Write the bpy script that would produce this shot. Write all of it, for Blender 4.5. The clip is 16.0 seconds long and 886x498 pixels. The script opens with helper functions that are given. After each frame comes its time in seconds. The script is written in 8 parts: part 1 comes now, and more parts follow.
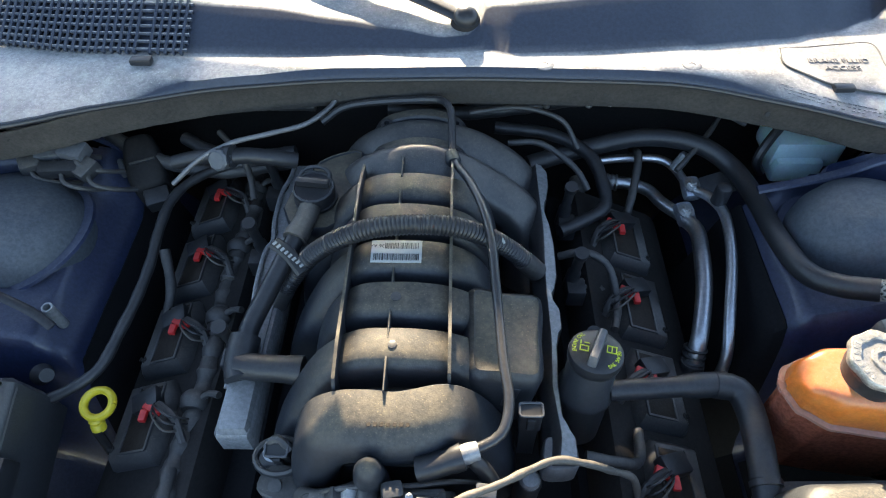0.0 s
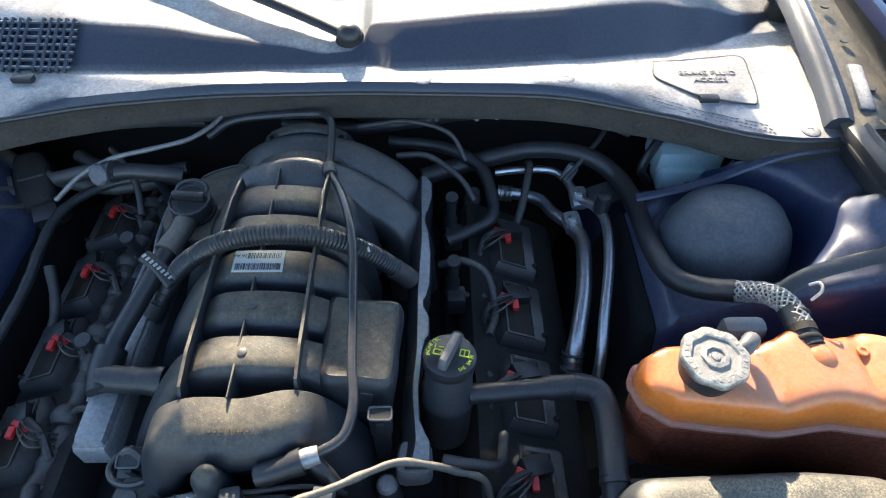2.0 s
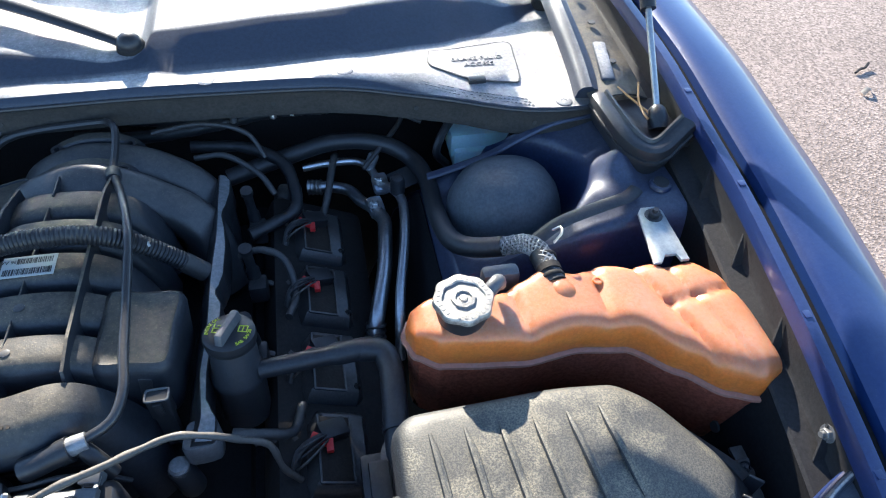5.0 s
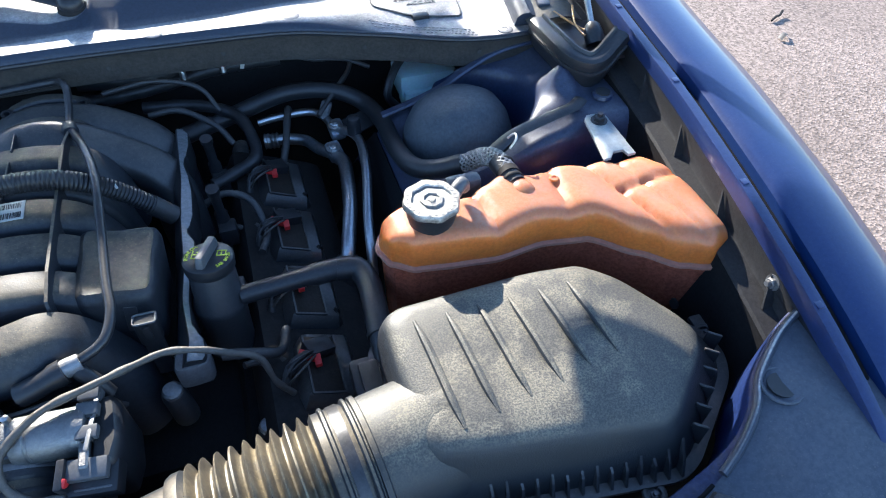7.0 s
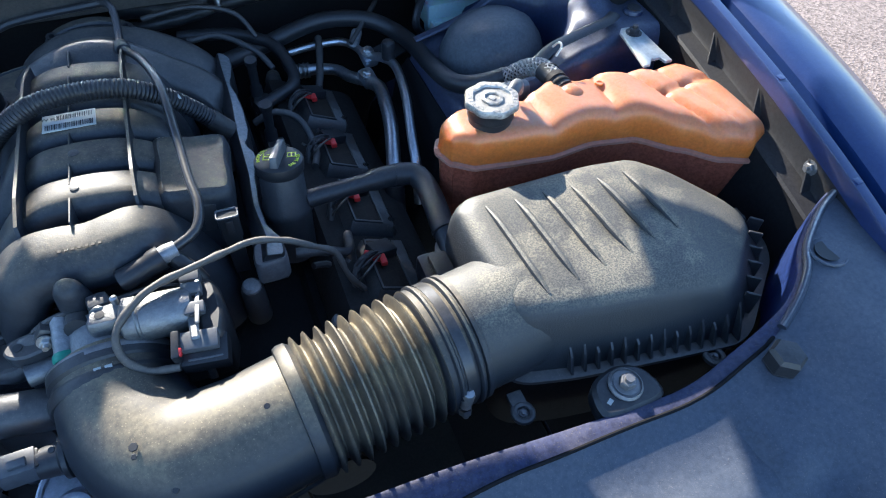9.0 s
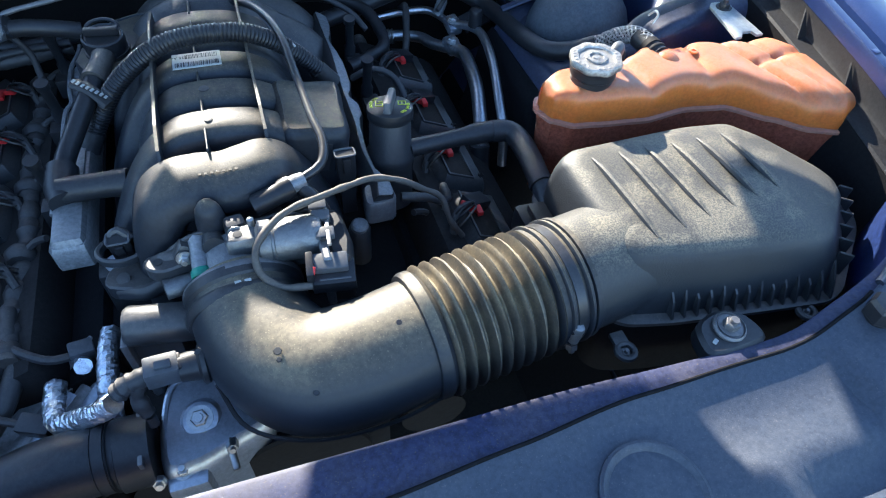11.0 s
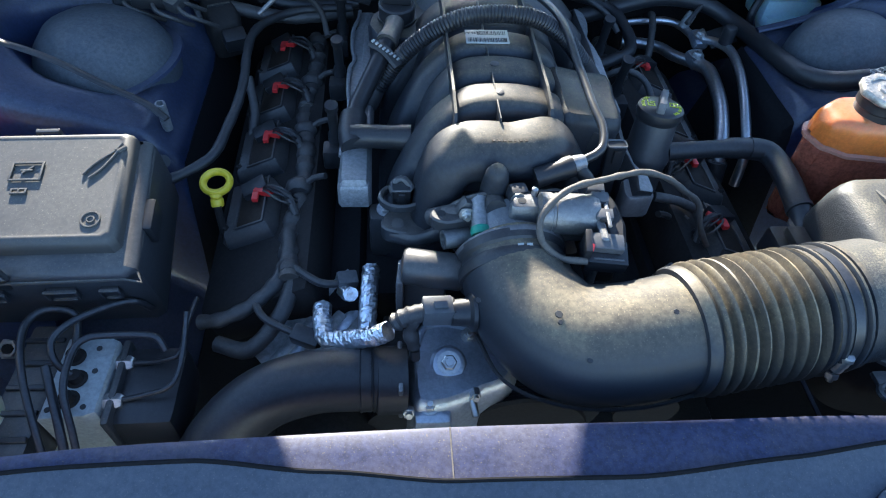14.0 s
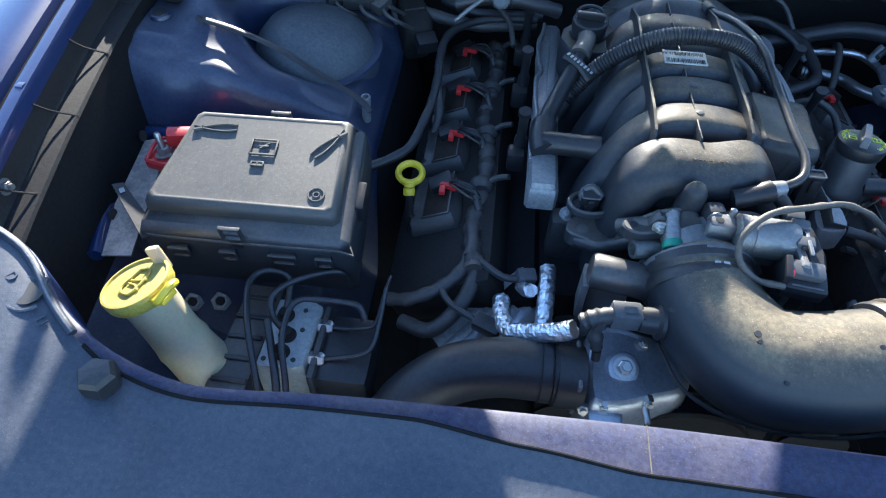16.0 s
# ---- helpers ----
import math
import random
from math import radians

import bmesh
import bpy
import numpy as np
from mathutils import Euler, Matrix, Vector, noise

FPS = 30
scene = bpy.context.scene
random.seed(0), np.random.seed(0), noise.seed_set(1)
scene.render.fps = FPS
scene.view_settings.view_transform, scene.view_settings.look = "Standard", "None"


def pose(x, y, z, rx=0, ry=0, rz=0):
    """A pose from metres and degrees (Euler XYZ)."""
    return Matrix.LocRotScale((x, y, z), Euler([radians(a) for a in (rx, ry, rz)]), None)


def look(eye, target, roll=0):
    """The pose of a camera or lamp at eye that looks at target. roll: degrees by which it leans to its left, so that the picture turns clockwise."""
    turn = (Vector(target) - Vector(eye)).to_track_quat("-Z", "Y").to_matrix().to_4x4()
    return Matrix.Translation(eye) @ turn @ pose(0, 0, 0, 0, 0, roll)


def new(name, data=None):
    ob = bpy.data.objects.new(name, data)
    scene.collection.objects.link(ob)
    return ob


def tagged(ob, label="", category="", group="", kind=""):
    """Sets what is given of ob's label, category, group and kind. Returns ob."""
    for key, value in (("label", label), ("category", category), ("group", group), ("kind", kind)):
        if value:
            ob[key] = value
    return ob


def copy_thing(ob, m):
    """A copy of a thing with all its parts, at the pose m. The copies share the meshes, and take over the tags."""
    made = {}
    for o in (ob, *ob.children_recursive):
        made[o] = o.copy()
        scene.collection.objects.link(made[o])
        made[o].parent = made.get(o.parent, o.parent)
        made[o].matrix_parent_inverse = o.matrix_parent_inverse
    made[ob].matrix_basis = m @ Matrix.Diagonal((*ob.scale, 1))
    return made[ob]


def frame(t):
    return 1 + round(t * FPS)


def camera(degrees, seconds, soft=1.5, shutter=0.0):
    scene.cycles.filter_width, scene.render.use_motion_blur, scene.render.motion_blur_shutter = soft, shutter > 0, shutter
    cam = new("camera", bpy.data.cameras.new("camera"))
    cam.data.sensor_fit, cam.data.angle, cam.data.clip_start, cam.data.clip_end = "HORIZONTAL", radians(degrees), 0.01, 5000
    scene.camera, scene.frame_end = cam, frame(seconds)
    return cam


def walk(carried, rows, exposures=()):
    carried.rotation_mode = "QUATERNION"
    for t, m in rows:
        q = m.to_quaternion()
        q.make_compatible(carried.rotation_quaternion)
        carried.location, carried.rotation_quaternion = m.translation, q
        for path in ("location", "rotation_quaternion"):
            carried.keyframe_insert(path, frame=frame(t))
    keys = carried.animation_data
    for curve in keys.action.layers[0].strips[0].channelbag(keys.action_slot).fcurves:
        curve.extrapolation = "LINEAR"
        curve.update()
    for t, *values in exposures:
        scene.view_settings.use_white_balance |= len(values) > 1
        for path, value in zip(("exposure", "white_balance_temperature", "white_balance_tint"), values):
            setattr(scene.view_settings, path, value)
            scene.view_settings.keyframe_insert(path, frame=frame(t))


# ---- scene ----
cam = camera(70.9, 16.0, 1.1)
METRES, EYE, TILT, LEAN, TURN, SIDE = 0.97, 1.39, -51.0, 0.4, 1.1, 0.04
EXPOSURES = [(0.0, 2.73, 7450, 10), (2.5, 2.46, 6650, 10), (4.5, 2.25, 5950, 10), (8.5, 2.22, 5700, 10), (12.5, 2.48, 5950, 9), (14.0, 2.41, 5850, 9), (16.0, 2.43, 5750, 9)]
ROWS = [
    (0.0, 0.0, 0.0, 0.0, 0.0, 0.0, -0.0),
    (0.5, 0.0346, -0.0029, -0.0035, -0.52, 0.28, 0.38),
    (1.0, 0.0708, -0.0071, -0.007, -0.88, 0.62, 0.68),
    (1.5, 0.1027, -0.0097, -0.0118, -1.15, 1.1, 0.85),
    (2.0, 0.132, -0.015, -0.0155, -1.77, 1.88, 1.03),
    (2.5, 0.1611, -0.019, -0.0197, -2.59, 2.29, 1.39),
    (3.0, 0.1891, -0.0267, -0.026, -4.41, 2.61, 1.93),
    (3.5, 0.2158, -0.0377, -0.0321, -5.88, 2.92, 2.72),
    (4.0, 0.2398, -0.0538, -0.0427, -7.2, 3.06, 4.18),
    (4.5, 0.2581, -0.0655, -0.0604, -8.89, 3.08, 6.06),
    (5.0, 0.2741, -0.0749, -0.0838, -10.03, 3.12, 7.84),
    (7.5, 0.2053, -0.0985, -0.2043, -15.03, 1.6, 14.91),
    (8.0, 0.1694, -0.0968, -0.2199, -15.95, 0.73, 15.46),
    (8.5, 0.1325, -0.0976, -0.2354, -16.41, 0.0, 15.69),
    (9.0, 0.1014, -0.1003, -0.2503, -16.65, -0.59, 15.69),
    (11.5, -0.0506, -0.0973, -0.2871, -14.43, -0.14, 10.9),
    (12.0, -0.0832, -0.0939, -0.2879, -13.15, 0.26, 8.68),
    (12.5, -0.1112, -0.0963, -0.2915, -11.42, 0.7, 6.95),
    (13.0, -0.1372, -0.0953, -0.2924, -9.53, 0.89, 5.08),
    (13.5, -0.1646, -0.0939, -0.2934, -7.75, 1.23, 3.36),
    (14.0, -0.195, -0.0973, -0.2953, -5.8, 1.58, 1.55),
    (14.5, -0.222, -0.1037, -0.299, -4.34, 1.81, -0.04),
    (15.0, -0.2523, -0.1129, -0.3045, -2.3, 1.84, -2.02),
    (15.5, -0.279, -0.1229, -0.3081, -0.09, 1.89, -3.95),
    (16.0, -0.3127, -0.1345, -0.3125, 2.0, 2.12, -5.38),
]
walk(cam, [(t, pose(SIDE, 0, EYE, TILT, LEAN, TURN) @ pose(METRES * x, METRES * y, METRES * z, 90 + pitch, roll, yaw)) for t, x, y, z, yaw, pitch, roll in ROWS],
     exposures=EXPOSURES)

# ---- light ----
SUN_UP, SUN_SIDE = 23.5, -8.0
world = bpy.data.worlds.new("sky")
scene.world = world
world.use_nodes = True
wn = world.node_tree.nodes
sky = wn.new("ShaderNodeTexSky")
sky.sky_type = "NISHITA"
sky.sun_disc = False
sky.sun_elevation = radians(SUN_UP)
sky.sun_rotation = radians(SUN_SIDE)
sky.dust_density = 0.3
sky.ozone_density = 2.5
world.node_tree.links.new(sky.outputs[0], wn["Background"].inputs[0])
wn["Background"].inputs[1].default_value = 0.110
sun_data = bpy.data.lights.new("sun", "SUN")
sun_data.energy = 4.25
sun_data.angle = radians(0.5)
sun_data.color = (1.0, 0.89, 0.72)
sun = new("sun", sun_data)
sun_way = Vector((math.sin(radians(SUN_SIDE)) * math.cos(radians(SUN_UP)), math.cos(radians(SUN_SIDE)) * math.cos(radians(SUN_UP)), math.sin(radians(SUN_UP))))
sun.matrix_world = look(sun_way * 6.0, (0, 0, 0))


# ---- materials ----
def material(name, color, rough=0.5, metal=0.0, dust=0.0, dust_color=(0.30, 0.25, 0.19), grain=40.0, bump=0.15, bump_size=400.0,
             vary=0.25, coat=0.0, trans=0.0, subsurface=0.0, dust_rough=0.85, specular=0.5, coat_rough=0.05, dust_low=0.30):
    """A surface with two scales of variation, settled dust on faces turned up past dust_low, and fine relief."""
    m = bpy.data.materials.new(name)
    m.use_nodes = True
    nodes, links = m.node_tree.nodes, m.node_tree.links
    b = nodes["Principled BSDF"]
    co = nodes.new("ShaderNodeTexCoord")
    big = nodes.new("ShaderNodeTexNoise")
    big.inputs["Scale"].default_value = grain * 0.35
    big.inputs["Detail"].default_value = 9
    big.inputs["Roughness"].default_value = 0.68
    fine = nodes.new("ShaderNodeTexNoise")
    fine.inputs["Scale"].default_value = bump_size
    fine.inputs["Detail"].default_value = 3
    for n in (big, fine):
        links.new(co.outputs["Object"], n.inputs["Vector"])
    tone = nodes.new("ShaderNodeMixRGB")
    tone.inputs[1].default_value = (*[c * (1 - vary) for c in color], 1)
    tone.inputs[2].default_value = (*[min(1, c * (1 + vary)) for c in color], 1)
    mottle = nodes.new("ShaderNodeTexNoise")
    mottle.inputs["Scale"].default_value = 210.0
    mottle.inputs["Detail"].default_value = 4
    mottle.inputs["Roughness"].default_value = 0.7
    links.new(co.outputs["Object"], mottle.inputs["Vector"])
    spread = nodes.new("ShaderNodeMapRange")
    spread.inputs["From Min"].default_value = 0.36
    spread.inputs["From Max"].default_value = 0.64
    links.new(mottle.outputs[0], spread.inputs["Value"])
    blend = nodes.new("ShaderNodeMath")
    blend.operation = "MULTIPLY_ADD"
    blend.inputs[1].default_value = 0.55
    links.new(spread.outputs[0], blend.inputs[0])
    half = nodes.new("ShaderNodeMath")
    half.operation = "MULTIPLY"
    half.inputs[1].default_value = 0.5
    links.new(big.outputs[0], half.inputs[0])
    links.new(half.outputs[0], blend.inputs[2])
    links.new(blend.outputs[0], tone.inputs[0])
    out = tone.outputs[0]
    rough_out = None
    if dust > 0:
        geo = nodes.new("ShaderNodeNewGeometry")
        sep = nodes.new("ShaderNodeSeparateXYZ")
        links.new(geo.outputs["Normal"], sep.inputs[0])
        up = nodes.new("ShaderNodeMapRange")
        up.inputs["From Min"].default_value = dust_low
        up.inputs["From Max"].default_value = 1.0
        links.new(sep.outputs["Z"], up.inputs["Value"])
        speck = nodes.new("ShaderNodeMapRange")
        speck.inputs["From Min"].default_value = 0.42
        speck.inputs["From Max"].default_value = 0.60
        speck.inputs["To Min"].default_value = dust * 0.50
        speck.inputs["To Max"].default_value = dust * 1.15
        links.new(big.outputs[0], speck.inputs["Value"])
        grit = nodes.new("ShaderNodeTexNoise")
        grit.inputs["Scale"].default_value = 620.0
        grit.inputs["Detail"].default_value = 2
        links.new(co.outputs["Object"], grit.inputs["Vector"])
        dots = nodes.new("ShaderNodeMapRange")
        dots.inputs["From Min"].default_value = 0.63
        dots.inputs["From Max"].default_value = 0.72
        dots.inputs["To Min"].default_value = 0.0
        dots.inputs["To Max"].default_value = min(0.5, dust * 1.5)
        links.new(grit.outputs[0], dots.inputs["Value"])
        both = nodes.new("ShaderNodeMath")
        wear = nodes.new("ShaderNodeMapRange")
        wear.inputs["To Min"].default_value = 0.72
        wear.inputs["To Max"].default_value = 1.22
        links.new(spread.outputs[0], wear.inputs["Value"])
        uneven = nodes.new("ShaderNodeMath")
        uneven.operation = "MULTIPLY"
        links.new(speck.outputs[0], uneven.inputs[0])
        links.new(wear.outputs[0], uneven.inputs[1])
        links.new(uneven.outputs[0], both.inputs[0])
        links.new(dots.outputs[0], both.inputs[1])
        amount = nodes.new("ShaderNodeMath")
        amount.operation = "MULTIPLY"
        amount.use_clamp = True
        links.new(up.outputs[0], amount.inputs[0])
        links.new(both.outputs[0], amount.inputs[1])
        mix = nodes.new("ShaderNodeMixRGB")
        links.new(amount.outputs[0], mix.inputs[0])
        links.new(out, mix.inputs[1])
        mix.inputs[2].default_value = (*dust_color, 1)
        out = mix.outputs[0]
        rr = nodes.new("ShaderNodeMapRange")
        rr.inputs["To Min"].default_value = rough
        rr.inputs["To Max"].default_value = dust_rough
        links.new(amount.outputs[0], rr.inputs["Value"])
        rough_out = rr.outputs[0]
    else:
        rr = nodes.new("ShaderNodeMapRange")
        rr.inputs["To Min"].default_value = max(0.02, rough - 0.12)
        rr.inputs["To Max"].default_value = min(1, rough + 0.12)
        links.new(big.outputs[0], rr.inputs["Value"])
        rough_out = rr.outputs[0]
    links.new(out, b.inputs["Base Color"])
    links.new(rough_out, b.inputs["Roughness"])
    b.inputs["Metallic"].default_value = metal
    b.inputs["Coat Weight"].default_value = coat
    b.inputs["Coat Roughness"].default_value = coat_rough
    b.inputs["Transmission Weight"].default_value = trans
    b.inputs["Subsurface Weight"].default_value = subsurface
    b.inputs["Specular IOR Level"].default_value = specular
    if subsurface:
        b.inputs["Subsurface Radius"].default_value = (0.03, 0.012, 0.005)
        b.inputs["Subsurface Scale"].default_value = 0.5
    if bump > 0:
        bp = nodes.new("ShaderNodeBump")
        bp.inputs["Strength"].default_value = bump
        bp.inputs["Distance"].default_value = 0.001
        links.new(fine.outputs[0], bp.inputs["Height"])
        links.new(bp.outputs[0], b.inputs["Normal"])
    return m


PAINT = material("blue_car_paint", (0.009, 0.026, 0.100), 0.34, 0.10, dust=0.04, coat=0.5, bump=0.0, vary=0.12, grain=20, specular=0.35)
PAINT_DUSTY = material("dusty_blue_paint", (0.015, 0.024, 0.062), 0.36, 0.0, dust=0.42, dust_color=(0.125, 0.128, 0.145), coat=0.25, bump=0.08, vary=0.45, grain=35)
GUTTER_PAINT = material("sandy_blue_paint", (0.010, 0.022, 0.085), 0.34, dust=0.03, dust_color=(0.30, 0.28, 0.28), coat=0.35, bump=0.05, vary=0.2, grain=60)
ALU_CLEAN = material("smooth_aluminium", (0.42, 0.45, 0.50), 0.34, 0.75, dust=0.03, bump=0.12, grain=40, bump_size=300)
PLASTIC = material("black_plastic", (0.032, 0.034, 0.038), 0.38, dust=0.20, bump=0.2, grain=45, specular=0.6)
# dust kept to the tops also paints the lobes' lit band and dark fronts
PLASTIC_DUSTY = material("dusty_black_plastic", (0.020, 0.023, 0.029), 0.46, dust=0.36, dust_color=(0.27, 0.215, 0.13), dust_rough=0.80, bump=0.2, bump_size=600, grain=90, vary=0.4, specular=0.4, dust_low=0.58)
PLASTIC_CLEAN = material("smooth_black_plastic", (0.018, 0.019, 0.022), 0.36, dust=0.05, bump=0.08, grain=40, specular=0.45)
# the near-white layer on level faces paints the sun's glare on the front strip
COWL_PLASTIC = material("grey_cowl_plastic", (0.030, 0.038, 0.056), 0.50, dust=0.55, dust_color=(0.60, 0.57, 0.53), dust_rough=0.48, bump=0.2, grain=25, bump_size=900, specular=0.4, dust_low=0.93)
COVER_PLASTIC = material("textured_cover_plastic", (0.032, 0.044, 0.068), 0.42, dust=0.19, dust_color=(0.20, 0.19, 0.18), bump=0.25, grain=14, bump_size=1200, vary=0.3, specular=0.45)
LINER_GREY = material("dusty_grey_liner", (0.016, 0.0155, 0.017), 0.6, dust=0.07, dust_color=(0.15, 0.135, 0.12), dust_low=-0.4, bump=0.2, grain=30, specular=0.25, vary=0.4)
LINER_BLACK = material("matte_black_liner", (0.014, 0.014, 0.015), 0.8, dust=0.0, bump=0.2, grain=40, specular=0.04)
SLAM_PAINT = material("scuffed_blue_black_paint", (0.010, 0.021, 0.080), 0.44, dust=0.34, dust_color=(0.135, 0.112, 0.085), dust_rough=0.8, bump=0.1, vary=0.6, grain=24, specular=0.25)
RUBBER = material("black_rubber", (0.018, 0.019, 0.022), 0.44, dust=0.05, bump=0.15, grain=60, vary=0.35)
# the tan is dust plus the elbow's sunlit top put into the colour
RUBBER_TAN = material("dusty_sunlit_rubber", (0.019, 0.022, 0.028), 0.46, dust=0.60, dust_color=(0.33, 0.265, 0.16), dust_rough=0.70, bump=0.05, grain=26, specular=0.4, dust_low=0.62)
BELLOWS = material("dusty_bellows_rubber", (0.022, 0.024, 0.028), 0.46, dust=0.46, dust_color=(0.44, 0.34, 0.18), dust_rough=0.62, bump=0.1, grain=60, dust_low=-0.2)
ALU = material("cast_aluminium", (0.20, 0.205, 0.21), 0.42, 0.75, dust=0.22, bump=0.5, grain=60, bump_size=700)
ALU_TUBE = material("aluminium_tube", (0.50, 0.52, 0.54), 0.30, 0.95, dust=0.12, bump=0.08, grain=60)
RAIL_METAL = material("grey_steel_rail", (0.24, 0.245, 0.25), 0.42, 0.35, dust=0.12, bump=0.3, grain=60, vary=0.4)
STEEL = material("zinc_steel", (0.45, 0.45, 0.44), 0.35, 0.9, bump=0.1, grain=80)
FOIL = material("crinkled_foil", (0.74, 0.77, 0.82), 0.30, 0.95, bump=1.0, bump_size=260, grain=90)
CAP_METAL = material("weathered_cap_metal", (0.36, 0.35, 0.33), 0.40, 0.75, dust=0.35, dust_color=(0.15, 0.13, 0.10), bump=0.4, bump_size=700, grain=150, vary=0.5)
ORANGE = material("orange_translucent_plastic", (0.53, 0.148, 0.030), 0.28, subsurface=0.5, dust=0.60, dust_color=(0.35, 0.225, 0.165), dust_rough=0.5, bump=0.06, grain=14, vary=0.25, dust_low=0.35)
ORANGE_DARK = material("stained_orange_plastic", (0.31, 0.092, 0.055), 0.26, subsurface=0.3, dust=0.05, bump=0.06, grain=16, vary=0.5)
YELLOW = material("yellow_plastic", (0.66, 0.50, 0.03), 0.38, bump=0.05, vary=0.1, dust=0.08)
YELLOW_WORN = material("worn_yellow_plastic", (0.46, 0.38, 0.06), 0.5, bump=0.15, vary=0.35, dust=0.45, dust_color=(0.20, 0.17, 0.10), grain=90)
ZINC = material("pale_zinc", (0.36, 0.38, 0.37), 0.45, 0.35, bump=0.15, grain=60)
FLANGE = material("weathered_grey_flange", (0.034, 0.033, 0.033), 0.6, dust=0.5, dust_color=(0.115, 0.098, 0.078), dust_low=-1.2, bump=0.4, grain=90, vary=0.6)
FILM = material("filmed_grey_plastic", (0.045, 0.045, 0.044), 0.5, dust=0.21, dust_color=(0.33, 0.285, 0.215), dust_rough=0.75, bump=0.08, grain=8, vary=0.08)
RAIL_DARK = material("dull_dark_rail", (0.15, 0.15, 0.155), 0.40, 0.4, dust=0.15, bump=0.3, grain=90)
LINE_STEEL = material("blackened_steel_line", (0.045, 0.047, 0.052), 0.34, 0.5, dust=0.06, bump=0.1, grain=60)
# pale tan coat stands in for sunlight that doesn't reach the panel
TAN_PAINT = material("sunlit_tan_paint", (0.10, 0.10, 0.11), 0.5, dust=0.9, dust_color=(0.62, 0.52, 0.44), bump=0.2, grain=60)
DOME = material("worn_grey_dome", (0.052, 0.062, 0.075), 0.55, dust=0.10, bump=0.5, bump_size=110, grain=120, vary=0.4)
SEAM_PLASTIC = material("pale_seam_plastic", (0.36, 0.17, 0.12), 0.3, subsurface=0.2, bump=0.05, vary=0.2)
RED = material("red_plastic", (0.62, 0.03, 0.03), 0.4, bump=0.05, vary=0.15, dust=0.1)
CREAM = material("yellowed_milky_plastic", (0.50, 0.44, 0.28), 0.45, subsurface=0.3, bump=0.08, vary=0.12, dust=0.15)
ICE = material("milky_blue_plastic", (0.42, 0.58, 0.62), 0.4, subsurface=0.2, bump=0.05, vary=0.1)
WHITE = material("white_print", (0.40, 0.41, 0.39), 0.6, bump=0.0, vary=0.08, dust=0.2)
# print black; flat discs of it also paint the darkness inside holes
INK = material("ink_and_hole_black", (0.03, 0.03, 0.03), 0.6, bump=0.0, vary=0.05)
LIME = material("yellow_green_print", (0.55, 0.62, 0.05), 0.5, bump=0.0, vary=0.05)
TUBE_PLASTIC = material("dark_glossy_tube", (0.022, 0.024, 0.028), 0.28, dust=0.07, bump=0.05)
GREY_PLASTIC = material("grey_plastic", (0.075, 0.080, 0.088), 0.45, dust=0.08, bump=0.1)
GREEN = material("green_plastic", (0.03, 0.25, 0.16), 0.4, bump=0.0)
BRAID = material("braided_sleeve", (0.30, 0.29, 0.27), 0.45, 0.25, dust=0.15, bump=0.3, bump_size=500, grain=240, vary=0.6)
TAPE = material("taped_harness", (0.034, 0.034, 0.036), 0.5, dust=0.14, bump=0.6, bump_size=150, grain=70)
DUSTY_TAPE = material("greyed_tape", (0.062, 0.056, 0.050), 0.6, dust=0.25, bump=0.5, bump_size=200, grain=70)
DARK = material("dark_cast_iron", (0.019, 0.018, 0.018), 0.7, dust=0.10, dust_color=(0.12, 0.10, 0.08), bump=0.5, bump_size=120, grain=30, specular=0.15)
RECESS = material("brown_black_pad", (0.020, 0.015, 0.012), 0.6, dust=0.05, bump=0.2, grain=60, specular=0.2)
WIRE = material("orange_wire", (0.55, 0.28, 0.10), 0.5, bump=0.0)
SKIN_HOOD = material("hood_underside", (0.012, 0.025, 0.08), 0.5, bump=0.1, vary=0.1)

GLASS = bpy.data.materials.new("tinted_glass")
GLASS.use_nodes = True
gb = GLASS.node_tree.nodes["Principled BSDF"]
gb.inputs["Base Color"].default_value = (0.9, 0.95, 0.93, 1)
gb.inputs["Roughness"].default_value = 0.02
gb.inputs["Transmission Weight"].default_value = 1.0
gb.inputs["IOR"].default_value = 1.2


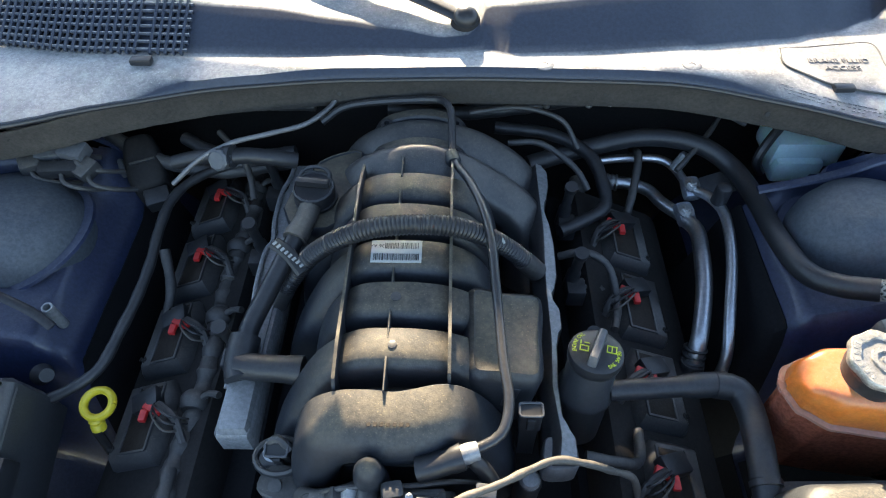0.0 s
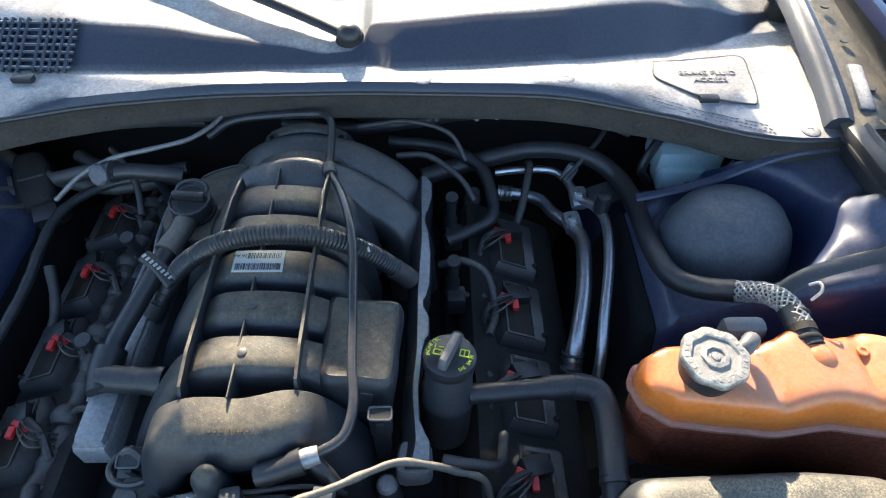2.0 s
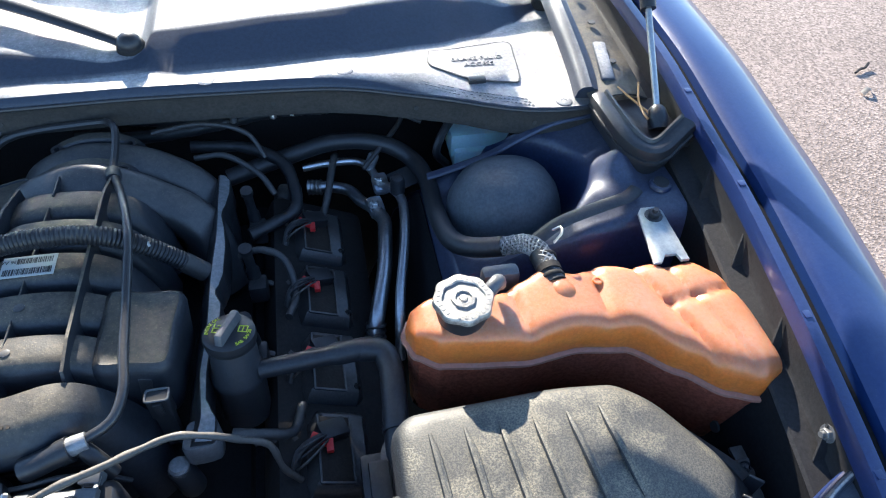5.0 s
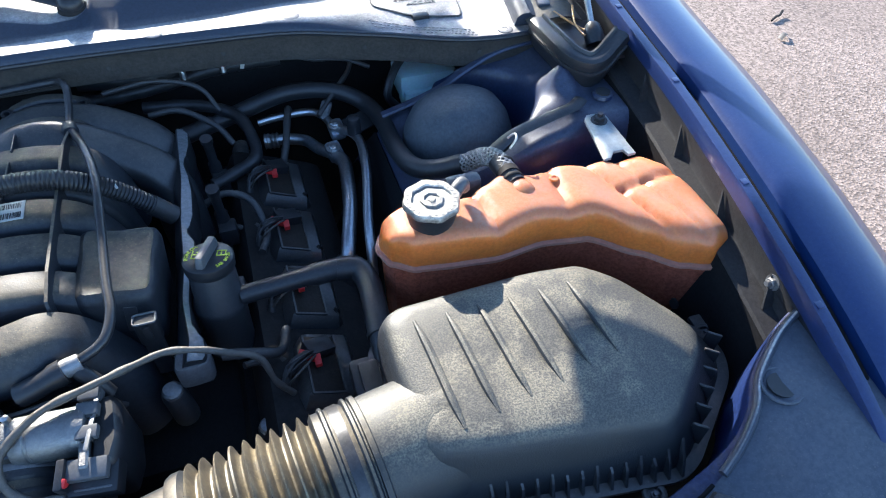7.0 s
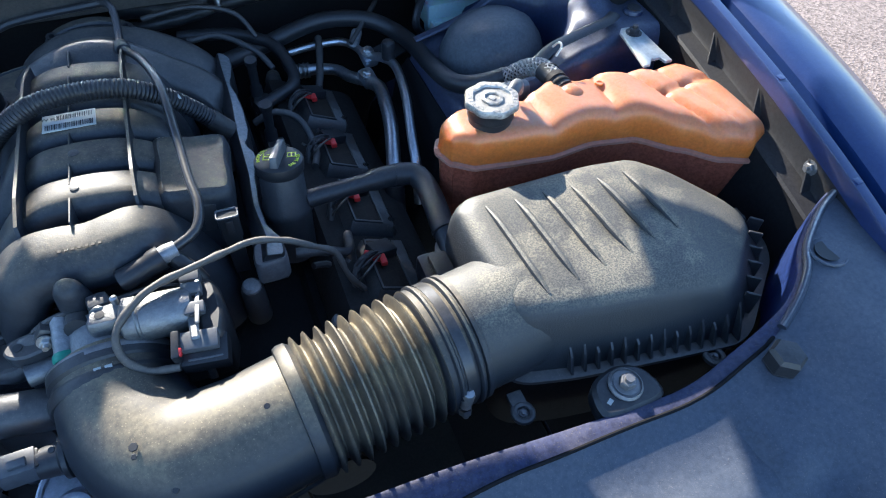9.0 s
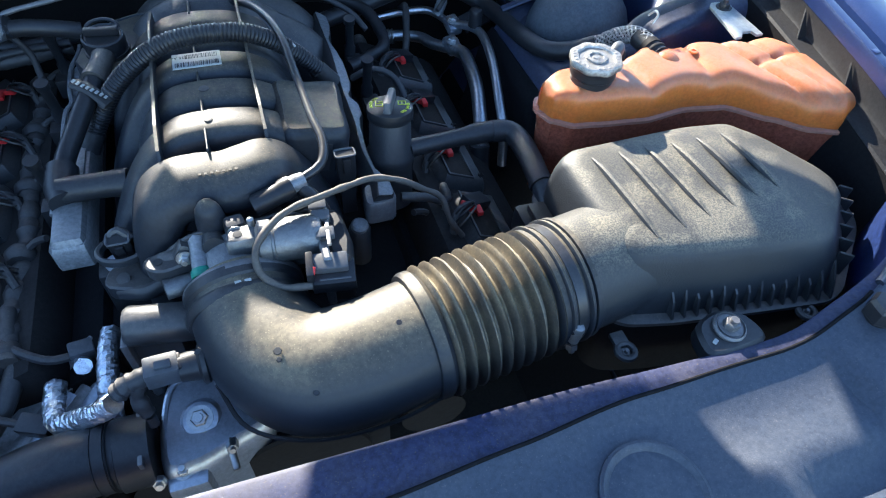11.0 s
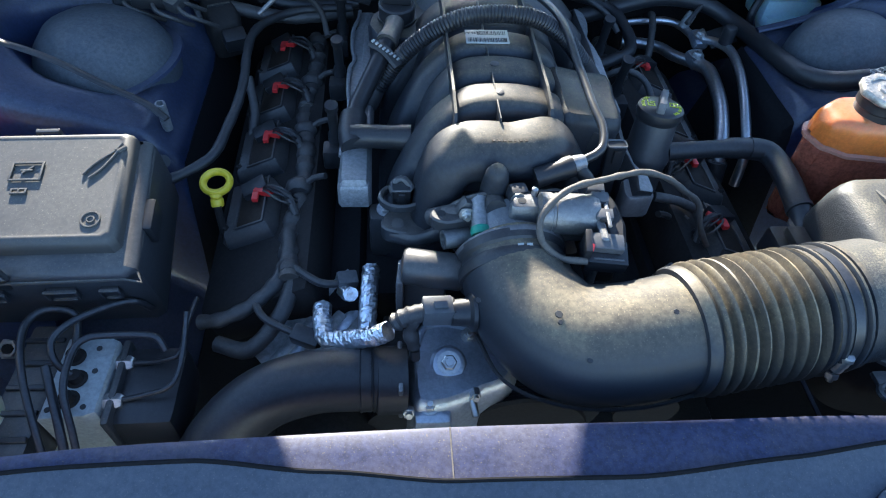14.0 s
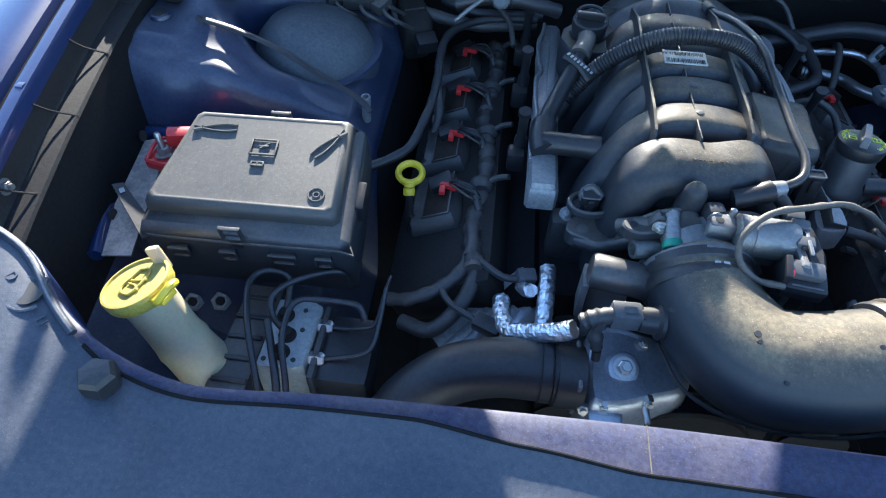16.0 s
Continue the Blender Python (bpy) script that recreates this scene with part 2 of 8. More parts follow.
def asphalt():
    """Pale worn asphalt: pinkish aggregate of several sizes in a tan binder."""
    m = bpy.data.materials.new("pale_asphalt")
    m.use_nodes = True
    nodes, links = m.node_tree.nodes, m.node_tree.links
    b = nodes["Principled BSDF"]
    co = nodes.new("ShaderNodeTexCoord")
    cells = nodes.new("ShaderNodeTexVoronoi")
    cells.inputs["Scale"].default_value = 110
    patches = nodes.new("ShaderNodeTexNoise")
    patches.inputs["Scale"].default_value = 1.3
    patches.inputs["Detail"].default_value = 8
    grit = nodes.new("ShaderNodeTexNoise")
    grit.inputs["Scale"].default_value = 260
    for n in (cells, patches, grit):
        links.new(co.outputs["Object"], n.inputs["Vector"])
    ramp = nodes.new("ShaderNodeValToRGB")
    ramp.color_ramp.elements[0].color = (0.115, 0.085, 0.068, 1)
    ramp.color_ramp.elements[1].color = (0.34, 0.262, 0.215, 1)
    stone = nodes.new("ShaderNodeSeparateColor")
    links.new(cells.outputs["Color"], stone.inputs[0])
    links.new(stone.outputs[0], ramp.inputs[0])
    mix = nodes.new("ShaderNodeMixRGB")
    mix.blend_type = "MULTIPLY"
    mix.inputs[0].default_value = 0.5
    links.new(ramp.outputs[0], mix.inputs[1])
    tone = nodes.new("ShaderNodeValToRGB")
    tone.color_ramp.elements[0].position = 0.35
    tone.color_ramp.elements[0].color = (0.55, 0.53, 0.52, 1)
    tone.color_ramp.elements[1].position = 0.62
    tone.color_ramp.elements[1].color = (1, 1, 1, 1)
    links.new(patches.outputs[0], tone.inputs[0])
    links.new(tone.outputs[0], mix.inputs[2])
    links.new(mix.outputs[0], b.inputs["Base Color"])
    b.inputs["Roughness"].default_value = 0.9
    bp = nodes.new("ShaderNodeBump")
    bp.inputs["Strength"].default_value = 0.6
    bp.inputs["Distance"].default_value = 0.004
    links.new(cells.outputs["Distance"], bp.inputs["Height"])
    links.new(bp.outputs[0], b.inputs["Normal"])
    return m




def crust():
    """Black plastic under patches of dried, gritty dirt with hard edges."""
    m = bpy.data.materials.new("gritty_black_plastic")
    m.use_nodes = True
    nodes, links = m.node_tree.nodes, m.node_tree.links
    b = nodes["Principled BSDF"]
    co = nodes.new("ShaderNodeTexCoord")

    def field(size, detail, low, high, to_low=0.0, to_high=1.0):
        n = nodes.new("ShaderNodeTexNoise")
        n.inputs["Scale"].default_value = size
        n.inputs["Detail"].default_value = detail
        n.inputs["Roughness"].default_value = 0.62
        links.new(co.outputs["Object"], n.inputs["Vector"])
        r = nodes.new("ShaderNodeMapRange")
        for key, value in (("From Min", low), ("From Max", high), ("To Min", to_low), ("To Max", to_high)):
            r.inputs[key].default_value = value
        links.new(n.outputs[0], r.inputs["Value"])
        return r.outputs[0]

    def blend(kind, a, c):
        k = nodes.new("ShaderNodeMath")
        k.operation = kind
        for n, value in enumerate((a, c)):
            if isinstance(value, float):
                k.inputs[n].default_value = value
            else:
                links.new(value, k.inputs[n])
        return k.outputs[0]

    patches = field(13.0, 6, 0.47, 0.56, 0.45, 1.0)
    grains = field(560.0, 3, 0.42, 0.60, 0.45, 1.35)
    specks = field(900.0, 2, 0.60, 0.67, 0.0, 0.28)
    geo = nodes.new("ShaderNodeNewGeometry")
    sep = nodes.new("ShaderNodeSeparateXYZ")
    links.new(geo.outputs["Normal"], sep.inputs[0])
    up = nodes.new("ShaderNodeMapRange")
    up.inputs["From Min"].default_value, up.inputs["From Max"].default_value = 0.55, 0.97
    links.new(sep.outputs["Z"], up.inputs["Value"])
    dirt = blend("MULTIPLY", blend("MULTIPLY", patches, grains), 0.50)
    dirt = blend("MULTIPLY", blend("ADD", dirt, blend("MULTIPLY", specks, patches)), up.outputs[0])
    mix = nodes.new("ShaderNodeMixRGB")
    mix.use_clamp = True
    mix.inputs[1].default_value = (0.022, 0.025, 0.029, 1)
    mix.inputs[2].default_value = (0.33, 0.285, 0.195, 1)
    links.new(dirt, mix.inputs[0])
    links.new(mix.outputs[0], b.inputs["Base Color"])
    rough = nodes.new("ShaderNodeMapRange")
    rough.inputs["To Min"].default_value, rough.inputs["To Max"].default_value = 0.50, 0.80
    links.new(dirt, rough.inputs["Value"])
    links.new(rough.outputs[0], b.inputs["Roughness"])
    bp = nodes.new("ShaderNodeBump")
    bp.inputs["Strength"].default_value, bp.inputs["Distance"].default_value = 0.35, 0.0007
    links.new(blend("MULTIPLY", grains, patches), bp.inputs["Height"])
    links.new(bp.outputs[0], b.inputs["Normal"])
    return m


LID_CRUST = crust()
ASPHALT = asphalt()


# ---- shapes ----
def thing(name, at, label, category, group="", kind=""):
    ob = new(name)
    ob.empty_display_size = 0.02
    ob.location = at
    return tagged(ob, label, category, group, kind)


def origin_of(ob):
    o = Vector((0, 0, 0))
    while ob is not None:
        o += ob.location
        ob = ob.parent
    return o


def part(name, bm, mat, parent=None, label="", smooth=True, at=None):
    """Links a bmesh, drawn in world places, as one mesh object under a thing or a part."""
    base = origin_of(parent)
    mesh = bpy.data.meshes.new(name)
    bmesh.ops.recalc_face_normals(bm, faces=bm.faces)
    bmesh.ops.translate(bm, verts=bm.verts, vec=-base)
    bm.to_mesh(mesh)
    bm.free()
    for m in (mat if isinstance(mat, (list, tuple)) else (mat,)):
        mesh.materials.append(m)
    if smooth:
        mesh.shade_smooth()
        mesh.set_sharp_from_angle(angle=radians(38))
    ob = new(name, mesh)
    ob.parent = parent
    if label:
        ob["label"] = label
    return ob


def solid(name, bm, mat, label, category, group="", kind="", smooth=True):
    """A thing that is one mesh."""
    return tagged(part(name, bm, mat, None, "", smooth), label, category, group, kind)


def spline(pts, step=0.008, closed=False):
    """Points at even steps along a smooth curve through pts."""
    pts = [Vector(p) for p in pts]
    n = len(pts)
    out = []
    last = n if closed else n - 1
    for i in range(last):
        if closed:
            p0, p1, p2, p3 = pts[i - 1], pts[i], pts[(i + 1) % n], pts[(i + 2) % n]
        else:
            p1, p2 = pts[i], pts[i + 1]
            p0 = pts[i - 1] if i else p1 * 2 - p2
            p3 = pts[i + 2] if i + 2 < n else p2 * 2 - p1
        k = max(1, int(round((p2 - p1).length / step)))
        for j in range(k):
            t = j / k
            out.append(0.5 * ((2 * p1) + (p2 - p0) * t + (2 * p0 - 5 * p1 + 4 * p2 - p3) * t * t + (3 * p1 - p0 - 3 * p2 + p3) * t ** 3))
    if not closed:
        out.append(pts[-1])
    return out


def squared(c, power):
    """A cosine or sine for a squarish ring."""
    return math.copysign(abs(c) ** (2.0 / power), c)


def sweep(pts, radius, seg=12, step=0.008, rfun=None, caps=True, flat=1.0, bm=None, smooth=True, power=2.0):
    """A round (or flattened) tube along a smooth line. rfun(s, length) scales the radius."""
    bm = bm or bmesh.new()
    line = spline(pts, step) if smooth else [Vector(p) for p in pts]
    total = sum((line[i + 1] - line[i]).length for i in range(len(line) - 1))
    rings, s = [], 0.0
    t0 = (line[1] - line[0]).normalized()
    u = t0.orthogonal().normalized()
    if abs(t0.z) < 0.9:
        u = t0.cross(Vector((0, 0, 1))).normalized()
    for i, p in enumerate(line):
        a = line[max(0, i - 1)]
        b = line[min(len(line) - 1, i + 1)]
        t = (b - a).normalized()
        u = (u - t * u.dot(t)).normalized()
        v = t.cross(u)
        if i:
            s += (p - line[i - 1]).length
        r = radius * (rfun(s, total) if rfun else 1.0)
        rings.append([bm.verts.new(p + u * (r * squared(math.cos(2 * math.pi * k / seg), power)) + v * (r * flat * squared(math.sin(2 * math.pi * k / seg), power))) for k in range(seg)])
    for a, b in zip(rings, rings[1:]):
        for k in range(seg):
            bm.faces.new((a[k], a[(k + 1) % seg], b[(k + 1) % seg], b[k]))
    if caps:
        bm.faces.new(rings[0][::-1])
        bm.faces.new(rings[-1])
    return bm


def ribbon(pts, profile, step=0.006, bm=None, across=(0, 1, 0), caps=True):
    """A body with a fixed section along a smooth line: profile of (sideways, outwards) about the line, sideways near the given direction."""
    bm = bm or bmesh.new()
    line = spline(pts, step)
    rings = []
    for i, p in enumerate(line):
        t = (line[min(len(line) - 1, i + 1)] - line[max(0, i - 1)]).normalized()
        u = Vector(across)
        u = (u - t * u.dot(t)).normalized()
        v = t.cross(u)
        rings.append([bm.verts.new(p + u * a + v * b) for a, b in profile])
    n = len(profile)
    for a, b in zip(rings, rings[1:]):
        for k in range(n):
            bm.faces.new((a[k], a[(k + 1) % n], b[(k + 1) % n], b[k]))
    if caps:
        bm.faces.new(rings[0][::-1])
        bm.faces.new(rings[-1])
    return bm


def ring_solid(rows):
    """A closed solid through rings of equally many points."""
    bm = bmesh.new()
    grid = [[bm.verts.new(p) for p in row] for row in rows]
    n = len(grid[0])
    for a, b in zip(grid, grid[1:]):
        for k in range(n):
            bm.faces.new((a[k], a[(k + 1) % n], b[(k + 1) % n], b[k]))
    bm.faces.new(grid[0][::-1])
    bm.faces.new(grid[-1])
    bmesh.ops.recalc_face_normals(bm, faces=bm.faces)
    return bm


def soft_corners(pts, r, n=5):
    """A closed plan outline with straight sides and rounded corners."""
    out = []
    for i, p in enumerate(pts):
        p, a, b = Vector(p), Vector(pts[i - 1]), Vector(pts[(i + 1) % len(pts)])
        q = min(r, (a - p).length * 0.45, (b - p).length * 0.45)
        s0, s1 = p + (a - p).normalized() * q, p + (b - p).normalized() * q
        for k in range(n + 1):
            t = k / n
            out.append(tuple(s0 * (1 - t) ** 2 + p * (2 * t * (1 - t)) + s1 * t ** 2))
    return out


def lathe(profile, at, axis=(0, 0, 1), seg=24, bm=None, lobes=0, depth=0.0):
    """A turned body: profile of (radius, height along the axis) from one end to the other."""
    bm = bm or bmesh.new()
    at = Vector(at)
    w = Vector(axis).normalized()
    u = w.orthogonal().normalized()
    if abs(w.z) > 0.7:
        u = (Vector((1, 0, 0)) - w * w.x).normalized()
    v = w.cross(u)
    rings = []
    for r, h in profile:
        ring = []
        for k in range(seg):
            a = 2 * math.pi * k / seg
            rr = r * (1 + depth * math.cos(lobes * a)) if lobes else r
            ring.append(bm.verts.new(at + w * h + u * (rr * math.cos(a)) + v * (rr * math.sin(a))))
        rings.append(ring)
    for a, b in zip(rings, rings[1:]):
        for k in range(seg):
            bm.faces.new((a[k], a[(k + 1) % seg], b[(k + 1) % seg], b[k]))
    bm.faces.new(rings[0][::-1])
    bm.faces.new(rings[-1])
    return bm


def box(c, size, bevel=0.003, m=None, bm=None, taper=1.0, segs=2):
    """A bevelled box at c; taper scales its top; m turns it about its centre."""
    out = bmesh.new()
    bmesh.ops.create_cube(out, size=1.0)
    for q in out.verts:
        k = taper if q.co.z > 0 else 1.0
        q.co = Vector((q.co.x * size[0] * k, q.co.y * size[1] * k, q.co.z * size[2]))
    if bevel:
        bmesh.ops.bevel(out, geom=out.edges[:], offset=min(bevel, min(size) * 0.45), segments=segs, profile=0.6, affect="EDGES")
    mat = Matrix.Translation(c) @ (m or Matrix.Identity(4))
    bmesh.ops.transform(out, matrix=mat, verts=out.verts)
    return merge(bm, out)


def merge(bm, extra):
    """Adds the bmesh extra to bm."""
    if bm is None:
        return extra
    table = {}
    for q in extra.verts:
        table[q] = bm.verts.new(q.co)
    for f in extra.faces:
        bm.faces.new([table[q] for q in f.verts])
    extra.free()
    return bm


def inset_outline(line, d):
    """A closed plan outline moved inwards by d."""
    n = len(line)
    area = sum(line[i][0] * line[(i + 1) % n][1] - line[(i + 1) % n][0] * line[i][1] for i in range(n))
    sign = 1 if area > 0 else -1
    out = []
    for i in range(n):
        a, b = Vector(line[i - 1][:2]), Vector(line[(i + 1) % n][:2])
        t = (b - a).normalized()
        out.append((line[i][0] - t.y * d * sign, line[i][1] + t.x * d * sign))
    return out


def loft(outline, levels, top=None, bm=None, cap=True):
    """A body from a plan outline: levels of (inset, z); top(x, y) lifts the points of its upper rings."""
    bm = bm or bmesh.new()
    rings = []
    for d, z in levels:
        ring = []
        for x, y in inset_outline(outline, d):
            ring.append(bm.verts.new((x, y, z + (top(x, y) if top else 0.0))))
        rings.append(ring)
    n = len(outline)
    for a, b in zip(rings, rings[1:]):
        for k in range(n):
            bm.faces.new((a[k], a[(k + 1) % n], b[(k + 1) % n], b[k]))
    if cap:
        bm.faces.new(rings[0][::-1])
        bm.faces.new(rings[-1])
    return bm


def shrink_loft(outline, centre, half, levels, top=None, bm=None):
    """As loft(), for a broad body: each level draws the outline in towards its centre."""
    bm = bm or bmesh.new()
    rings = []
    for d, z in levels:
        ring = []
        for x, y in outline:
            x, y = centre[0] + (x - centre[0]) * (1 - d / half[0]), centre[1] + (y - centre[1]) * (1 - d / half[1])
            ring.append(bm.verts.new((x, y, z + (top(x, y) if top else 0.0))))
        rings.append(ring)
    n = len(outline)
    for a, b in zip(rings, rings[1:]):
        for k in range(n):
            bm.faces.new((a[k], a[(k + 1) % n], b[(k + 1) % n], b[k]))
    bm.faces.new(rings[0][::-1])
    bm.faces.new(rings[-1])
    return bm


def round_outline(pts, step=0.01):
    return [(p.x, p.y) for p in spline([(x, y, 0) for x, y in pts], step, True)]


def sheet(fn, us, vs, thick=0.0, bm=None):
    """A sheet of points fn(u, v), thickened to its lower side."""
    bm = bm or bmesh.new()
    us, vs = list(us), list(vs)
    pts = [[Vector(fn(u, v)) for v in vs] for u in us]
    n, k = len(us), len(vs)
    top = [[bm.verts.new(p) for p in row] for row in pts]
    layers = [top]
    if thick:
        low = []
        for i in range(n):
            row = []
            for j in range(k):
                a = pts[min(n - 1, i + 1)][j] - pts[max(0, i - 1)][j]
                c = pts[i][min(k - 1, j + 1)] - pts[i][max(0, j - 1)]
                nor = a.cross(c)
                nor = nor.normalized() if nor.length > 1e-12 else Vector((0, 0, 1))
                if nor.z < 0:
                    nor = -nor
                row.append(bm.verts.new(pts[i][j] - nor * thick))
            low.append(row)
        layers.append(low)
    for grid in layers:
        for i in range(n - 1):
            for j in range(k - 1):
                bm.faces.new((grid[i][j], grid[i + 1][j], grid[i + 1][j + 1], grid[i][j + 1]))
    if thick:
        rim = [(i, 0) for i in range(n)] + [(n - 1, j) for j in range(1, k)] + [(i, k - 1) for i in range(n - 2, -1, -1)] + [(0, j) for j in range(k - 2, 0, -1)]
        for (i, j), (p, q) in zip(rim, rim[1:] + rim[:1]):
            bm.faces.new((top[i][j], top[p][q], low[p][q], low[i][j]))
    return bm


def steps(a, b, n):
    return [a + (b - a) * i / n for i in range(n + 1)]


def between(x, table):
    """A value at x in a table of (x, value), with smooth passages."""
    if x <= table[0][0]:
        return table[0][1]
    for (a, p), (b, q) in zip(table, table[1:]):
        if x <= b:
            t = (x - a) / (b - a)
            return p + (q - p) * (t * t * (3 - 2 * t) * 0.5 + t * 0.5)
    return table[-1][1]


def bump_at(x, y, cx, cy, rx, ry, p=2.0):
    return math.exp(-(abs((x - cx) / rx) ** p + abs((y - cy) / ry) ** p))


def hexbolt(at, axis=(0, 0, 1), r=0.006, h=0.006, washer=True, bm=None):
    bm = bm or bmesh.new()
    if washer:
        lathe([(r * 1.5, 0), (r * 1.5, 0.0015)], at, axis, 18, bm)
    lathe([(r, 0.001), (r, h * 0.85), (r * 0.85, h)], at, axis, 6, bm)
    lathe([(r * 0.55, h), (r * 0.5, h + 0.004)], at, axis, 10, bm)
    return bm


def letters(text, size, m, name, mat, parent, depth=0.0004):
    """Raised characters as a mesh part; m takes the text's plane to the world."""
    cu = bpy.data.curves.new(name, "FONT")
    cu.body, cu.size, cu.extrude, cu.align_x, cu.align_y = text, size, depth, "CENTER", "CENTER"
    tmp = bpy.data.objects.new(name, cu)
    me = bpy.data.meshes.new_from_object(tmp)
    bm = bmesh.new()
    bm.from_mesh(me)
    bpy.data.objects.remove(tmp)
    bpy.data.curves.remove(cu)
    bpy.data.meshes.remove(me)
    bmesh.ops.transform(bm, matrix=m, verts=bm.verts)
    return part(name, bm, mat, parent, smooth=False)


# ---- ground and car body ----
bm = bmesh.new()
bmesh.ops.create_grid(bm, x_segments=60, y_segments=60, size=60)
for q in bm.verts:
    q.co.z = 0.004 * noise.noise(q.co * 0.7)
solid("ground", bm, ASPHALT, "pale worn asphalt with pinkish aggregate and cracks", "ground", kind="structure")

# a dry leaf and a twig on the ground
bm = sweep([(2.605, 1.90, 0.008), (2.64, 1.918, 0.014), (2.67, 1.928, 0.012), (2.70, 1.95, 0.02)], 0.006, 6, 0.01)
solid("twig", bm, DARK, "short dark twig lying on the asphalt", "twig")
bm = sheet(lambda u, v: Vector((2.558 + u, 1.761 + v + u * 0.4, 0.012 + 0.012 * math.cos(u * 60) - 0.2 * abs(v))), steps(-0.03, 0.03, 6), steps(-0.014, 0.014, 4), 0.001)
solid("dry_leaf", bm, DUSTY_TAPE, "curled dry brown leaf on the asphalt", "leaf")

RIDGE_X = [(-0.45, 0.62), (-0.25, 0.70), (-0.10, 0.735), (0.04, 0.753), (0.19, 0.766), (0.37, 0.787), (0.65, 0.80), (1.2, 0.80)]
RIDGE_Z = [(-0.45, 0.74), (-0.25, 0.79), (-0.10, 0.842), (0.04, 0.878), (0.19, 0.906), (0.37, 0.924), (0.65, 0.952), (0.85, 0.962), (1.2, 0.98)]


def eased(table, w):
    """The same table with its corners rounded over a width."""
    return [(y, sum(between(y + w * k / 6, table) for k in range(-6, 7)) / 13) for y in steps(table[0][0] + w, table[-1][0] - w, 48)]


RIDGE_X, RIDGE_Z = eased(RIDGE_X, 0.07), eased(RIDGE_Z, 0.07)
FENDER = [(0.018, -0.013), (0.021, -0.002), (0.028, 0.003), (0.045, 0.005), (0.07, 0.003), (0.095, -0.003), (0.118, -0.014),
          (0.134, -0.032), (0.146, -0.06), (0.156, -0.11), (0.166, -0.2), (0.17, -0.35), (0.16, -0.55)]
GUTTER = [(-0.012, -0.020), (-0.0115, -0.004), (-0.010, 0.0), (-0.004, 0.001), (0.003, 0.0), (0.006, -0.010), (0.013, -0.013), (0.0175, -0.014)]
GROOVE = [(0.0120, -0.0122), (0.0150, -0.0118), (0.0178, -0.0122)]
LINER = [(-0.0108, -0.012), (-0.0112, -0.030), (-0.0118, -0.046), (-0.014, -0.050), (-0.026, -0.052), (-0.036, -0.053), (-0.0385, -0.0565)]
SKIRT = [(-0.0386, -0.0570), (-0.042, -0.085), (-0.050, -0.14), (-0.065, -0.24), (-0.07, -0.40)]
for side, word in ((1, "driver"), (-1, "passenger")):
    def section(table):
        return lambda y, k: Vector((side * (between(y, RIDGE_X) + table[k][0]), y, between(y, RIDGE_Z) + table[k][1]))
    fender = thing("fender", (side * 0.85, 0.3, 0.5), "glossy dark blue painted front fender of the car", "fender", "front fenders")
    ys = steps(-0.45, 1.2, 60)
    part("outer_panel", sheet(section(FENDER), ys, range(len(FENDER)), 0.0012), PAINT, fender)
    part("gutter", sheet(section(GUTTER), ys, range(len(GUTTER)), 0.001), GUTTER_PAINT, fender, "blue painted flange along the fender's inner edge")
    part("liner", sheet(section(LINER), ys, range(len(LINER)), 0.002), LINER_GREY, fender, "dusty dark plastic wall and ledge under the flange")
    part("skirt", sheet(section(SKIRT), ys, range(len(SKIRT)), 0.002), LINER_BLACK, fender, "matte black skirt below the ledge")
    part("groove", sheet(section(GROOVE), ys, range(len(GROOVE)), 0.0006), LINER_BLACK, fender, "black sealing strip in the panel gap")
    for y in (0.04, 0.193, 0.37, 0.54):
        x, z = between(y, RIDGE_X) * side, between(y, RIDGE_Z)
        part("clip", box((x - side * 0.004, y, z + 0.0005), (0.008, 0.009, 0.003), 0.001), GUTTER_PAINT, fender)
    for y in (-0.05, 0.075, 0.185, 0.295, 0.40):
        x, z = between(y, RIDGE_X), between(y, RIDGE_Z)
        if side < 0:
            part("rib", sweep([(-(x - 0.0125), y, z - 0.016), (-(x - 0.016), y + 0.014, z - 0.034), (-(x - 0.034), y + 0.030, z - 0.0515)], 0.0013, 6, 0.01), LINER_GREY, fender, "thin moulded stiffening rib")
            continue
        b = bmesh.new()
        for dy in (0.0, 0.0025):
            for dx, dz in ((0.0105, -0.022), (0.0115, -0.0505), (0.026, -0.0515)):
                b.verts.new((x - dx, y + dy + (0.022 if dz > -0.03 else 0.0), z + dz))
        b.verts.ensure_lookup_table()
        for f in ((0, 1, 2), (5, 4, 3), (0, 3, 4, 1), (1, 4, 5, 2), (2, 5, 3, 0)):
            b.faces.new([b.verts[k] for k in f])
        part("gusset", b, LINER_GREY, fender, "thin moulded gusset", smooth=False)
    for y in (0.02, 0.16, 0.29):
        x, z = between(y, RIDGE_X) * side, between(y, RIDGE_Z)
        part("hole", lathe([(0.007, 0), (0.007, 0.003)], (x - side * 0.0575, y, z - 0.15), (-side, 0, 0.1), 14), INK, fender)
    bm = hexbolt((side * (between(0.091, RIDGE_X) - 0.0115), 0.091, 0.854), (-side, 0, 0.15), 0.006, 0.006)
    part("bolt", bm, RAIL_DARK, fender)

# front wheels' side and lower body, seen past the fender only
for side in (1, -1):
    bm = sheet(lambda y, z: Vector((side * (0.93 - 0.1 * max(0, -y)), y, z)), steps(-0.4, 1.2, 8), steps(0.25, 0.45, 3), 0.003)
    solid("sill_panel", bm, PAINT, "dark blue lower body panel of the car", "body panel", "lower body panels", "structure")


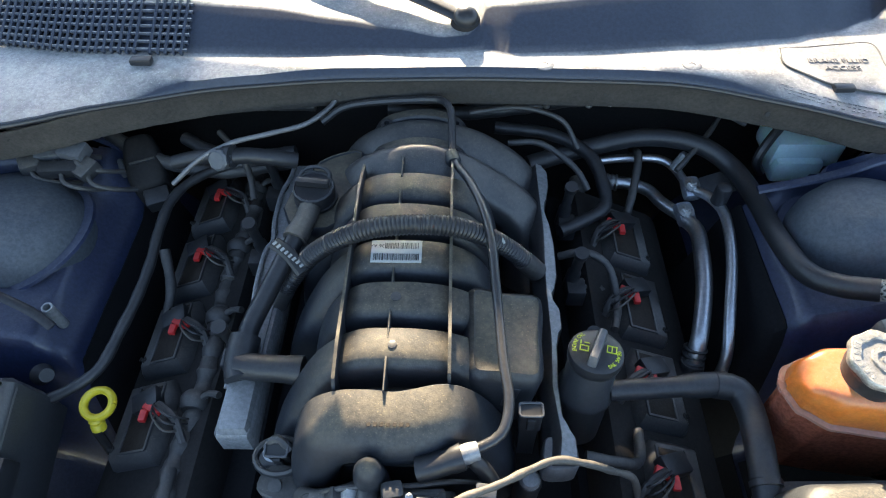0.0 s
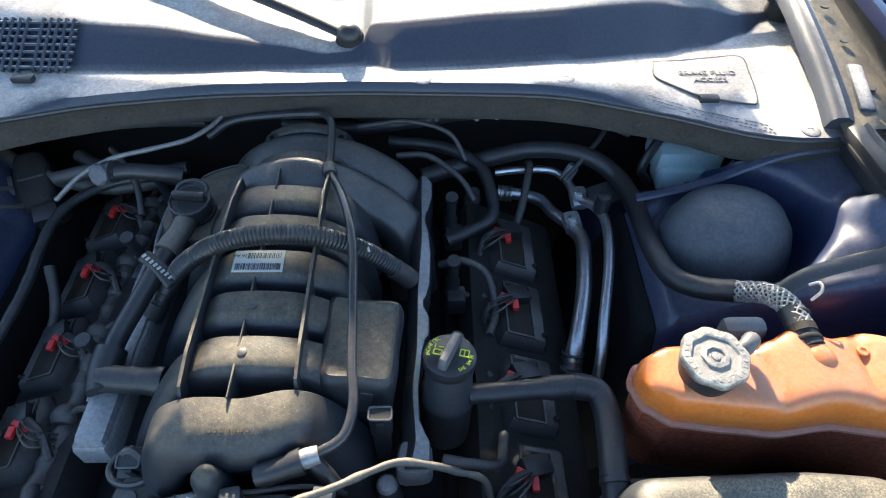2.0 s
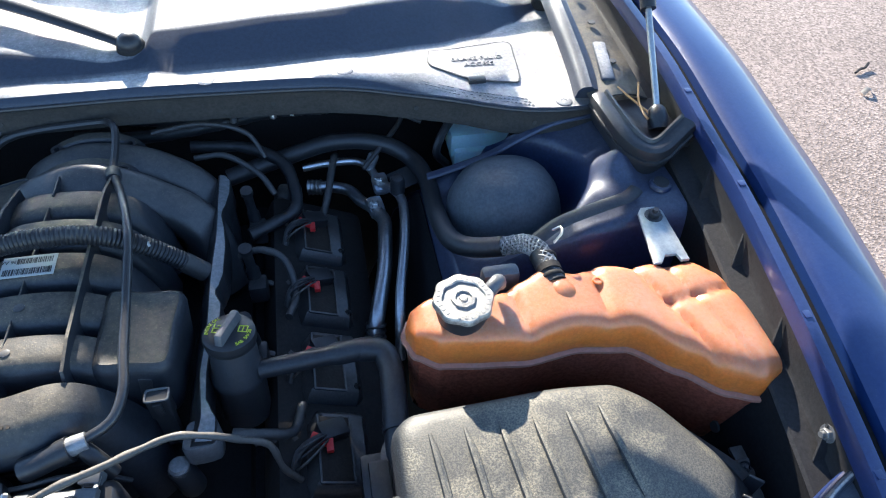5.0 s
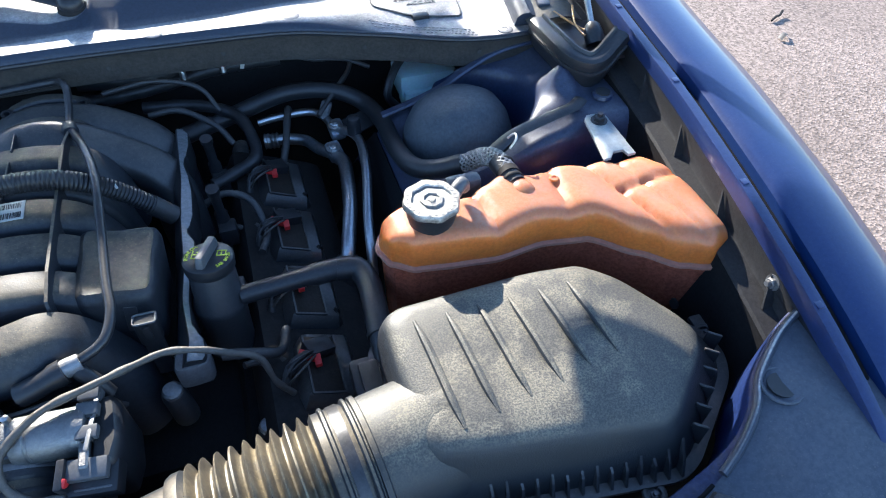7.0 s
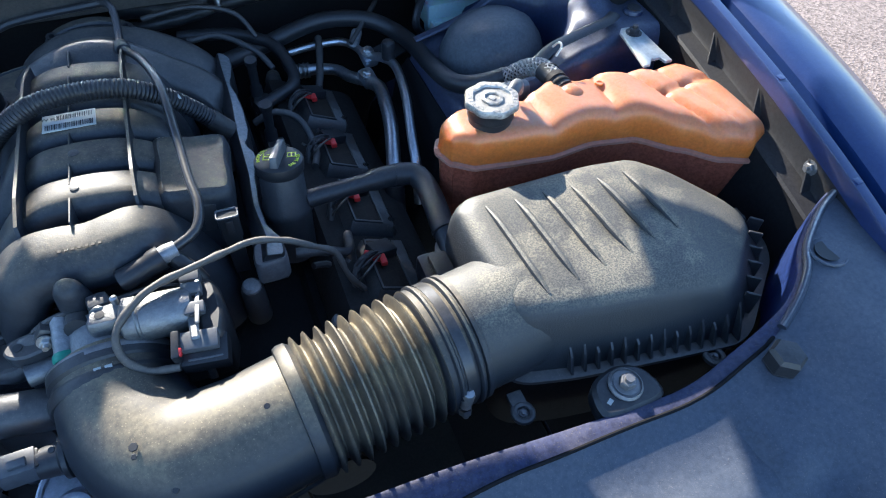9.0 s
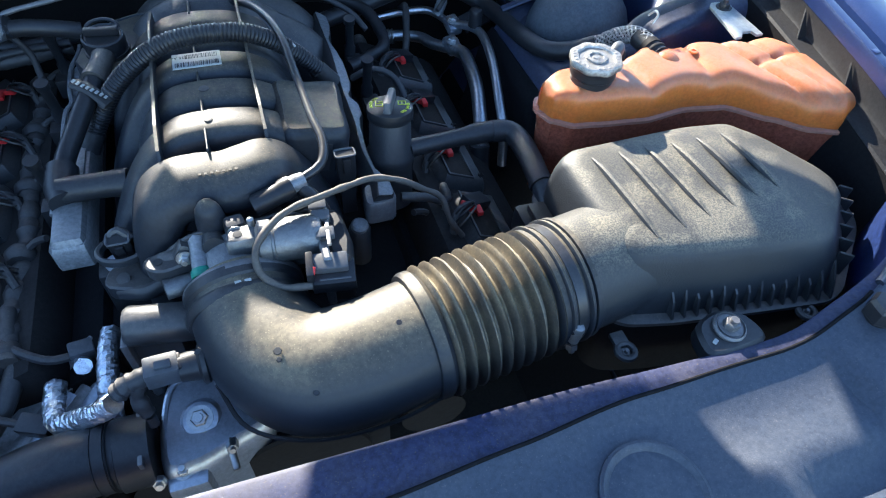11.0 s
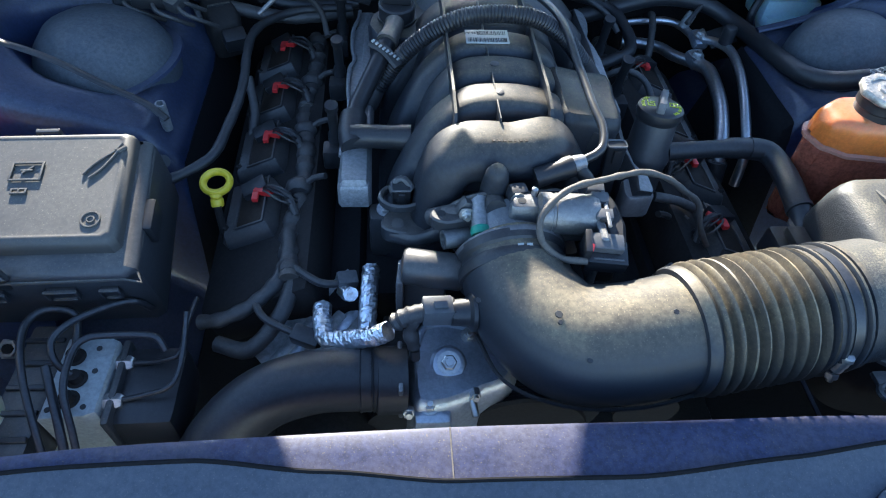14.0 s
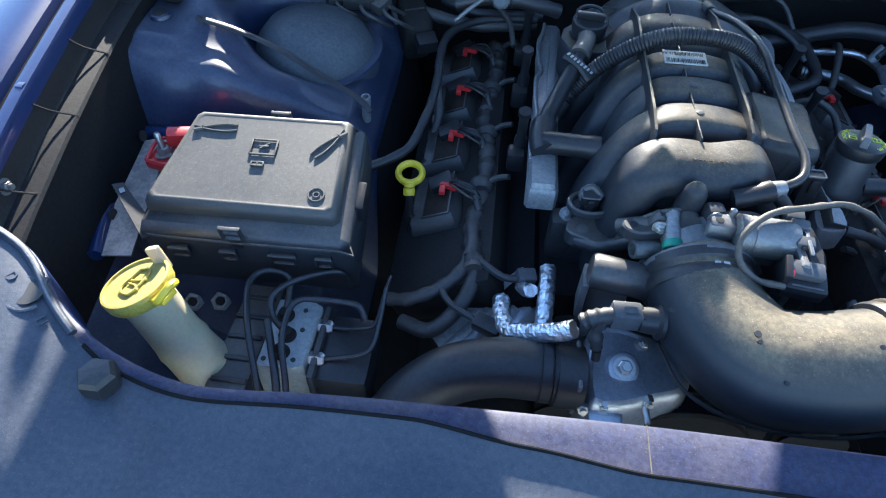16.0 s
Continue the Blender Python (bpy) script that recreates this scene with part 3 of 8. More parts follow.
def shelf_height(x, y, left):
    """The inner fender's sheet metal: a shelf over the strut tower that falls away to the engine and to the front."""
    shelf = between(x, [(0.34, 0.48), (0.39, 0.60), (0.425, 0.735), (0.46, 0.775), (0.56, 0.812), (0.64, 0.846), (0.70, 0.862), (0.80, 0.872)])
    if left:
        shelf -= 0.012
    low = between(x, [(0.34, 0.42), (0.50, 0.56), (0.60, 0.60), (0.66, 0.66), (0.72, 0.72), (0.80, 0.80)])
    t = min(1.0, max(0.0, (y - (0.30 if left else 0.335)) / 0.07))
    t = t * t * (3 - 2 * t)
    z = low + (shelf - low) * t
    z += 0.036 * bump_at(x, y, 0.685, 0.487, 0.024, 0.024, 2.2)
    z += 0.012 * bump_at(x, y, 0.66, 0.45, 0.05, 0.025)
    z += 0.02 * min(1.0, max(0.0, (y - 0.60) / 0.05))
    z -= 0.010 * bump_at(x, y, 0.70, 0.37, 0.05, 0.02, 4)
    d = math.hypot((x - (0.538 if left else 0.546)) / 0.115, (y - 0.520) / 0.108)
    if d < 1 and x > 0.44:
        k = min(1.0, max(0.0, (d - 0.72) / 0.28))
        z = min(z, 0.765) + (z - min(z, 0.765)) * k * k * (3 - 2 * k)
    end = between(x, [(0.34, 0.60), (0.45, 0.604), (0.50, 0.612), (0.54, 0.622), (0.58, 0.628), (0.66, 0.612), (0.80, 0.606)] if not left else [(0.34, 0.69), (0.45, 0.682), (0.52, 0.660), (0.58, 0.634), (0.66, 0.612), (0.80, 0.606)])
    z -= 0.22 * min(1.0, max(0.0, (y - end) / 0.012))
    z += 0.0015 * noise.noise(Vector((x * 18, y * 18, 3)))
    return z


for side in (1, -1):
    bm = sheet(lambda x, y: Vector((side * x, y, shelf_height(x, y, side < 0))), steps(0.34, 0.775, 100), steps(-0.06, 0.80, 150), 0.0015)
    solid("wall_inner_fender", bm, PAINT_DUSTY, "dusty dark blue inner fender and strut tower sheet metal", "inner fender", "inner fenders", "structure")

# near-black matte shields beside the engine, over the sheet metal
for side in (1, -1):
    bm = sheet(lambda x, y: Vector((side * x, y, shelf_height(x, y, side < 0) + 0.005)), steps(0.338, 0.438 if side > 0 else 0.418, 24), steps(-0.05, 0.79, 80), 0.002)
    solid("wall_side_shield", bm, LINER_BLACK, "matte black shield between engine and inner fender", "shield", "side shields", "structure")
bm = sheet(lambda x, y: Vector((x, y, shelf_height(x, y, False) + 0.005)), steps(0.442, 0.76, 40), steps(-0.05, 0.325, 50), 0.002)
solid("wall_front_shield", bm, LINER_BLACK, "matte black liner below the air filter box", "shield", kind="structure")

bm = box((0, 0.835, 0.60), (1.56, 0.03, 0.58), 0.006)
solid("wall_firewall", bm, DARK, "dark firewall with insulation behind the engine", "firewall", kind="structure")
bm = box((0, 0.35, 0.28), (1.4, 1.0, 0.02), 0.0)
solid("floor_undertray", bm, DARK, "dark grimy undertray beneath the engine", "undertray", kind="structure")
for side in (1, -1):
    bm = box((side * 0.79, 0.37, 0.50), (0.012, 0.95, 0.70), 0.003)
    solid("wall_wheelhouse", bm, DARK, "dark wheelhouse side behind the fender liner", "wheelhouse", "wheelhouses", "structure")

# ---- cowl ----
EDGE = [(-0.8, 0.586), (-0.735, 0.579), (-0.64, 0.569), (-0.57, 0.568), (-0.52, 0.576), (-0.4, 0.619), (-0.26, 0.658), (-0.115, 0.676), (0.065, 0.681), (0.26, 0.676), (0.345, 0.67), (0.4, 0.65), (0.5, 0.618), (0.57, 0.583), (0.64, 0.572), (0.735, 0.578), (0.8, 0.586)]
EDGE = eased(EDGE, 0.04)
FOOT = [(-0.80, 0.87), (-0.68, 0.84), (-0.60, 0.735), (-0.45, 0.716), (-0.30, 0.711), (-0.19, 0.710), (-0.04, 0.717), (0.08, 0.725), (0.115, 0.715), (0.19, 0.718), (0.335, 0.732), (0.48, 0.751), (0.557, 0.769), (0.63, 0.805), (0.67, 0.842), (0.74, 0.90), (0.80, 0.95)]
CREST = [(-0.80, 0.90), (-0.68, 0.87), (-0.60, 0.84), (-0.35, 0.835), (-0.22, 0.822), (-0.112, 0.790), (-0.04, 0.768), (0.02, 0.746), (0.055, 0.752), (0.070, 0.772), (0.082, 0.828), (0.27, 0.858), (0.484, 0.888), (0.56, 0.872), (0.62, 0.845), (0.666, 0.850), (0.74, 0.904), (0.80, 0.954)]
# the corners of the front strip bend down towards the fenders
CREASE = [(-0.68, 0.8), (-0.64, 0.73), (-0.57, 0.705), (-0.45, 0.678), (-0.36, 0.668), (-0.3, 0.656), (-0.115, 0.685), (0.065, 0.69), (0.26, 0.685), (0.345, 0.68), (0.45, 0.672), (0.58, 0.674), (0.64, 0.73), (0.68, 0.82)]


def cowl_rows(x):
    e, f, c = between(x, EDGE), between(x, FOOT), between(x, CREST)
    sink = 0.011 * min(1.0, max(0.0, (x - 0.36) / 0.16))
    e, f = e + 1.5 * sink, f + 1.5 * sink
    k = min(max(between(x, CREASE) + 1.5 * sink, e + 0.006), f - 0.004)
    drop = min(0.012, max(0.0, 0.2 * (k - e - 0.007)))
    kz, fz = 0.9130 - sink, 0.9118 - sink
    # the rear step rises a little steeper than the sun stands
    rise = 0.447
    gap = max(0.0, c - f - 1.9 * (fz - 0.9205))
    cz = fz + rise * gap / (1 + 1.9 * rise)
    c = max(f + (cz - fz) / rise, f + 0.003)
    cz = max(cz, fz + 0.002)
    return [(e + 0.003, 0.898 - sink), (e, 0.902 - sink), (e + 0.0012, 0.9055 - sink), (e + 0.004, 0.909 - 0.4 * drop - sink), (k, kz), (k + (f - k) * 0.3, kz + (fz - kz) * 0.35), (f - 0.003, fz), (f, fz + 0.0004), (f + (c - f) * 0.08, fz + (cz - fz) * 0.06),
            ((f + c) * 0.5, (fz + cz) * 0.5), (f + (c - f) * 0.94, fz + (cz - fz) * 0.95), (c, cz), (c + 0.006, cz + 0.0012), (max(c + 0.06, 0.89), cz + 0.006), (1.02, cz + 0.014)]


def cowl_point(x, k):
    y, z = cowl_rows(x)[k]
    return Vector((x, y, z))


def cowl_z(x, y):
    """The cowl's height at a place in the plan."""
    rows = cowl_rows(x)
    for (a, p), (b, q) in zip(rows[2:], rows[3:]):
        if a <= y <= b:
            return p + (q - p) * (y - a) / max(1e-6, b - a)
    return rows[2][1] if y < rows[2][0] else rows[-1][1]


cowl = thing("cowl_panel", (0, 0.75, 0.88), "grey textured plastic cowl panel below the windshield, sunlit along its front", "cowl", kind="")
part("cover", sheet(cowl_point, steps(-0.76, 0.76, 190), range(15), 0.003), COWL_PLASTIC, cowl)
# front flange with its punched holes
LIP = [(0.000, 0.900), (0.001, 0.893), (0.005, 0.886), (0.006, 0.866), (0.010, 0.854), (0.03, 0.850)]
bm = sheet(lambda x, k: Vector((x, between(x, EDGE) + 0.0165 * min(1.0, max(0.0, (x - 0.36) / 0.16)) + LIP[k][0] + 0.003, LIP[k][1] - 0.012 * min(1, max(0, abs(x) - 0.36) / 0.2))), steps(-0.76, 0.74, 120), range(6), 0.002)
part("front_flange", bm, FLANGE, cowl, "dusty dark flange with punched holes under the cowl's edge")
for x in (-0.52, -0.27, -0.115, 0.085, 0.24, 0.44, 0.60):
    bm = lathe([(0.0035, 0), (0.0035, 0.001)], (x, between(x, EDGE) + 0.0072, 0.876), (0, -1, 0.1), 12)
    part("hole", bm, INK, cowl)
# rounded seal bead along the front edge
bm = sweep([(x, cowl_rows(x)[1][0] - 0.001, cowl_rows(x)[1][1] - 0.001) for x in steps(-0.74, 0.735, 50)], 0.0030, 8, 0.012)
part("edge_bead", bm, RUBBER, cowl, "thin rubber bead on the front edge")
# brake fluid access lid
lid_line = [(0.476, 0.746), (0.470, 0.712), (0.484, 0.694), (0.523, 0.672), (0.582, 0.656), (0.597, 0.664), (0.604, 0.720), (0.605, 0.762), (0.560, 0.760), (0.510, 0.752)]
bm = loft(round_outline(lid_line, 0.006), [(0.0, 0.9005), (0.0, 0.9030), (0.0012, 0.9040)], lambda x, y: cowl_z(x, y) - 0.9020)
lid = part("access_lid", bm, COWL_PLASTIC, cowl, "moulded lid with raised lettering for brake fluid access")
bm = sweep([(x, y, cowl_z(x, y) + 0.0012) for x, y in lid_line + lid_line[:1]], 0.0013, 6, 0.006)
part("lid_gap", bm, INK, lid)
mt = Matrix.Translation((0.545, 0.708, cowl_z(0.545, 0.708) + 0.0026))
letters("BRAKE FLUID", 0.0135, mt @ Matrix.Translation((0, 0.012, 0)), "lettering", COWL_PLASTIC, lid, 0.0005)
letters("ACCESS", 0.0135, mt @ Matrix.Translation((0, -0.004, 0)), "lettering", COWL_PLASTIC, lid, 0.0005)
part("latch", box((0.533, 0.666, cowl_z(0.533, 0.666) + 0.002), (0.026, 0.012, 0.008), 0.002), PLASTIC_CLEAN, lid, "small black latch tab")
# small print in rows beside the lid
random.seed(3)
for r in range(4):
    for k in range(26):
        if random.random() < 0.16:
            continue
        x = 0.455 + k * 0.0056 + r * 0.003
        y = 0.669 - 0.36 * (x - 0.455) - r * 0.0062
        if y > cowl_rows(x)[3][0] + 0.004:
            part("print_bar", box((x, y, cowl_z(x, y) + 0.0006), (random.uniform(0.0028, 0.0044), 0.0026, 0.0006), 0.0, pose(0, 0, 0, 0, 0, -20)), COWL_PLASTIC, cowl)
for x, y in ((0.155, 0.695), (0.345, 0.696), (0.648, 0.607)):
    part("push_pin", lathe([(0.0125, 0), (0.0122, 0.0010), (0.0105, 0.0016), (0.004, 0.0017), (0.0036, 0.0012), (0.001, 0.0012)], (x, y, cowl_z(x, y) - 0.0004), (0, -0.05, 1), 20), COWL_PLASTIC, cowl)
# air inlet grille: thin slats over the step on the passenger side
for i in range(26):
    x = -0.585 + i * 0.0105
    a, b = cowl_point(x, 6), cowl_point(x, 11)
    mid, d = (a + b) / 2, b - a
    tilt = math.degrees(math.atan2(d.z, d.y))
    if i == 20:
        continue
    part("slat", box(mid + Vector((0, 0, 0.004)), (0.0042, d.length, 0.006), 0.0008, pose(0, 0, 0, tilt, 0, 0), segs=1), COWL_PLASTIC, cowl)
for k in range(7):
    f = 0.08 + k * 0.14
    pts = []
    for x in steps(-0.59, -0.315, 12):
        a, b = cowl_point(x, 6), cowl_point(x, 11)
        pts.append(a.lerp(b, f) + Vector((0, 0, 0.004)))
    part("slat_tie", sweep(pts, 0.0024, 6, 0.02), COWL_PLASTIC, cowl)
part("grille_latch", box((-0.37, 0.693, 0.917), (0.028, 0.012, 0.008), 0.002), PLASTIC_CLEAN, cowl)

# wiper arms and their pivots
for x, y, z, back in ((0.053, 0.772, 0.928, (-0.26, 0.93, 0.968)), (0.70, 0.875, 0.922, (0.42, 1.0, 0.972))):
    wiper = thing("windshield_wiper", (x, y, z), "black wiper arm with a domed pivot nut cover", "wiper", "windshield wipers")
    part("pivot", lathe([(0.021, -0.02), (0.021, -0.004), (0.019, 0.004), (0.017, 0.006)], (x, y, z), (0, -0.3, 1), 24), DARK, wiper)
    part("nut_cover", lathe([(0.017, 0.004), (0.017, 0.010), (0.014, 0.016), (0.008, 0.0195), (0.002, 0.0205)], (x, y, z), (0, -0.3, 1), 24), PLASTIC_CLEAN, wiper, "domed black nut cover")
    d = Vector(back) - Vector((x, y, z))
    line = [Vector((x, y, z + 0.004)) + d * s + Vector((0, 0, 0.008 * math.sin(math.pi * s))) for s in (0.0, 0.2, 0.5, 0.8, 1.0)]
    part("arm", sweep(line, 0.0165, 10, 0.02, lambda s, n: 0.75 + 0.4 * s / n, flat=0.5), PLASTIC_CLEAN, wiper)

# parked wiper blade along the foot of the windshield, its height set so its shadow ends at FOOT
def blade_top(x):
    return 0.912 + (0.968 - between(x + 0.036, FOOT)) * 0.24


def blade_low(x):
    return max(0.945, blade_top(x) - 0.016)


blade = thing("wiper_blade", (0, 0.97, 0.95), "black wiper blade at the foot of the windshield, shaped to shade the cowl", "wiper blade")
bm = sheet(lambda x, k: Vector((x, 0.968 + 0.004 * abs(k - 1), [blade_top(x), (blade_top(x) + blade_low(x)) / 2, blade_low(x)][k])), steps(-0.66, 0.63, 80), range(3), 0.004)
part("blade", bm, RUBBER, blade)
bm = sweep([(x, 0.976, blade_top(x) - 0.006) for x in steps(-0.60, 0.56, 12)], 0.004, 8, 0.03)
part("spine", bm, PLASTIC_CLEAN, blade)
# hinge rail, drain channel and wire beside the cowl
for side in (1, -1):
    hinge = thing("hinge_bracket", (side * 0.72, 0.70, 0.90), "dusty stamped hood hinge bracket beside the cowl", "hinge", "hood hinges")
    part("rail", ribbon([(side * 0.683, 0.606, 0.908), (side * 0.688, 0.67, 0.922), (side * 0.692, 0.78, 0.943), (side * 0.700, 0.90, 0.955)], [(-0.018, 0.014), (-0.016, -0.001), (-0.010, -0.007), (0.002, -0.0085), (0.007, -0.004), (0.015, -0.002), (0.018, 0.014)], 0.012, None, (1, 0, 0)), COWL_PLASTIC, hinge, "raised plastic end rail of the cowl")
    bm = sheet(lambda u, v: Vector((side * (0.68 + 0.085 * u), 0.585 + 0.40 * v, 0.902 + 0.05 * v + 0.012 * math.sin(u * 3.1) * (1 - v))), steps(0, 1, 8), steps(0, 1, 10), 0.002)
    part("plate", bm, PLASTIC_DUSTY, hinge)
    for v in (0.15, 0.4, 0.6, 0.8):
        part("hole", lathe([(0.006, 0), (0.006, 0.002)], (side * 0.735, 0.60 + 0.38 * v, 0.914 + 0.048 * v), (0, 0, 1), 12), INK, hinge)
    part("boss", box((side * 0.722, 0.66, 0.920), (0.020, 0.09, 0.010), 0.006, pose(0, 0, 0, 6, 0, -10 * side)), COWL_PLASTIC, hinge)
    channel = thing("drain_channel", (side * 0.735, 0.48, 0.90), "black moulded rubber drain channel around the strut's foot", "drain channel", "drain channels")
    line = [(0.690, 0.590, 0.915), (0.689, 0.548, 0.918), (0.690, 0.508, 0.919), (0.694, 0.488, 0.917), (0.704, 0.473, 0.914), (0.718, 0.466, 0.912), (0.734, 0.469, 0.915), (0.754, 0.480, 0.924), (0.772, 0.490, 0.932)]
    edge = [(0.004, -0.012), (0.004, -0.009), (0.0, -0.007), (0.0005, 0.005), (-0.003, 0.010), (-0.012, 0.0115), (-0.020, 0.009), (-0.040, 0.004), (-0.052, -0.004), (-0.052, -0.010), (-0.020, -0.004), (-0.006, -0.0085)]
    part("gutter", ribbon([(side * a, b, c) for a, b, c in line], [(a, side * b) for a, b in edge][::side], 0.006, None, (0, 0, 1)), RUBBER, channel, "flat-rimmed moulded gutter")
    part("ridge", ribbon([(side * a, b - 0.002, c - 0.018) for a, b, c in line], [(0.003, side * 0.004), (0.002, side * 0.0125), (-0.002, side * 0.0125), (-0.003, side * 0.004)][::side], 0.006, None, (0, 0, 1)), RUBBER, channel)
    part("floor", box((side * 0.738, 0.535, 0.897), (0.085, 0.11, 0.006), 0.002), RUBBER, channel)
    strut = thing("gas_strut", (side * 0.748, 0.52, 0.905), "black gas strut that props the open hood", "gas strut", "hood struts")
    a, b = Vector((side * 0.748, 0.520, 0.912)), Vector((side * 0.781, 0.985, 1.306))
    part("socket", lathe([(0.013, -0.012), (0.014, 0.004), (0.011, 0.016), (0.007, 0.020)], a, b - a, 18), PLASTIC_CLEAN, strut)
    part("rod", sweep([a, a.lerp(b, 0.30)], 0.0045, 12, 0.05), STEEL, strut, "thin steel piston rod")
    part("tube", sweep([a.lerp(b, 0.25), b], 0.0105, 14, 0.05), PLASTIC_CLEAN, strut)
    if side > 0:
        bm = sweep([(0.722, 0.60, 0.915), (0.735, 0.565, 0.912), (0.742, 0.535, 0.913), (0.732, 0.52, 0.916), (0.738, 0.56, 0.913), (0.752, 0.60, 0.92)], 0.0016, 6, 0.008)
        solid("loose_wire", bm, WIRE, "thin orange wire looped in the drain channel", "wire")

# ---- front slam panel ----
SLAM = [(-0.76, 0.06), (-0.707, 0.036), (-0.672, 0.014), (-0.628, -0.030), (-0.571, -0.061), (-0.497, -0.077), (-0.39, -0.070), (-0.296, -0.067), (-0.095, -0.064), (0.10, -0.066),
        (0.24, -0.067), (0.35, -0.072), (0.465, -0.075), (0.537, -0.061), (0.606, -0.041), (0.643, -0.016), (0.662, 0.008), (0.708, 0.041), (0.76, 0.065)]
SLAM_Z = [(0.0, 0.80), (0.45, 0.80), (0.50, 0.804), (0.54, 0.810), (0.61, 0.824), (0.655, 0.834), (0.71, 0.844), (0.80, 0.850)]
SEAM = [(-0.80, 0.0), (-0.64, 0.0), (-0.57, 0.009), (-0.45, 0.009), (-0.30, 0.012), (-0.20, 0.027), (-0.10, 0.040), (0.05, 0.042), (0.18, 0.031), (0.30, 0.017), (0.42, 0.010), (0.56, 0.010), (0.63, 0.0), (0.80, 0.0)]


def slam_line(s):
    """Places along the slam panel's rear edge."""
    pts = [(x, y, between(abs(x), SLAM_Z)) for x, y in SLAM]
    return spline(pts, 0.012)


edge_line = slam_line(0)
support = thing("radiator_support", (0, -0.08, 0.70), "blue painted radiator support with a dusty top edge", "radiator support", kind="")
bm = sheet(lambda i, k: edge_line[i] + [Vector((0, 0.002, -0.09)), Vector((0, 0.001, -0.004)), Vector((0, 0, 0)), Vector((0, -0.004, 0.002)), Vector((0, -0.006 - 0.5 * between(edge_line[i].x, SEAM), 0.002)), Vector((0, -0.012 - between(edge_line[i].x, SEAM), 0.001)), Vector((0, -0.020 - between(edge_line[i].x, SEAM), -0.025))][k],
           range(len(edge_line)), range(7), 0.0012)
part("flange", bm, SLAM_PAINT, support)
part("scribe_line", box((-0.098, -0.088, 0.8032), (0.0012, 0.046, 0.0006), 0), DUSTY_TAPE, support)


def cover_point(i, v):
    p = edge_line[i]
    x = p.x
    back = 0.007 + between(x, SEAM)
    d = v * 0.40
    out = abs(x) ** 3 * 0.10
    y = p.y - back - d - out * v
    z = p.z + 0.004 - 0.010 * min(1, max(0, d / 0.03)) * (abs(x) < 0.5) - 0.10 * d * d - 0.03 * d
    z += 0.010 * bump_at(x, d, -0.33, 0.14, 0.10, 0.05, 4) + 0.012 * bump_at(x, d, 0.42, 0.10, 0.09, 0.03, 4)
    z += 0.008 * bump_at(abs(x), d, 0.66, 0.05, 0.05, 0.06, 4)
    z -= 0.014 * bump_at(x, d, 0.30, 0.16, 0.05, 0.05, 6) + 0.016 * bump_at(x, d, 0.47, 0.115, 0.085, 0.022, 6)
    z -= 0.012 * bump_at(x, d, -0.30, 0.20, 0.06, 0.06, 6)
    return Vector((x * (1 + 0.12 * v * abs(x)), y, z))


cover = thing("front_cover", (0, -0.2, 0.78), "dark textured plastic cover over the radiator support", "cover", kind="")
part("panel", sheet(cover_point, range(len(edge_line)), [0, 0.01, 0.02, 0.05, 0.08] + steps(0.11, 1.0, 22), 0.003), COVER_PLASTIC, cover)
mid = [i for i in range(len(edge_line)) if -0.60 < edge_line[i].x < 0.585]
part("edge_seal", sweep([cover_point(i, 0.0) + Vector((0, 0.001, 0.0005)) for i in mid], 0.0019, 8, 0.012, smooth=False), LINER_BLACK, cover, "thin black rubber edge seal")
for run in ([i for i in range(len(edge_line)) if edge_line[i].x >= 0.585], [i for i in range(len(edge_line)) if edge_line[i].x <= -0.60]):
    part("lip", sweep([cover_point(i, 0.0) + Vector((0, 0.0005, 0.002)) for i in run], 0.0042, 10, 0.012, smooth=False), COWL_PLASTIC, cover, "pale rolled lip of the cover")
for side in (1, -1):
    c = Vector((0.676, -0.012, 0.8488)) if side > 0 else Vector((-0.657, -0.027, 0.845))
    part("hole", lathe([(0.013, 0), (0.013, 0.0012)], c - Vector((0, 0, 0.0015)), (0, 0, 1), 24), INK, cover)
    part("hole_rim", sweep([c + Vector((0.019 * math.cos(a), 0.019 * math.sin(a), -0.001)) for a in steps(1.0, 5.6, 14)], 0.0018, 6, 0.006), COVER_PLASTIC, cover)
mu = Matrix.Translation((-0.679, -0.014, 0.8484)) @ Matrix.Rotation(radians(-35), 4, "Z")
letters("D", 0.014, mu, "lettering", COVER_PLASTIC, cover, 0.0008)
letters("U", 0.014, Matrix.Translation((-0.634, -0.052, 0.8392)) @ Matrix.Rotation(radians(-35), 4, "Z"), "lettering", COVER_PLASTIC, cover, 0.0008)
hub = Vector((0.272, -0.172, 0.7935))
part("hub", lathe([(0.047, -0.004), (0.047, 0.001), (0.044, 0.0025), (0.041, 0.001), (0.038, -0.003), (0.010, -0.0035)], hub, (0.02, -0.05, 1), 44), COVER_PLASTIC, cover, "round dished boss in the cover")
bumper = thing("hood_bumper", (-0.565, -0.093, 0.80), "black hexagonal rubber hood bumper in the front cover", "bumper", "hood bumpers")
# black ring paints the dark recess that the bumper stands in
part("foot", lathe([(0.0235, -0.004), (0.0235, 0.0015), (0.021, 0.003), (0.019, 0.001)], (-0.565, -0.093, 0.80), (0, 0, 1), 24), INK, bumper, "black ring painting the recess's shade round the bumper")
part("neck", lathe([(0.0135, 0.0), (0.0135, 0.020)], (-0.565, -0.093, 0.80), (0, 0, 1), 18), RUBBER, bumper)
bm = lathe([(0.0125, 0.016), (0.0165, 0.018), (0.0172, 0.020), (0.0172, 0.034), (0.0140, 0.0385), (0.004, 0.0395)], (-0.565, -0.093, 0.80), (0, 0, 1), 6)
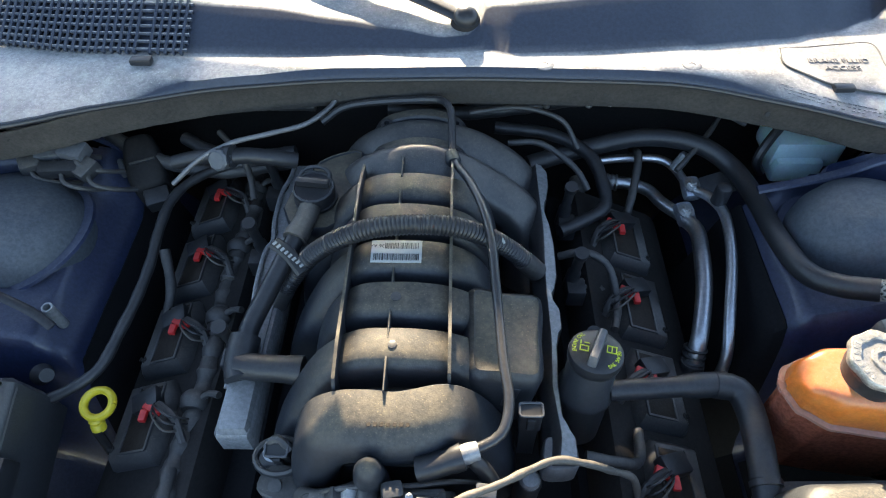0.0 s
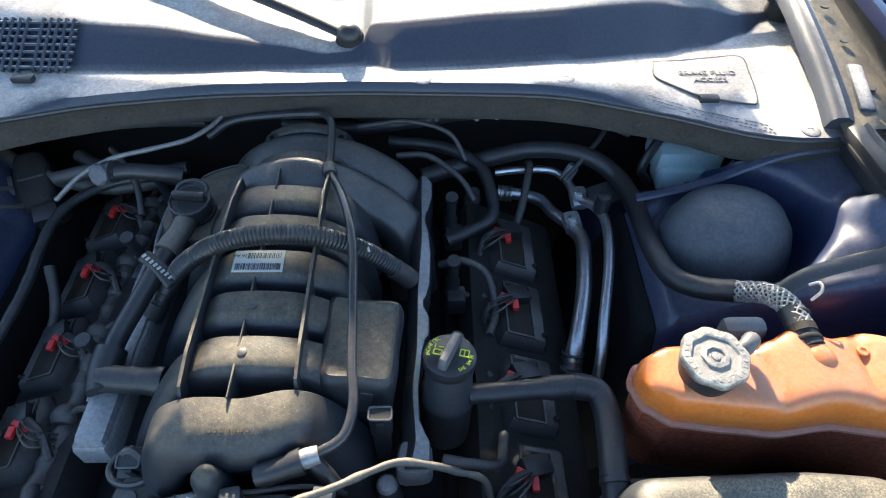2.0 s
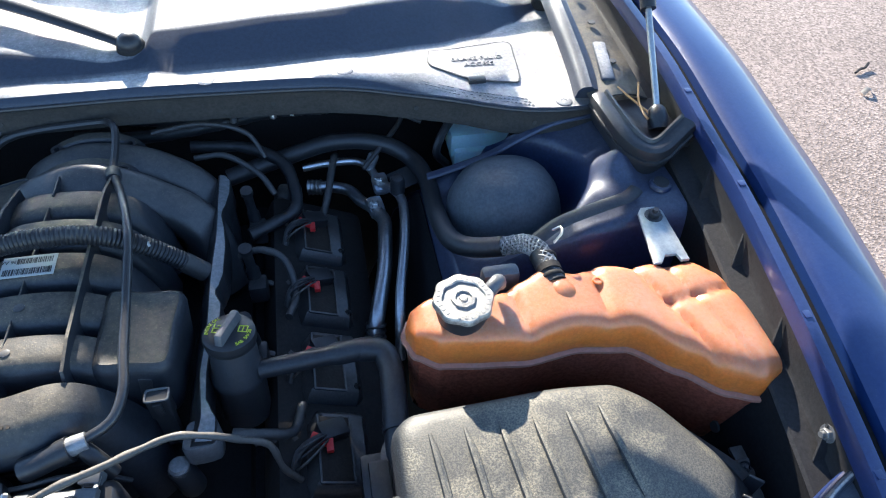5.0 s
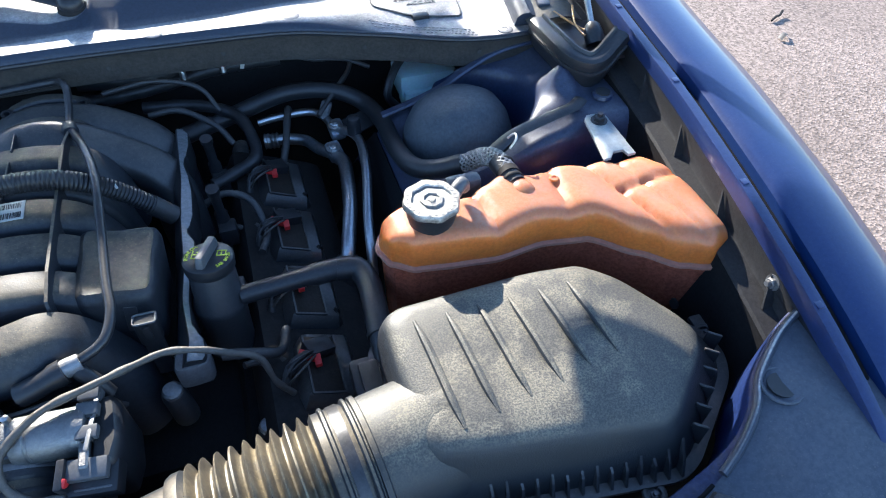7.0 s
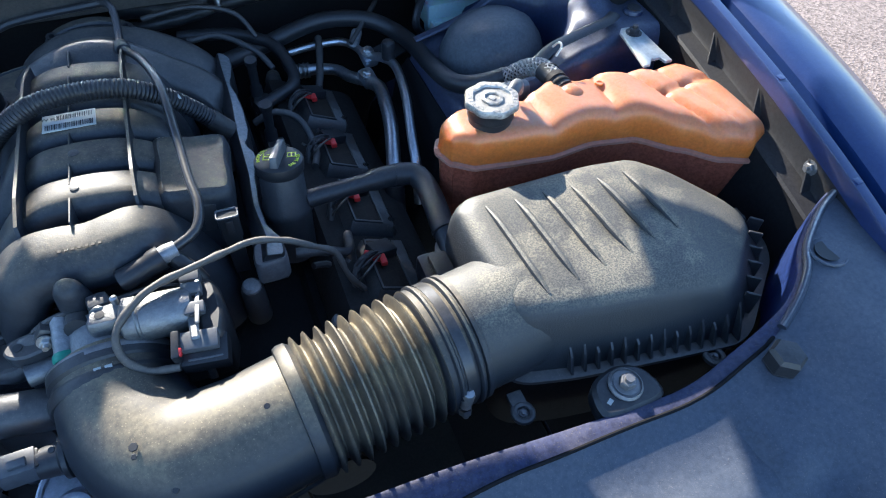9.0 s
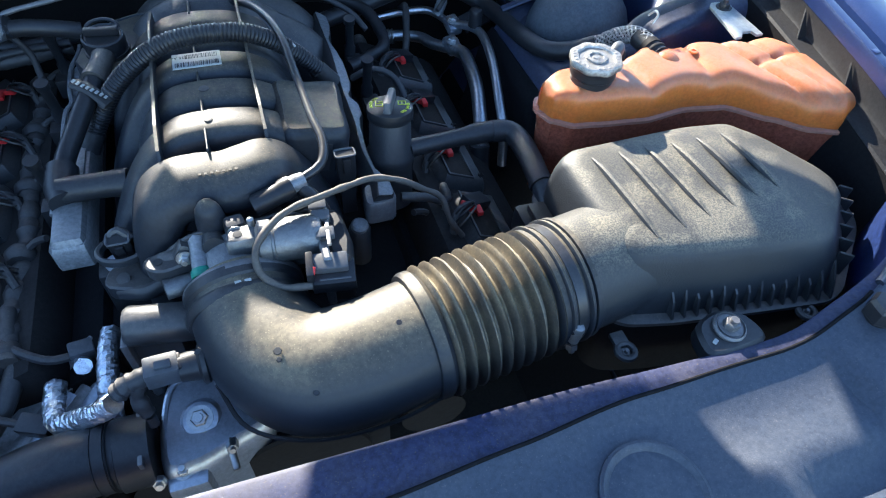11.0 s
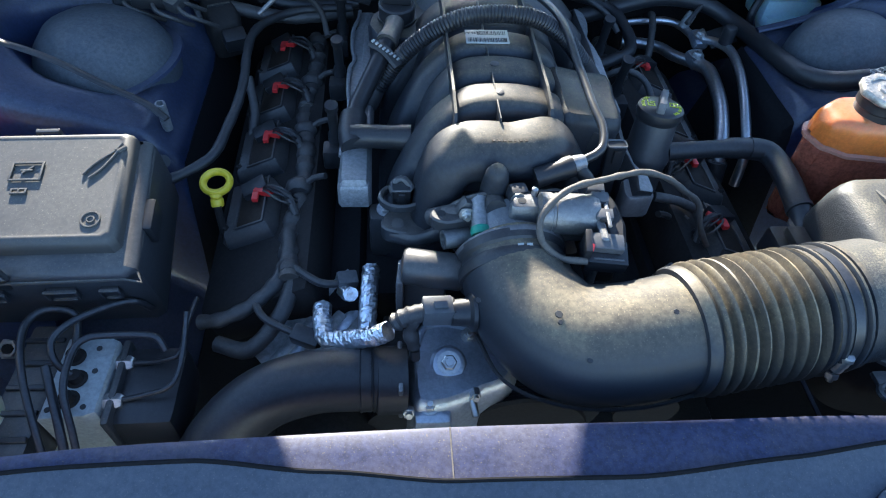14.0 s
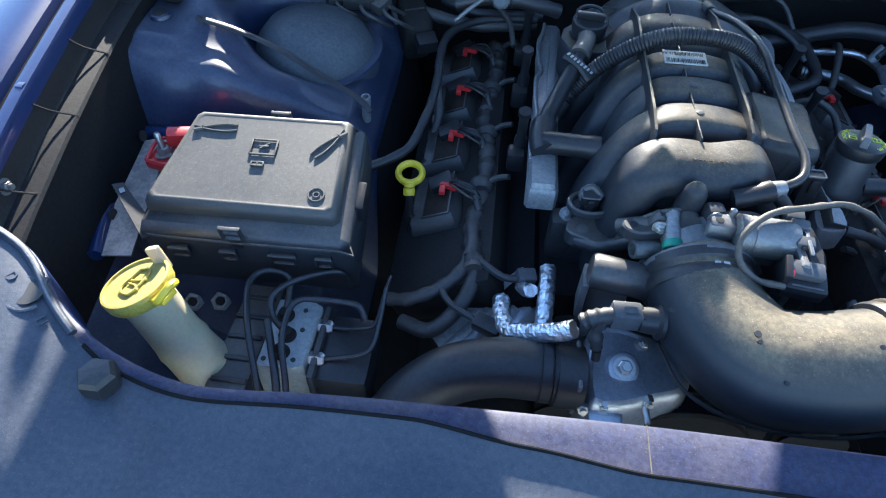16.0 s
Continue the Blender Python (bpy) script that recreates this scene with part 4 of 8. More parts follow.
part("stop", bm, RUBBER, bumper, smooth=False)
copy_thing(bumper, pose(0.562, -0.091, 0.80, 0, 0, 25))

# ---- hood, windshield frame: outside the view, shaped to block and pass the sun ----
hood = thing("hood", (0, 1.0, 1.40), "open dark blue hood propped above the engine bay", "hood", kind="structure")
# edge heights are notched to drop sun patches and stripes on the front
HOOD_EDGE = [(-0.80, 1.335), (-0.748, 1.335), (-0.738, 1.262), (-0.395, 1.262), (-0.375, 1.300), (-0.155, 1.300), (-0.135, 1.266), (0.12, 1.272), (0.1205, 1.318), (0.1245, 1.318), (0.125, 1.274), (0.1295, 1.274), (0.130, 1.318), (0.134, 1.318), (0.1345, 1.274), (0.1395, 1.274), (0.140, 1.318), (0.144, 1.318), (0.1445, 1.276), (0.170, 1.280), (0.175, 1.335), (0.195, 1.318), (0.215, 1.345), (0.30, 1.350), (0.33, 1.300), (0.36, 1.276), (0.40, 1.240), (0.47, 1.236), (0.52, 1.262), (0.80, 1.275)]
part("panel", sheet(lambda x, v: Vector((x, 1.0 - 0.50 * v, between(x, HOOD_EDGE) + 0.95 * v)), steps(-0.80, 0.10, 40) + steps(0.102, 0.24, 138) + steps(0.26, 0.80, 27), steps(0, 1, 8), 0.02), SKIN_HOOD, hood)
# unseen bar added below the hood's edge to shade the engine's passenger front
SHADE_BAR_TOP = [(-0.46, 1.250), (-0.172, 1.250), (-0.166, 1.228), (-0.160, 1.236), (-0.152, 1.240), (-0.144, 1.236), (-0.138, 1.229), (-0.120, 1.231), (-0.104, 1.226)]
SHADE_BAR_LOW = [(-0.46, 1.195), (-0.170, 1.195), (-0.162, 1.211), (-0.104, 1.214)]
rows = [[(x, 1.004, between(x, SHADE_BAR_LOW)), (x, 0.996, between(x, SHADE_BAR_LOW)), (x, 0.996, between(x, SHADE_BAR_TOP)), (x, 1.004, between(x, SHADE_BAR_TOP))] for x in steps(-0.46, -0.104, 120)]
part("shade_bar", ring_solid(rows), SKIN_HOOD, hood)
for x in (-0.455,):
    part("shade_bar_stay", sweep([(x, 1.0, 1.24), (x, 1.0, between(x, HOOD_EDGE) + 0.012)], 0.004, 8, 0.02), SKIN_HOOD, hood)
cabin = thing("windshield_frame", (0, 1.7, 1.0), "dark blue windshield frame and front roof strip of the car", "windshield frame", kind="structure")
# only a strip of roof, its extent chosen for the shadow it casts
part("roof", sheet(lambda x, v: Vector((x, 1.662 + 0.238 * v, 1.458 + 0.006 * v - 0.22 * max(0.0, abs(x) - 0.25) ** 2)), steps(-0.73, 0.41, 26), steps(0, 1, 6), 0.02), SKIN_HOOD, cabin, "unseen dark blue roof strip, sized to shade the manifold and passenger bank")
for side in (1, -1):
    part("pillar", sweep([(side * 0.80, 1.0, 0.98), (side * 0.70, 1.35, 1.22), (side * 0.54, 1.60, 1.39), (side * 0.41, 1.70, 1.445)], 0.022, 10, 0.06), PAINT, cabin)
glass = part("glass", sheet(lambda x, v: Vector((x * (1 - 0.36 * v), 1.0 + 0.67 * v, 0.972 + 0.478 * v)), steps(-0.78, 0.78, 12), steps(0, 1, 8), 0.004), GLASS, cabin)
glass.visible_shadow = False



# ---- engine ----
engine = thing("engine_block", (0, 0.40, 0.40), "dark engine block and heads under the intake", "engine")
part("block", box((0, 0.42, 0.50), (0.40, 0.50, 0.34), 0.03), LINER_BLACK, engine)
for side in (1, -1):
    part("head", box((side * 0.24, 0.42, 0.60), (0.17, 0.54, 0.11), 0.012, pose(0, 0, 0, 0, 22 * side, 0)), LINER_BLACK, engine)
    part("valve_cover", box((side * (0.295 if side < 0 else 0.270), 0.425 - 0.05 * (side > 0), 0.658 + 0.016 * (side > 0)), (0.150, 0.56, 0.065), 0.018, pose(0, 0, 0, 0, 24 * side, 0)), DARK, engine, "black plastic valve cover, dusty on top")
part("front_casting", box((-0.02, 0.11, 0.545), (0.28, 0.07, 0.26), 0.02), DARK, engine, "dark oily timing cover")
for x, y, r in ((0.03, 0.045, 0.075), (-0.13, 0.035, 0.045), (0.16, 0.04, 0.04)):
    part("pulley", lathe([(r * 0.4, 0), (r, 0), (r * 0.94, 0.006), (r, 0.012), (r * 0.94, 0.018), (r, 0.024), (r * 0.4, 0.024)], (x, y + 0.02, 0.60), (0, -1, 0), 28), DARK, engine)


def coil(side):
    """One ignition coil pad with its dark recess, connector and red lock."""
    base = Vector((-0.318, 0.30, 0.69)) if side < 0 else Vector((0.276, 0.227, 0.708))
    th = thing("ignition_coil", base, "black ignition coil with a red locking tab on the valve cover", "ignition coil", "ignition coils")
    turn = pose(0, 0, 0, 0, 24 * side, 0)
    line = [(-0.030, -0.056), (0.034, -0.056), (0.043, -0.046), (0.043, 0.040), (0.034, 0.050), (-0.018, 0.050), (-0.031, 0.030), (-0.034, -0.040)]
    b = loft([(x * side, y) for x, y in line], [(0.0, -0.020), (0.0, 0.000), (0.010, 0.013), (0.0112, 0.0138)])
    bmesh.ops.transform(b, matrix=Matrix.Translation(base) @ turn, verts=b.verts)
    part("body", b, PLASTIC, th)
    b = box((side * -0.004, -0.004, 0.0142), (0.036, 0.078, 0.0016), 0.0006)
    bmesh.ops.transform(b, matrix=Matrix.Translation(base) @ turn, verts=b.verts)
    part("recess", b, RECESS, th, "brown-black sunken pad")
    b = box((side * 0.0155, -0.004, 0.0150), (0.003, 0.082, 0.003), 0.0008)
    box((side * -0.0235, -0.004, 0.0150), (0.003, 0.082, 0.003), 0.0008, None, b)
    box((side * -0.004, -0.0445, 0.0150), (0.040, 0.003, 0.003), 0.0008, None, b)
    bmesh.ops.transform(b, matrix=Matrix.Translation(base) @ turn, verts=b.verts)
    part("rib", b, PLASTIC, th)
    b = hexbolt((side * 0.030, -0.036, 0.008), (side * 0.4, 0, 1), 0.0055, 0.006)
    bmesh.ops.transform(b, matrix=Matrix.Translation(base) @ turn, verts=b.verts)
    part("bolt", b, DARK, th)
    p = base + Vector((-side * 0.012, 0.003, 0.026))
    part("connector", box(p + Vector((side * 0.012, 0.012, -0.006)), (0.034, 0.024, 0.016), 0.003, pose(0, 0, 0, 0, 20 * side, 20)), PLASTIC_CLEAN, th)
    b = box(p + Vector((0, 0, 0.001)), (0.025, 0.010, 0.007), 0.0015, pose(0, 0, 0, 0, 10 * side, -25))
    box(p + Vector((0.009 * side, -0.009, 0.0)), (0.008, 0.014, 0.007), 0.0015, None, b)
    part("lock_tab", b, RED, th, "bright red locking tab")
    return th


first = coil(-1)
for y in (0.416, 0.533, 0.648):
    copy_thing(first, pose(-0.318, y, 0.69))
first = coil(1)
for y in (0.343, 0.459, 0.575):
    copy_thing(first, pose(0.276, y, 0.708))

# wiring looms along both banks
for side in (1, -1):
    loom = thing("wiring_loom", (side * 0.262, 0.43, 0.70), "dusty taped wiring loom along the valve cover", "wiring loom", "wiring looms")
    line = [(side * ((0.262 if side < 0 else 0.226) + 0.006 * math.sin(k * 1.9)), 0.17 + k * 0.075, 0.705 + 0.006 * math.cos(k * 2.3)) for k in range(8)]
    part("trunk", sweep(line, 0.0125, 10, 0.006, lambda s, n: 1 + 0.13 * math.sin(s * 210) + 0.08 * math.sin(s * 611)), TAPE, loom)
    for k in range(9):
        p = Vector(line[min(7, k * 7 // 8)]).lerp(Vector(line[min(7, k * 7 // 8 + 1)]), (k * 7 / 8) % 1)
        part("tape_wrap", lathe([(0.0112, -0.006), (0.0118, 0.0), (0.0112, 0.006)], p, (0.1 * side, 1, 0), 12), DUSTY_TAPE, loom)
    for y in (0.30, 0.416, 0.533, 0.648):
        y, q, dz = (y, 0.262, 0.0) if side < 0 else (y - 0.073, 0.228, 0.016)
        part("branch", sweep([(side * q, y - 0.035, 0.712), (side * (q + 0.012), y - 0.012, 0.726 + dz), (side * (q + 0.034), y + 0.004, 0.722 + dz), (side * (q + 0.044), y + 0.012, 0.708 + dz)], 0.0050, 8, 0.008), TAPE, loom)
        part("branch", sweep([(side * q, y + 0.012, 0.712), (side * (q - 0.020), y + 0.018, 0.726), (side * (q - 0.036), y + 0.012, 0.735)], 0.0042, 8, 0.008), TAPE, loom)
        for w in range(3):
            part("wire", sweep([(side * q, y - 0.020 + 0.006 * w, 0.714), (side * (q + 0.016), y - 0.030 + 0.008 * w, 0.732 + dz + 0.003 * w), (side * (q + 0.036), y - 0.012 + 0.006 * w, 0.730 + dz), (side * (q + 0.046), y + 0.006 + 0.002 * w, 0.716 + dz)], 0.0014, 6, 0.006), (DUSTY_TAPE, PLASTIC_CLEAN, TAPE)[w], loom)
        part("knot", sweep([(side * q, y + 0.004, 0.709), (side * q, y + 0.026, 0.709)], 0.0165, 10, 0.006, lambda s, n: 0.85 + 0.3 * math.sin(math.pi * s / n)), TAPE, loom)
    part("tail", sweep([(side * 0.255, 0.18, 0.705), (side * 0.270, 0.13, 0.69), (side * 0.305, 0.10, 0.665), (side * 0.345, 0.115, 0.655)], 0.010, 10, 0.012), TAPE, loom)

# ---- intake manifold ----
manifold = thing("intake_manifold", (0, 0.40, 0.70), "dusty black plastic intake manifold with arched runners", "intake manifold")
part("plenum", box((-0.012, 0.43, 0.765), (0.150, 0.44, 0.12), 0.03), PLASTIC, manifold)
# flat-topped runners with a steep front shoulder; every second one reaches further down
SECTION = [(0.0235, 0.000), (0.0215, 0.0030), (0.012, 0.0042), (-0.002, 0.0044), (-0.011, 0.0036), (-0.0165, 0.0005), (-0.0200, -0.006), (-0.0225, -0.016), (-0.0225, -0.036), (-0.016, -0.044), (0.016, -0.044), (0.0245, -0.036), (0.0250, -0.012)]
for k, (y, top) in enumerate(((0.300, 0.8665), (0.355, 0.8675), (0.410, 0.8690), (0.465, 0.8680), (0.519, 0.8640))):
    line = [(0.096, y - 0.006, 0.745), (0.086, y - 0.004, 0.800), (0.066, y - 0.001, 0.840), (0.040, y, top - 0.009), (0.010, y, top - 0.0015), (-0.022, y, top), (-0.055, y, top - 0.005)]
    if k % 2 == 0:
        line += [(-0.088, y - 0.006, 0.840), (-0.116, y - 0.022, 0.808), (-0.140, y - 0.038, 0.765), (-0.152, y - 0.046, 0.720), (-0.156, y - 0.050, 0.66)]
    else:
        line += [(-0.080, y - 0.002, 0.842), (-0.098, y - 0.006, 0.812), (-0.108, y - 0.010, 0.775), (-0.110, y - 0.012, 0.72)]
    part("runner", ribbon(line[::-1], SECTION, 0.006), PLASTIC_DUSTY, manifold)
for y, r, z in ((0.575, 0.029, 0.836), (0.640, 0.027, 0.824)):
    line = [(0.140, y - 0.055, 0.68), (0.126, y - 0.022, 0.768), (0.075, y - 0.004, 0.806), (0.02, y, z), (-0.03, y, z), (-0.080, y, z - 0.03), (-0.10, y, z - 0.10)]
    part("runner", sweep(line, r, 20, 0.008, power=3.2), PLASTIC, manifold)
for y, z in ((0.606, 0.850), (0.668, 0.846)):
    line = [(-0.064, y, z - 0.030), (-0.052, y, z - 0.012), (-0.020, y, z), (0.012, y, z), (0.040, y, z - 0.012), (0.050, y, z - 0.030)]
    part("rear_band", sweep(line, 0.010, 12, 0.008, flat=1.0, power=3.5), PLASTIC_DUSTY, manifold, "raised arched band across the rear runners")
    for x in (-0.052, 0.042):
        part("boss", lathe([(0.0075, -0.02), (0.0075, 0.012), (0.004, 0.012), (0.0035, 0.006)], (x, y - 0.010, z - 0.010), (0, -0.2, 1), 14), PLASTIC_CLEAN, manifold)
# the front lobe over the throttle flange: a crisp rear edge, a flat top and a rounded front that rolls under
LOBE = [(0.0245, 0.0), (0.0225, 0.0030), (0.012, 0.0036), (-0.006, 0.0030), (-0.015, 0.0005), (-0.0225, -0.0045), (-0.0285, -0.012), (-0.0325, -0.021), (-0.0335, -0.030), (-0.030, -0.039), (-0.022, -0.045), (0.014, -0.046), (0.0245, -0.038)]
line = [(-0.122, 0.216, 0.68), (-0.119, 0.220, 0.735), (-0.1145, 0.225, 0.785), (-0.104, 0.230, 0.824), (-0.088, 0.2335, 0.848), (-0.064, 0.2350, 0.8605), (-0.036, 0.2345, 0.8630), (-0.014, 0.2335, 0.8615), (0.008, 0.236, 0.8640), (0.028, 0.240, 0.8640), (0.046, 0.243, 0.8560), (0.064, 0.245, 0.836), (0.082, 0.245, 0.805), (0.098, 0.243, 0.765), (0.108, 0.240, 0.70)]
part("front_lobe", ribbon(line, LOBE, 0.005), PLASTIC_DUSTY, manifold)
part("seam", sweep([(-0.097, 0.190, 0.765), (-0.086, 0.184, 0.800), (-0.064, 0.181, 0.822), (-0.040, 0.182, 0.8285), (0.004, 0.184, 0.8265), (0.034, 0.188, 0.826), (0.060, 0.194, 0.808), (0.080, 0.200, 0.775)], 0.0028, 8, 0.008), PLASTIC, manifold, "moulded seam along the lobe's front")
part("skirt", box((-0.012, 0.222, 0.755), (0.170, 0.030, 0.10), 0.014), PLASTIC_CLEAN, manifold)
part("foot_flange", sweep([(-0.142, 0.198, 0.748), (-0.118, 0.186, 0.752), (-0.098, 0.184, 0.760), (-0.076, 0.178, 0.778)], 0.0075, 10, 0.006, flat=1.3), PLASTIC, manifold, "moulded flange at the lobe's foot")
# tall longitudinal fins and small centre fins
for x, z1, y0, y1 in ((-0.071, 0.874, 0.252, 0.560), (0.037, 0.876, 0.258, 0.572)):
    top = [(y0, 0.845), (y0 + 0.015, z1 - 0.006), (y0 + 0.05, z1), (y1 - 0.05, z1), (y1, z1 - 0.012), (y1, 0.80), (y0, 0.80)]
    b = bmesh.new()
    n = len(top)
    va = [b.verts.new((x - 0.0016, y, z)) for y, z in top]
    vb = [b.verts.new((x + 0.0016, y, z)) for y, z in top]
    b.faces.new(va), b.faces.new(vb[::-1])
    for k in range(n):
        b.faces.new((va[k], vb[k], vb[(k + 1) % n], va[(k + 1) % n]))
    part("fin", b, PLASTIC_DUSTY, manifold, smooth=False)
for y in (0.264, 0.319, 0.374, 0.429, 0.485, 0.542):
    b = box((-0.023, y + 0.008, 0.856), (0.0022, 0.036, 0.030), 0.0006, segs=1)
    part("fin", b, PLASTIC_DUSTY, manifold)
part("mould_mark", lathe([(0.0045, 0), (0.0045, 0.0012), (0.003, 0.0016)], (-0.018, 0.302, 0.8708), (0, 0, 1), 10), PLASTIC, manifold)
part("mould_mark", lathe([(0.0055, 0), (0.0055, 0.0012), (0.003, 0.0016)], (-0.018, 0.357, 0.8718), (0, 0, 1), 10), PLASTIC, manifold)
for k in range(7):
    part("cast_text", box((-0.034 + k * 0.0058, 0.2245, 0.8652), (0.0034, 0.0040, 0.0005), 0.0002, segs=1), RECESS, manifold)
# small tabs with eyelets at the front corners
part("bracket", loft(round_outline([(-0.150, 0.196), (-0.112, 0.186), (-0.100, 0.200), (-0.112, 0.222), (-0.142, 0.226), (-0.154, 0.212)], 0.006), [(0, 0.74), (0, 0.758), (0.002, 0.760)]), PLASTIC, manifold)
part("bracket", sweep([(-0.130, 0.222, 0.775), (-0.142, 0.232, 0.790), (-0.130, 0.236, 0.800), (-0.118, 0.228, 0.792)], 0.0045, 8, 0.006), PLASTIC, manifold)
part("bracket_eye", lathe([(0.0045, 0), (0.007, 0), (0.007, 0.010), (0.0045, 0.010)], (-0.136, 0.206, 0.752), (0, -0.3, 1), 14), PLASTIC, manifold)
part("boss", lathe([(0.017, -0.04), (0.0150, -0.006), (0.0125, 0.012), (0.0085, 0.020), (0.003, 0.023)], (-0.033, 0.190, 0.838), (0, -0.12, 1), 18), PLASTIC_DUSTY, manifold)
part("boss", lathe([(0.011, -0.01), (0.011, 0.014)], (-0.034, 0.176, 0.822), (0, -1, 0.2), 16), PLASTIC, manifold)
part("ear", sweep([(-0.10, 0.185, 0.79), (-0.085, 0.178, 0.802), (-0.062, 0.18, 0.806), (-0.045, 0.185, 0.81)], 0.010, 10, 0.008), PLASTIC, manifold)

# bar-coded label on the middle runner
label = thing("barcode_label", (-0.021, 0.413, 0.872), "white bar-coded sticker on the intake runner", "label")
tl = Matrix.Translation((-0.021, 0.4135, 0.8742)) @ Matrix.Rotation(radians(2), 4, "X")
b = box((0, 0, 0), (0.054, 0.029, 0.0008), 0.0002)
bmesh.ops.transform(b, matrix=tl, verts=b.verts)
part("sticker", b, WHITE, label)
for row, (v, h) in enumerate(((0.0072, 0.0075), (-0.0075, 0.0085))):
    b = bmesh.new()
    x = -0.012 if row == 0 else -0.024
    while x < 0.024:
        w = random.choice((0.0004, 0.0007, 0.0011))
        box((x, v, 0.0006), (w, h, 0.0004), 0, None, b)
        x += w + random.choice((0.0005, 0.0008, 0.0012))
    bmesh.ops.transform(b, matrix=tl, verts=b.verts)
    part("barcode", b, INK, label, smooth=False)
letters("936 AA", 0.0062, tl @ Matrix.Translation((-0.0195, 0.0072, 0.0005)) @ Matrix.Rotation(math.pi, 4, "Z") @ Matrix.Scale(1, 4), "print", INK, label, 0.0002)

# rounded chamber beside the runners
chamber = thing("resonator_box", (0.088, 0.33, 0.78), "dusty black plastic resonator box beside the runners", "resonator")
ROLL = Matrix.Translation((0.088, 0.333, 0.819)) @ Matrix.Rotation(radians(9), 4, "Y") @ Matrix.Rotation(radians(-2), 4, "Z")
b = loft(round_outline([(-0.036, -0.052), (0, -0.055), (0.037, -0.050), (0.041, 0), (0.040, 0.048), (0, 0.050), (-0.038, 0.048), (-0.040, 0)], 0.006),
         [(-0.002, -0.05), (0.0, 0.02), (0.003, 0.029), (0.008, 0.0325), (0.010, 0.031)])
bmesh.ops.transform(b, matrix=ROLL, verts=b.verts)
part("shell", b, PLASTIC_DUSTY, chamber)
b = box((0.012, -0.053, -0.004), (0.014, 0.008, 0.04), 0.003)
bmesh.ops.transform(b, matrix=ROLL, verts=b.verts)
part("rib", b, PLASTIC, chamber)

# fuel rails
rail = thing("fuel_rail", (-0.18, 0.43, 0.76), "grey dusty metal fuel rail with a broad front end", "fuel rail", "fuel rails")
line = [(-0.202, 0.246), (-0.170, 0.246), (-0.166, 0.252), (-0.167, 0.34), (-0.164, 0.44), (-0.160, 0.56), (-0.160, 0.640), (-0.166, 0.650), (-0.184, 0.650), (-0.190, 0.640), (-0.191, 0.605), (-0.197, 0.590), (-0.197, 0.535), (-0.191, 0.522),
        (-0.192, 0.505), (-0.199, 0.490), (-0.200, 0.430), (-0.195, 0.415), (-0.196, 0.395), (-0.203, 0.380), (-0.204, 0.31), (-0.206, 0.252)]
part("body", loft(line, [(0.0, 0.745), (0.0, 0.772), (0.003, 0.776), (0.006, 0.7765)]), RAIL_METAL, rail)
part("channel", box((-0.176, 0.47, 0.7775), (0.012, 0.32, 0.004), 0.002, pose(0, 0, 0, 0, 0, -1.6)), RAIL_METAL, rail, "worn flat top of the rail")
part("front_block", box((-0.186, 0.286, 0.772), (0.038, 0.082, 0.026), 0.009, taper=0.86), RAIL_METAL, rail)
part("ridge", sweep([(-0.203, 0.30, 0.778), (-0.202, 0.375, 0.779), (-0.196, 0.395, 0.779), (-0.199, 0.44, 0.779), (-0.198, 0.488, 0.779), (-0.192, 0.505, 0.779), (-0.196, 0.54, 0.779), (-0.196, 0.588, 0.779), (-0.189, 0.62, 0.779), (-0.187, 0.645, 0.779)], 0.0030, 8, 0.006), RAIL_METAL, rail, "worn scalloped edge")
rail2 = thing("fuel_rail", (0.155, 0.43, 0.77), "narrow dark fuel rail blade with a worn scalloped edge", "fuel rail", "fuel rails")
RAIL_RIGHT = [(0.218, 0.160), (0.222, 0.163), (0.243, 0.163), (0.256, 0.157), (0.268, 0.152), (0.300, 0.151), (0.345, 0.154), (0.363, 0.157), (0.371, 0.162), (0.394, 0.162), (0.412, 0.155), (0.418, 0.155), (0.426, 0.159), (0.444, 0.163), (0.490, 0.164), (0.518, 0.162), (0.550, 0.157), (0.560, 0.158), (0.572, 0.162), (0.596, 0.166), (0.620, 0.166), (0.632, 0.160)]
RAIL_RIDGE = [(0.218, 0.143), (0.245, 0.147), (0.300, 0.143), (0.356, 0.147), (0.427, 0.147), (0.518, 0.151), (0.596, 0.150), (0.632, 0.150)]
RAIL_LEFT = [(0.218, 0.130), (0.245, 0.131), (0.300, 0.132), (0.420, 0.135), (0.520, 0.138), (0.596, 0.137), (0.632, 0.142)]
body_rows, top_rows = [], []
for y in steps(0.218, 0.632, 150):
    l, m, r = between(y, RAIL_LEFT), between(y, RAIL_RIDGE), between(y, RAIL_RIGHT)
    body_rows.append([(l, y, 0.752), (l, y, 0.776), (l + 0.002, y, 0.779), (m - 0.001, y, 0.7955), (m + 0.001, y, 0.7965), (r - 0.001, y, 0.7935), (r, y, 0.792), (r, y, 0.752)])
    top_rows.append([(m + 0.0012, y, 0.7955), (m + 0.0016, y, 0.7974), (r - 0.0012, y, 0.7944), (r - 0.0010, y, 0.7925)])
part("body", ring_solid(body_rows), LINE_STEEL, rail2)
part("worn_top", ring_solid(top_rows), RAIL_METAL, rail2, "worn pale strip along the scalloped edge")
part("front_foot", loft(round_outline([(0.130, 0.216), (0.146, 0.213), (0.163, 0.217), (0.165, 0.232), (0.160, 0.246), (0.136, 0.248), (0.130, 0.236)], 0.004), [(0.0, 0.758), (0.0, 0.785), (0.002, 0.788)]), RAIL_DARK, rail2)
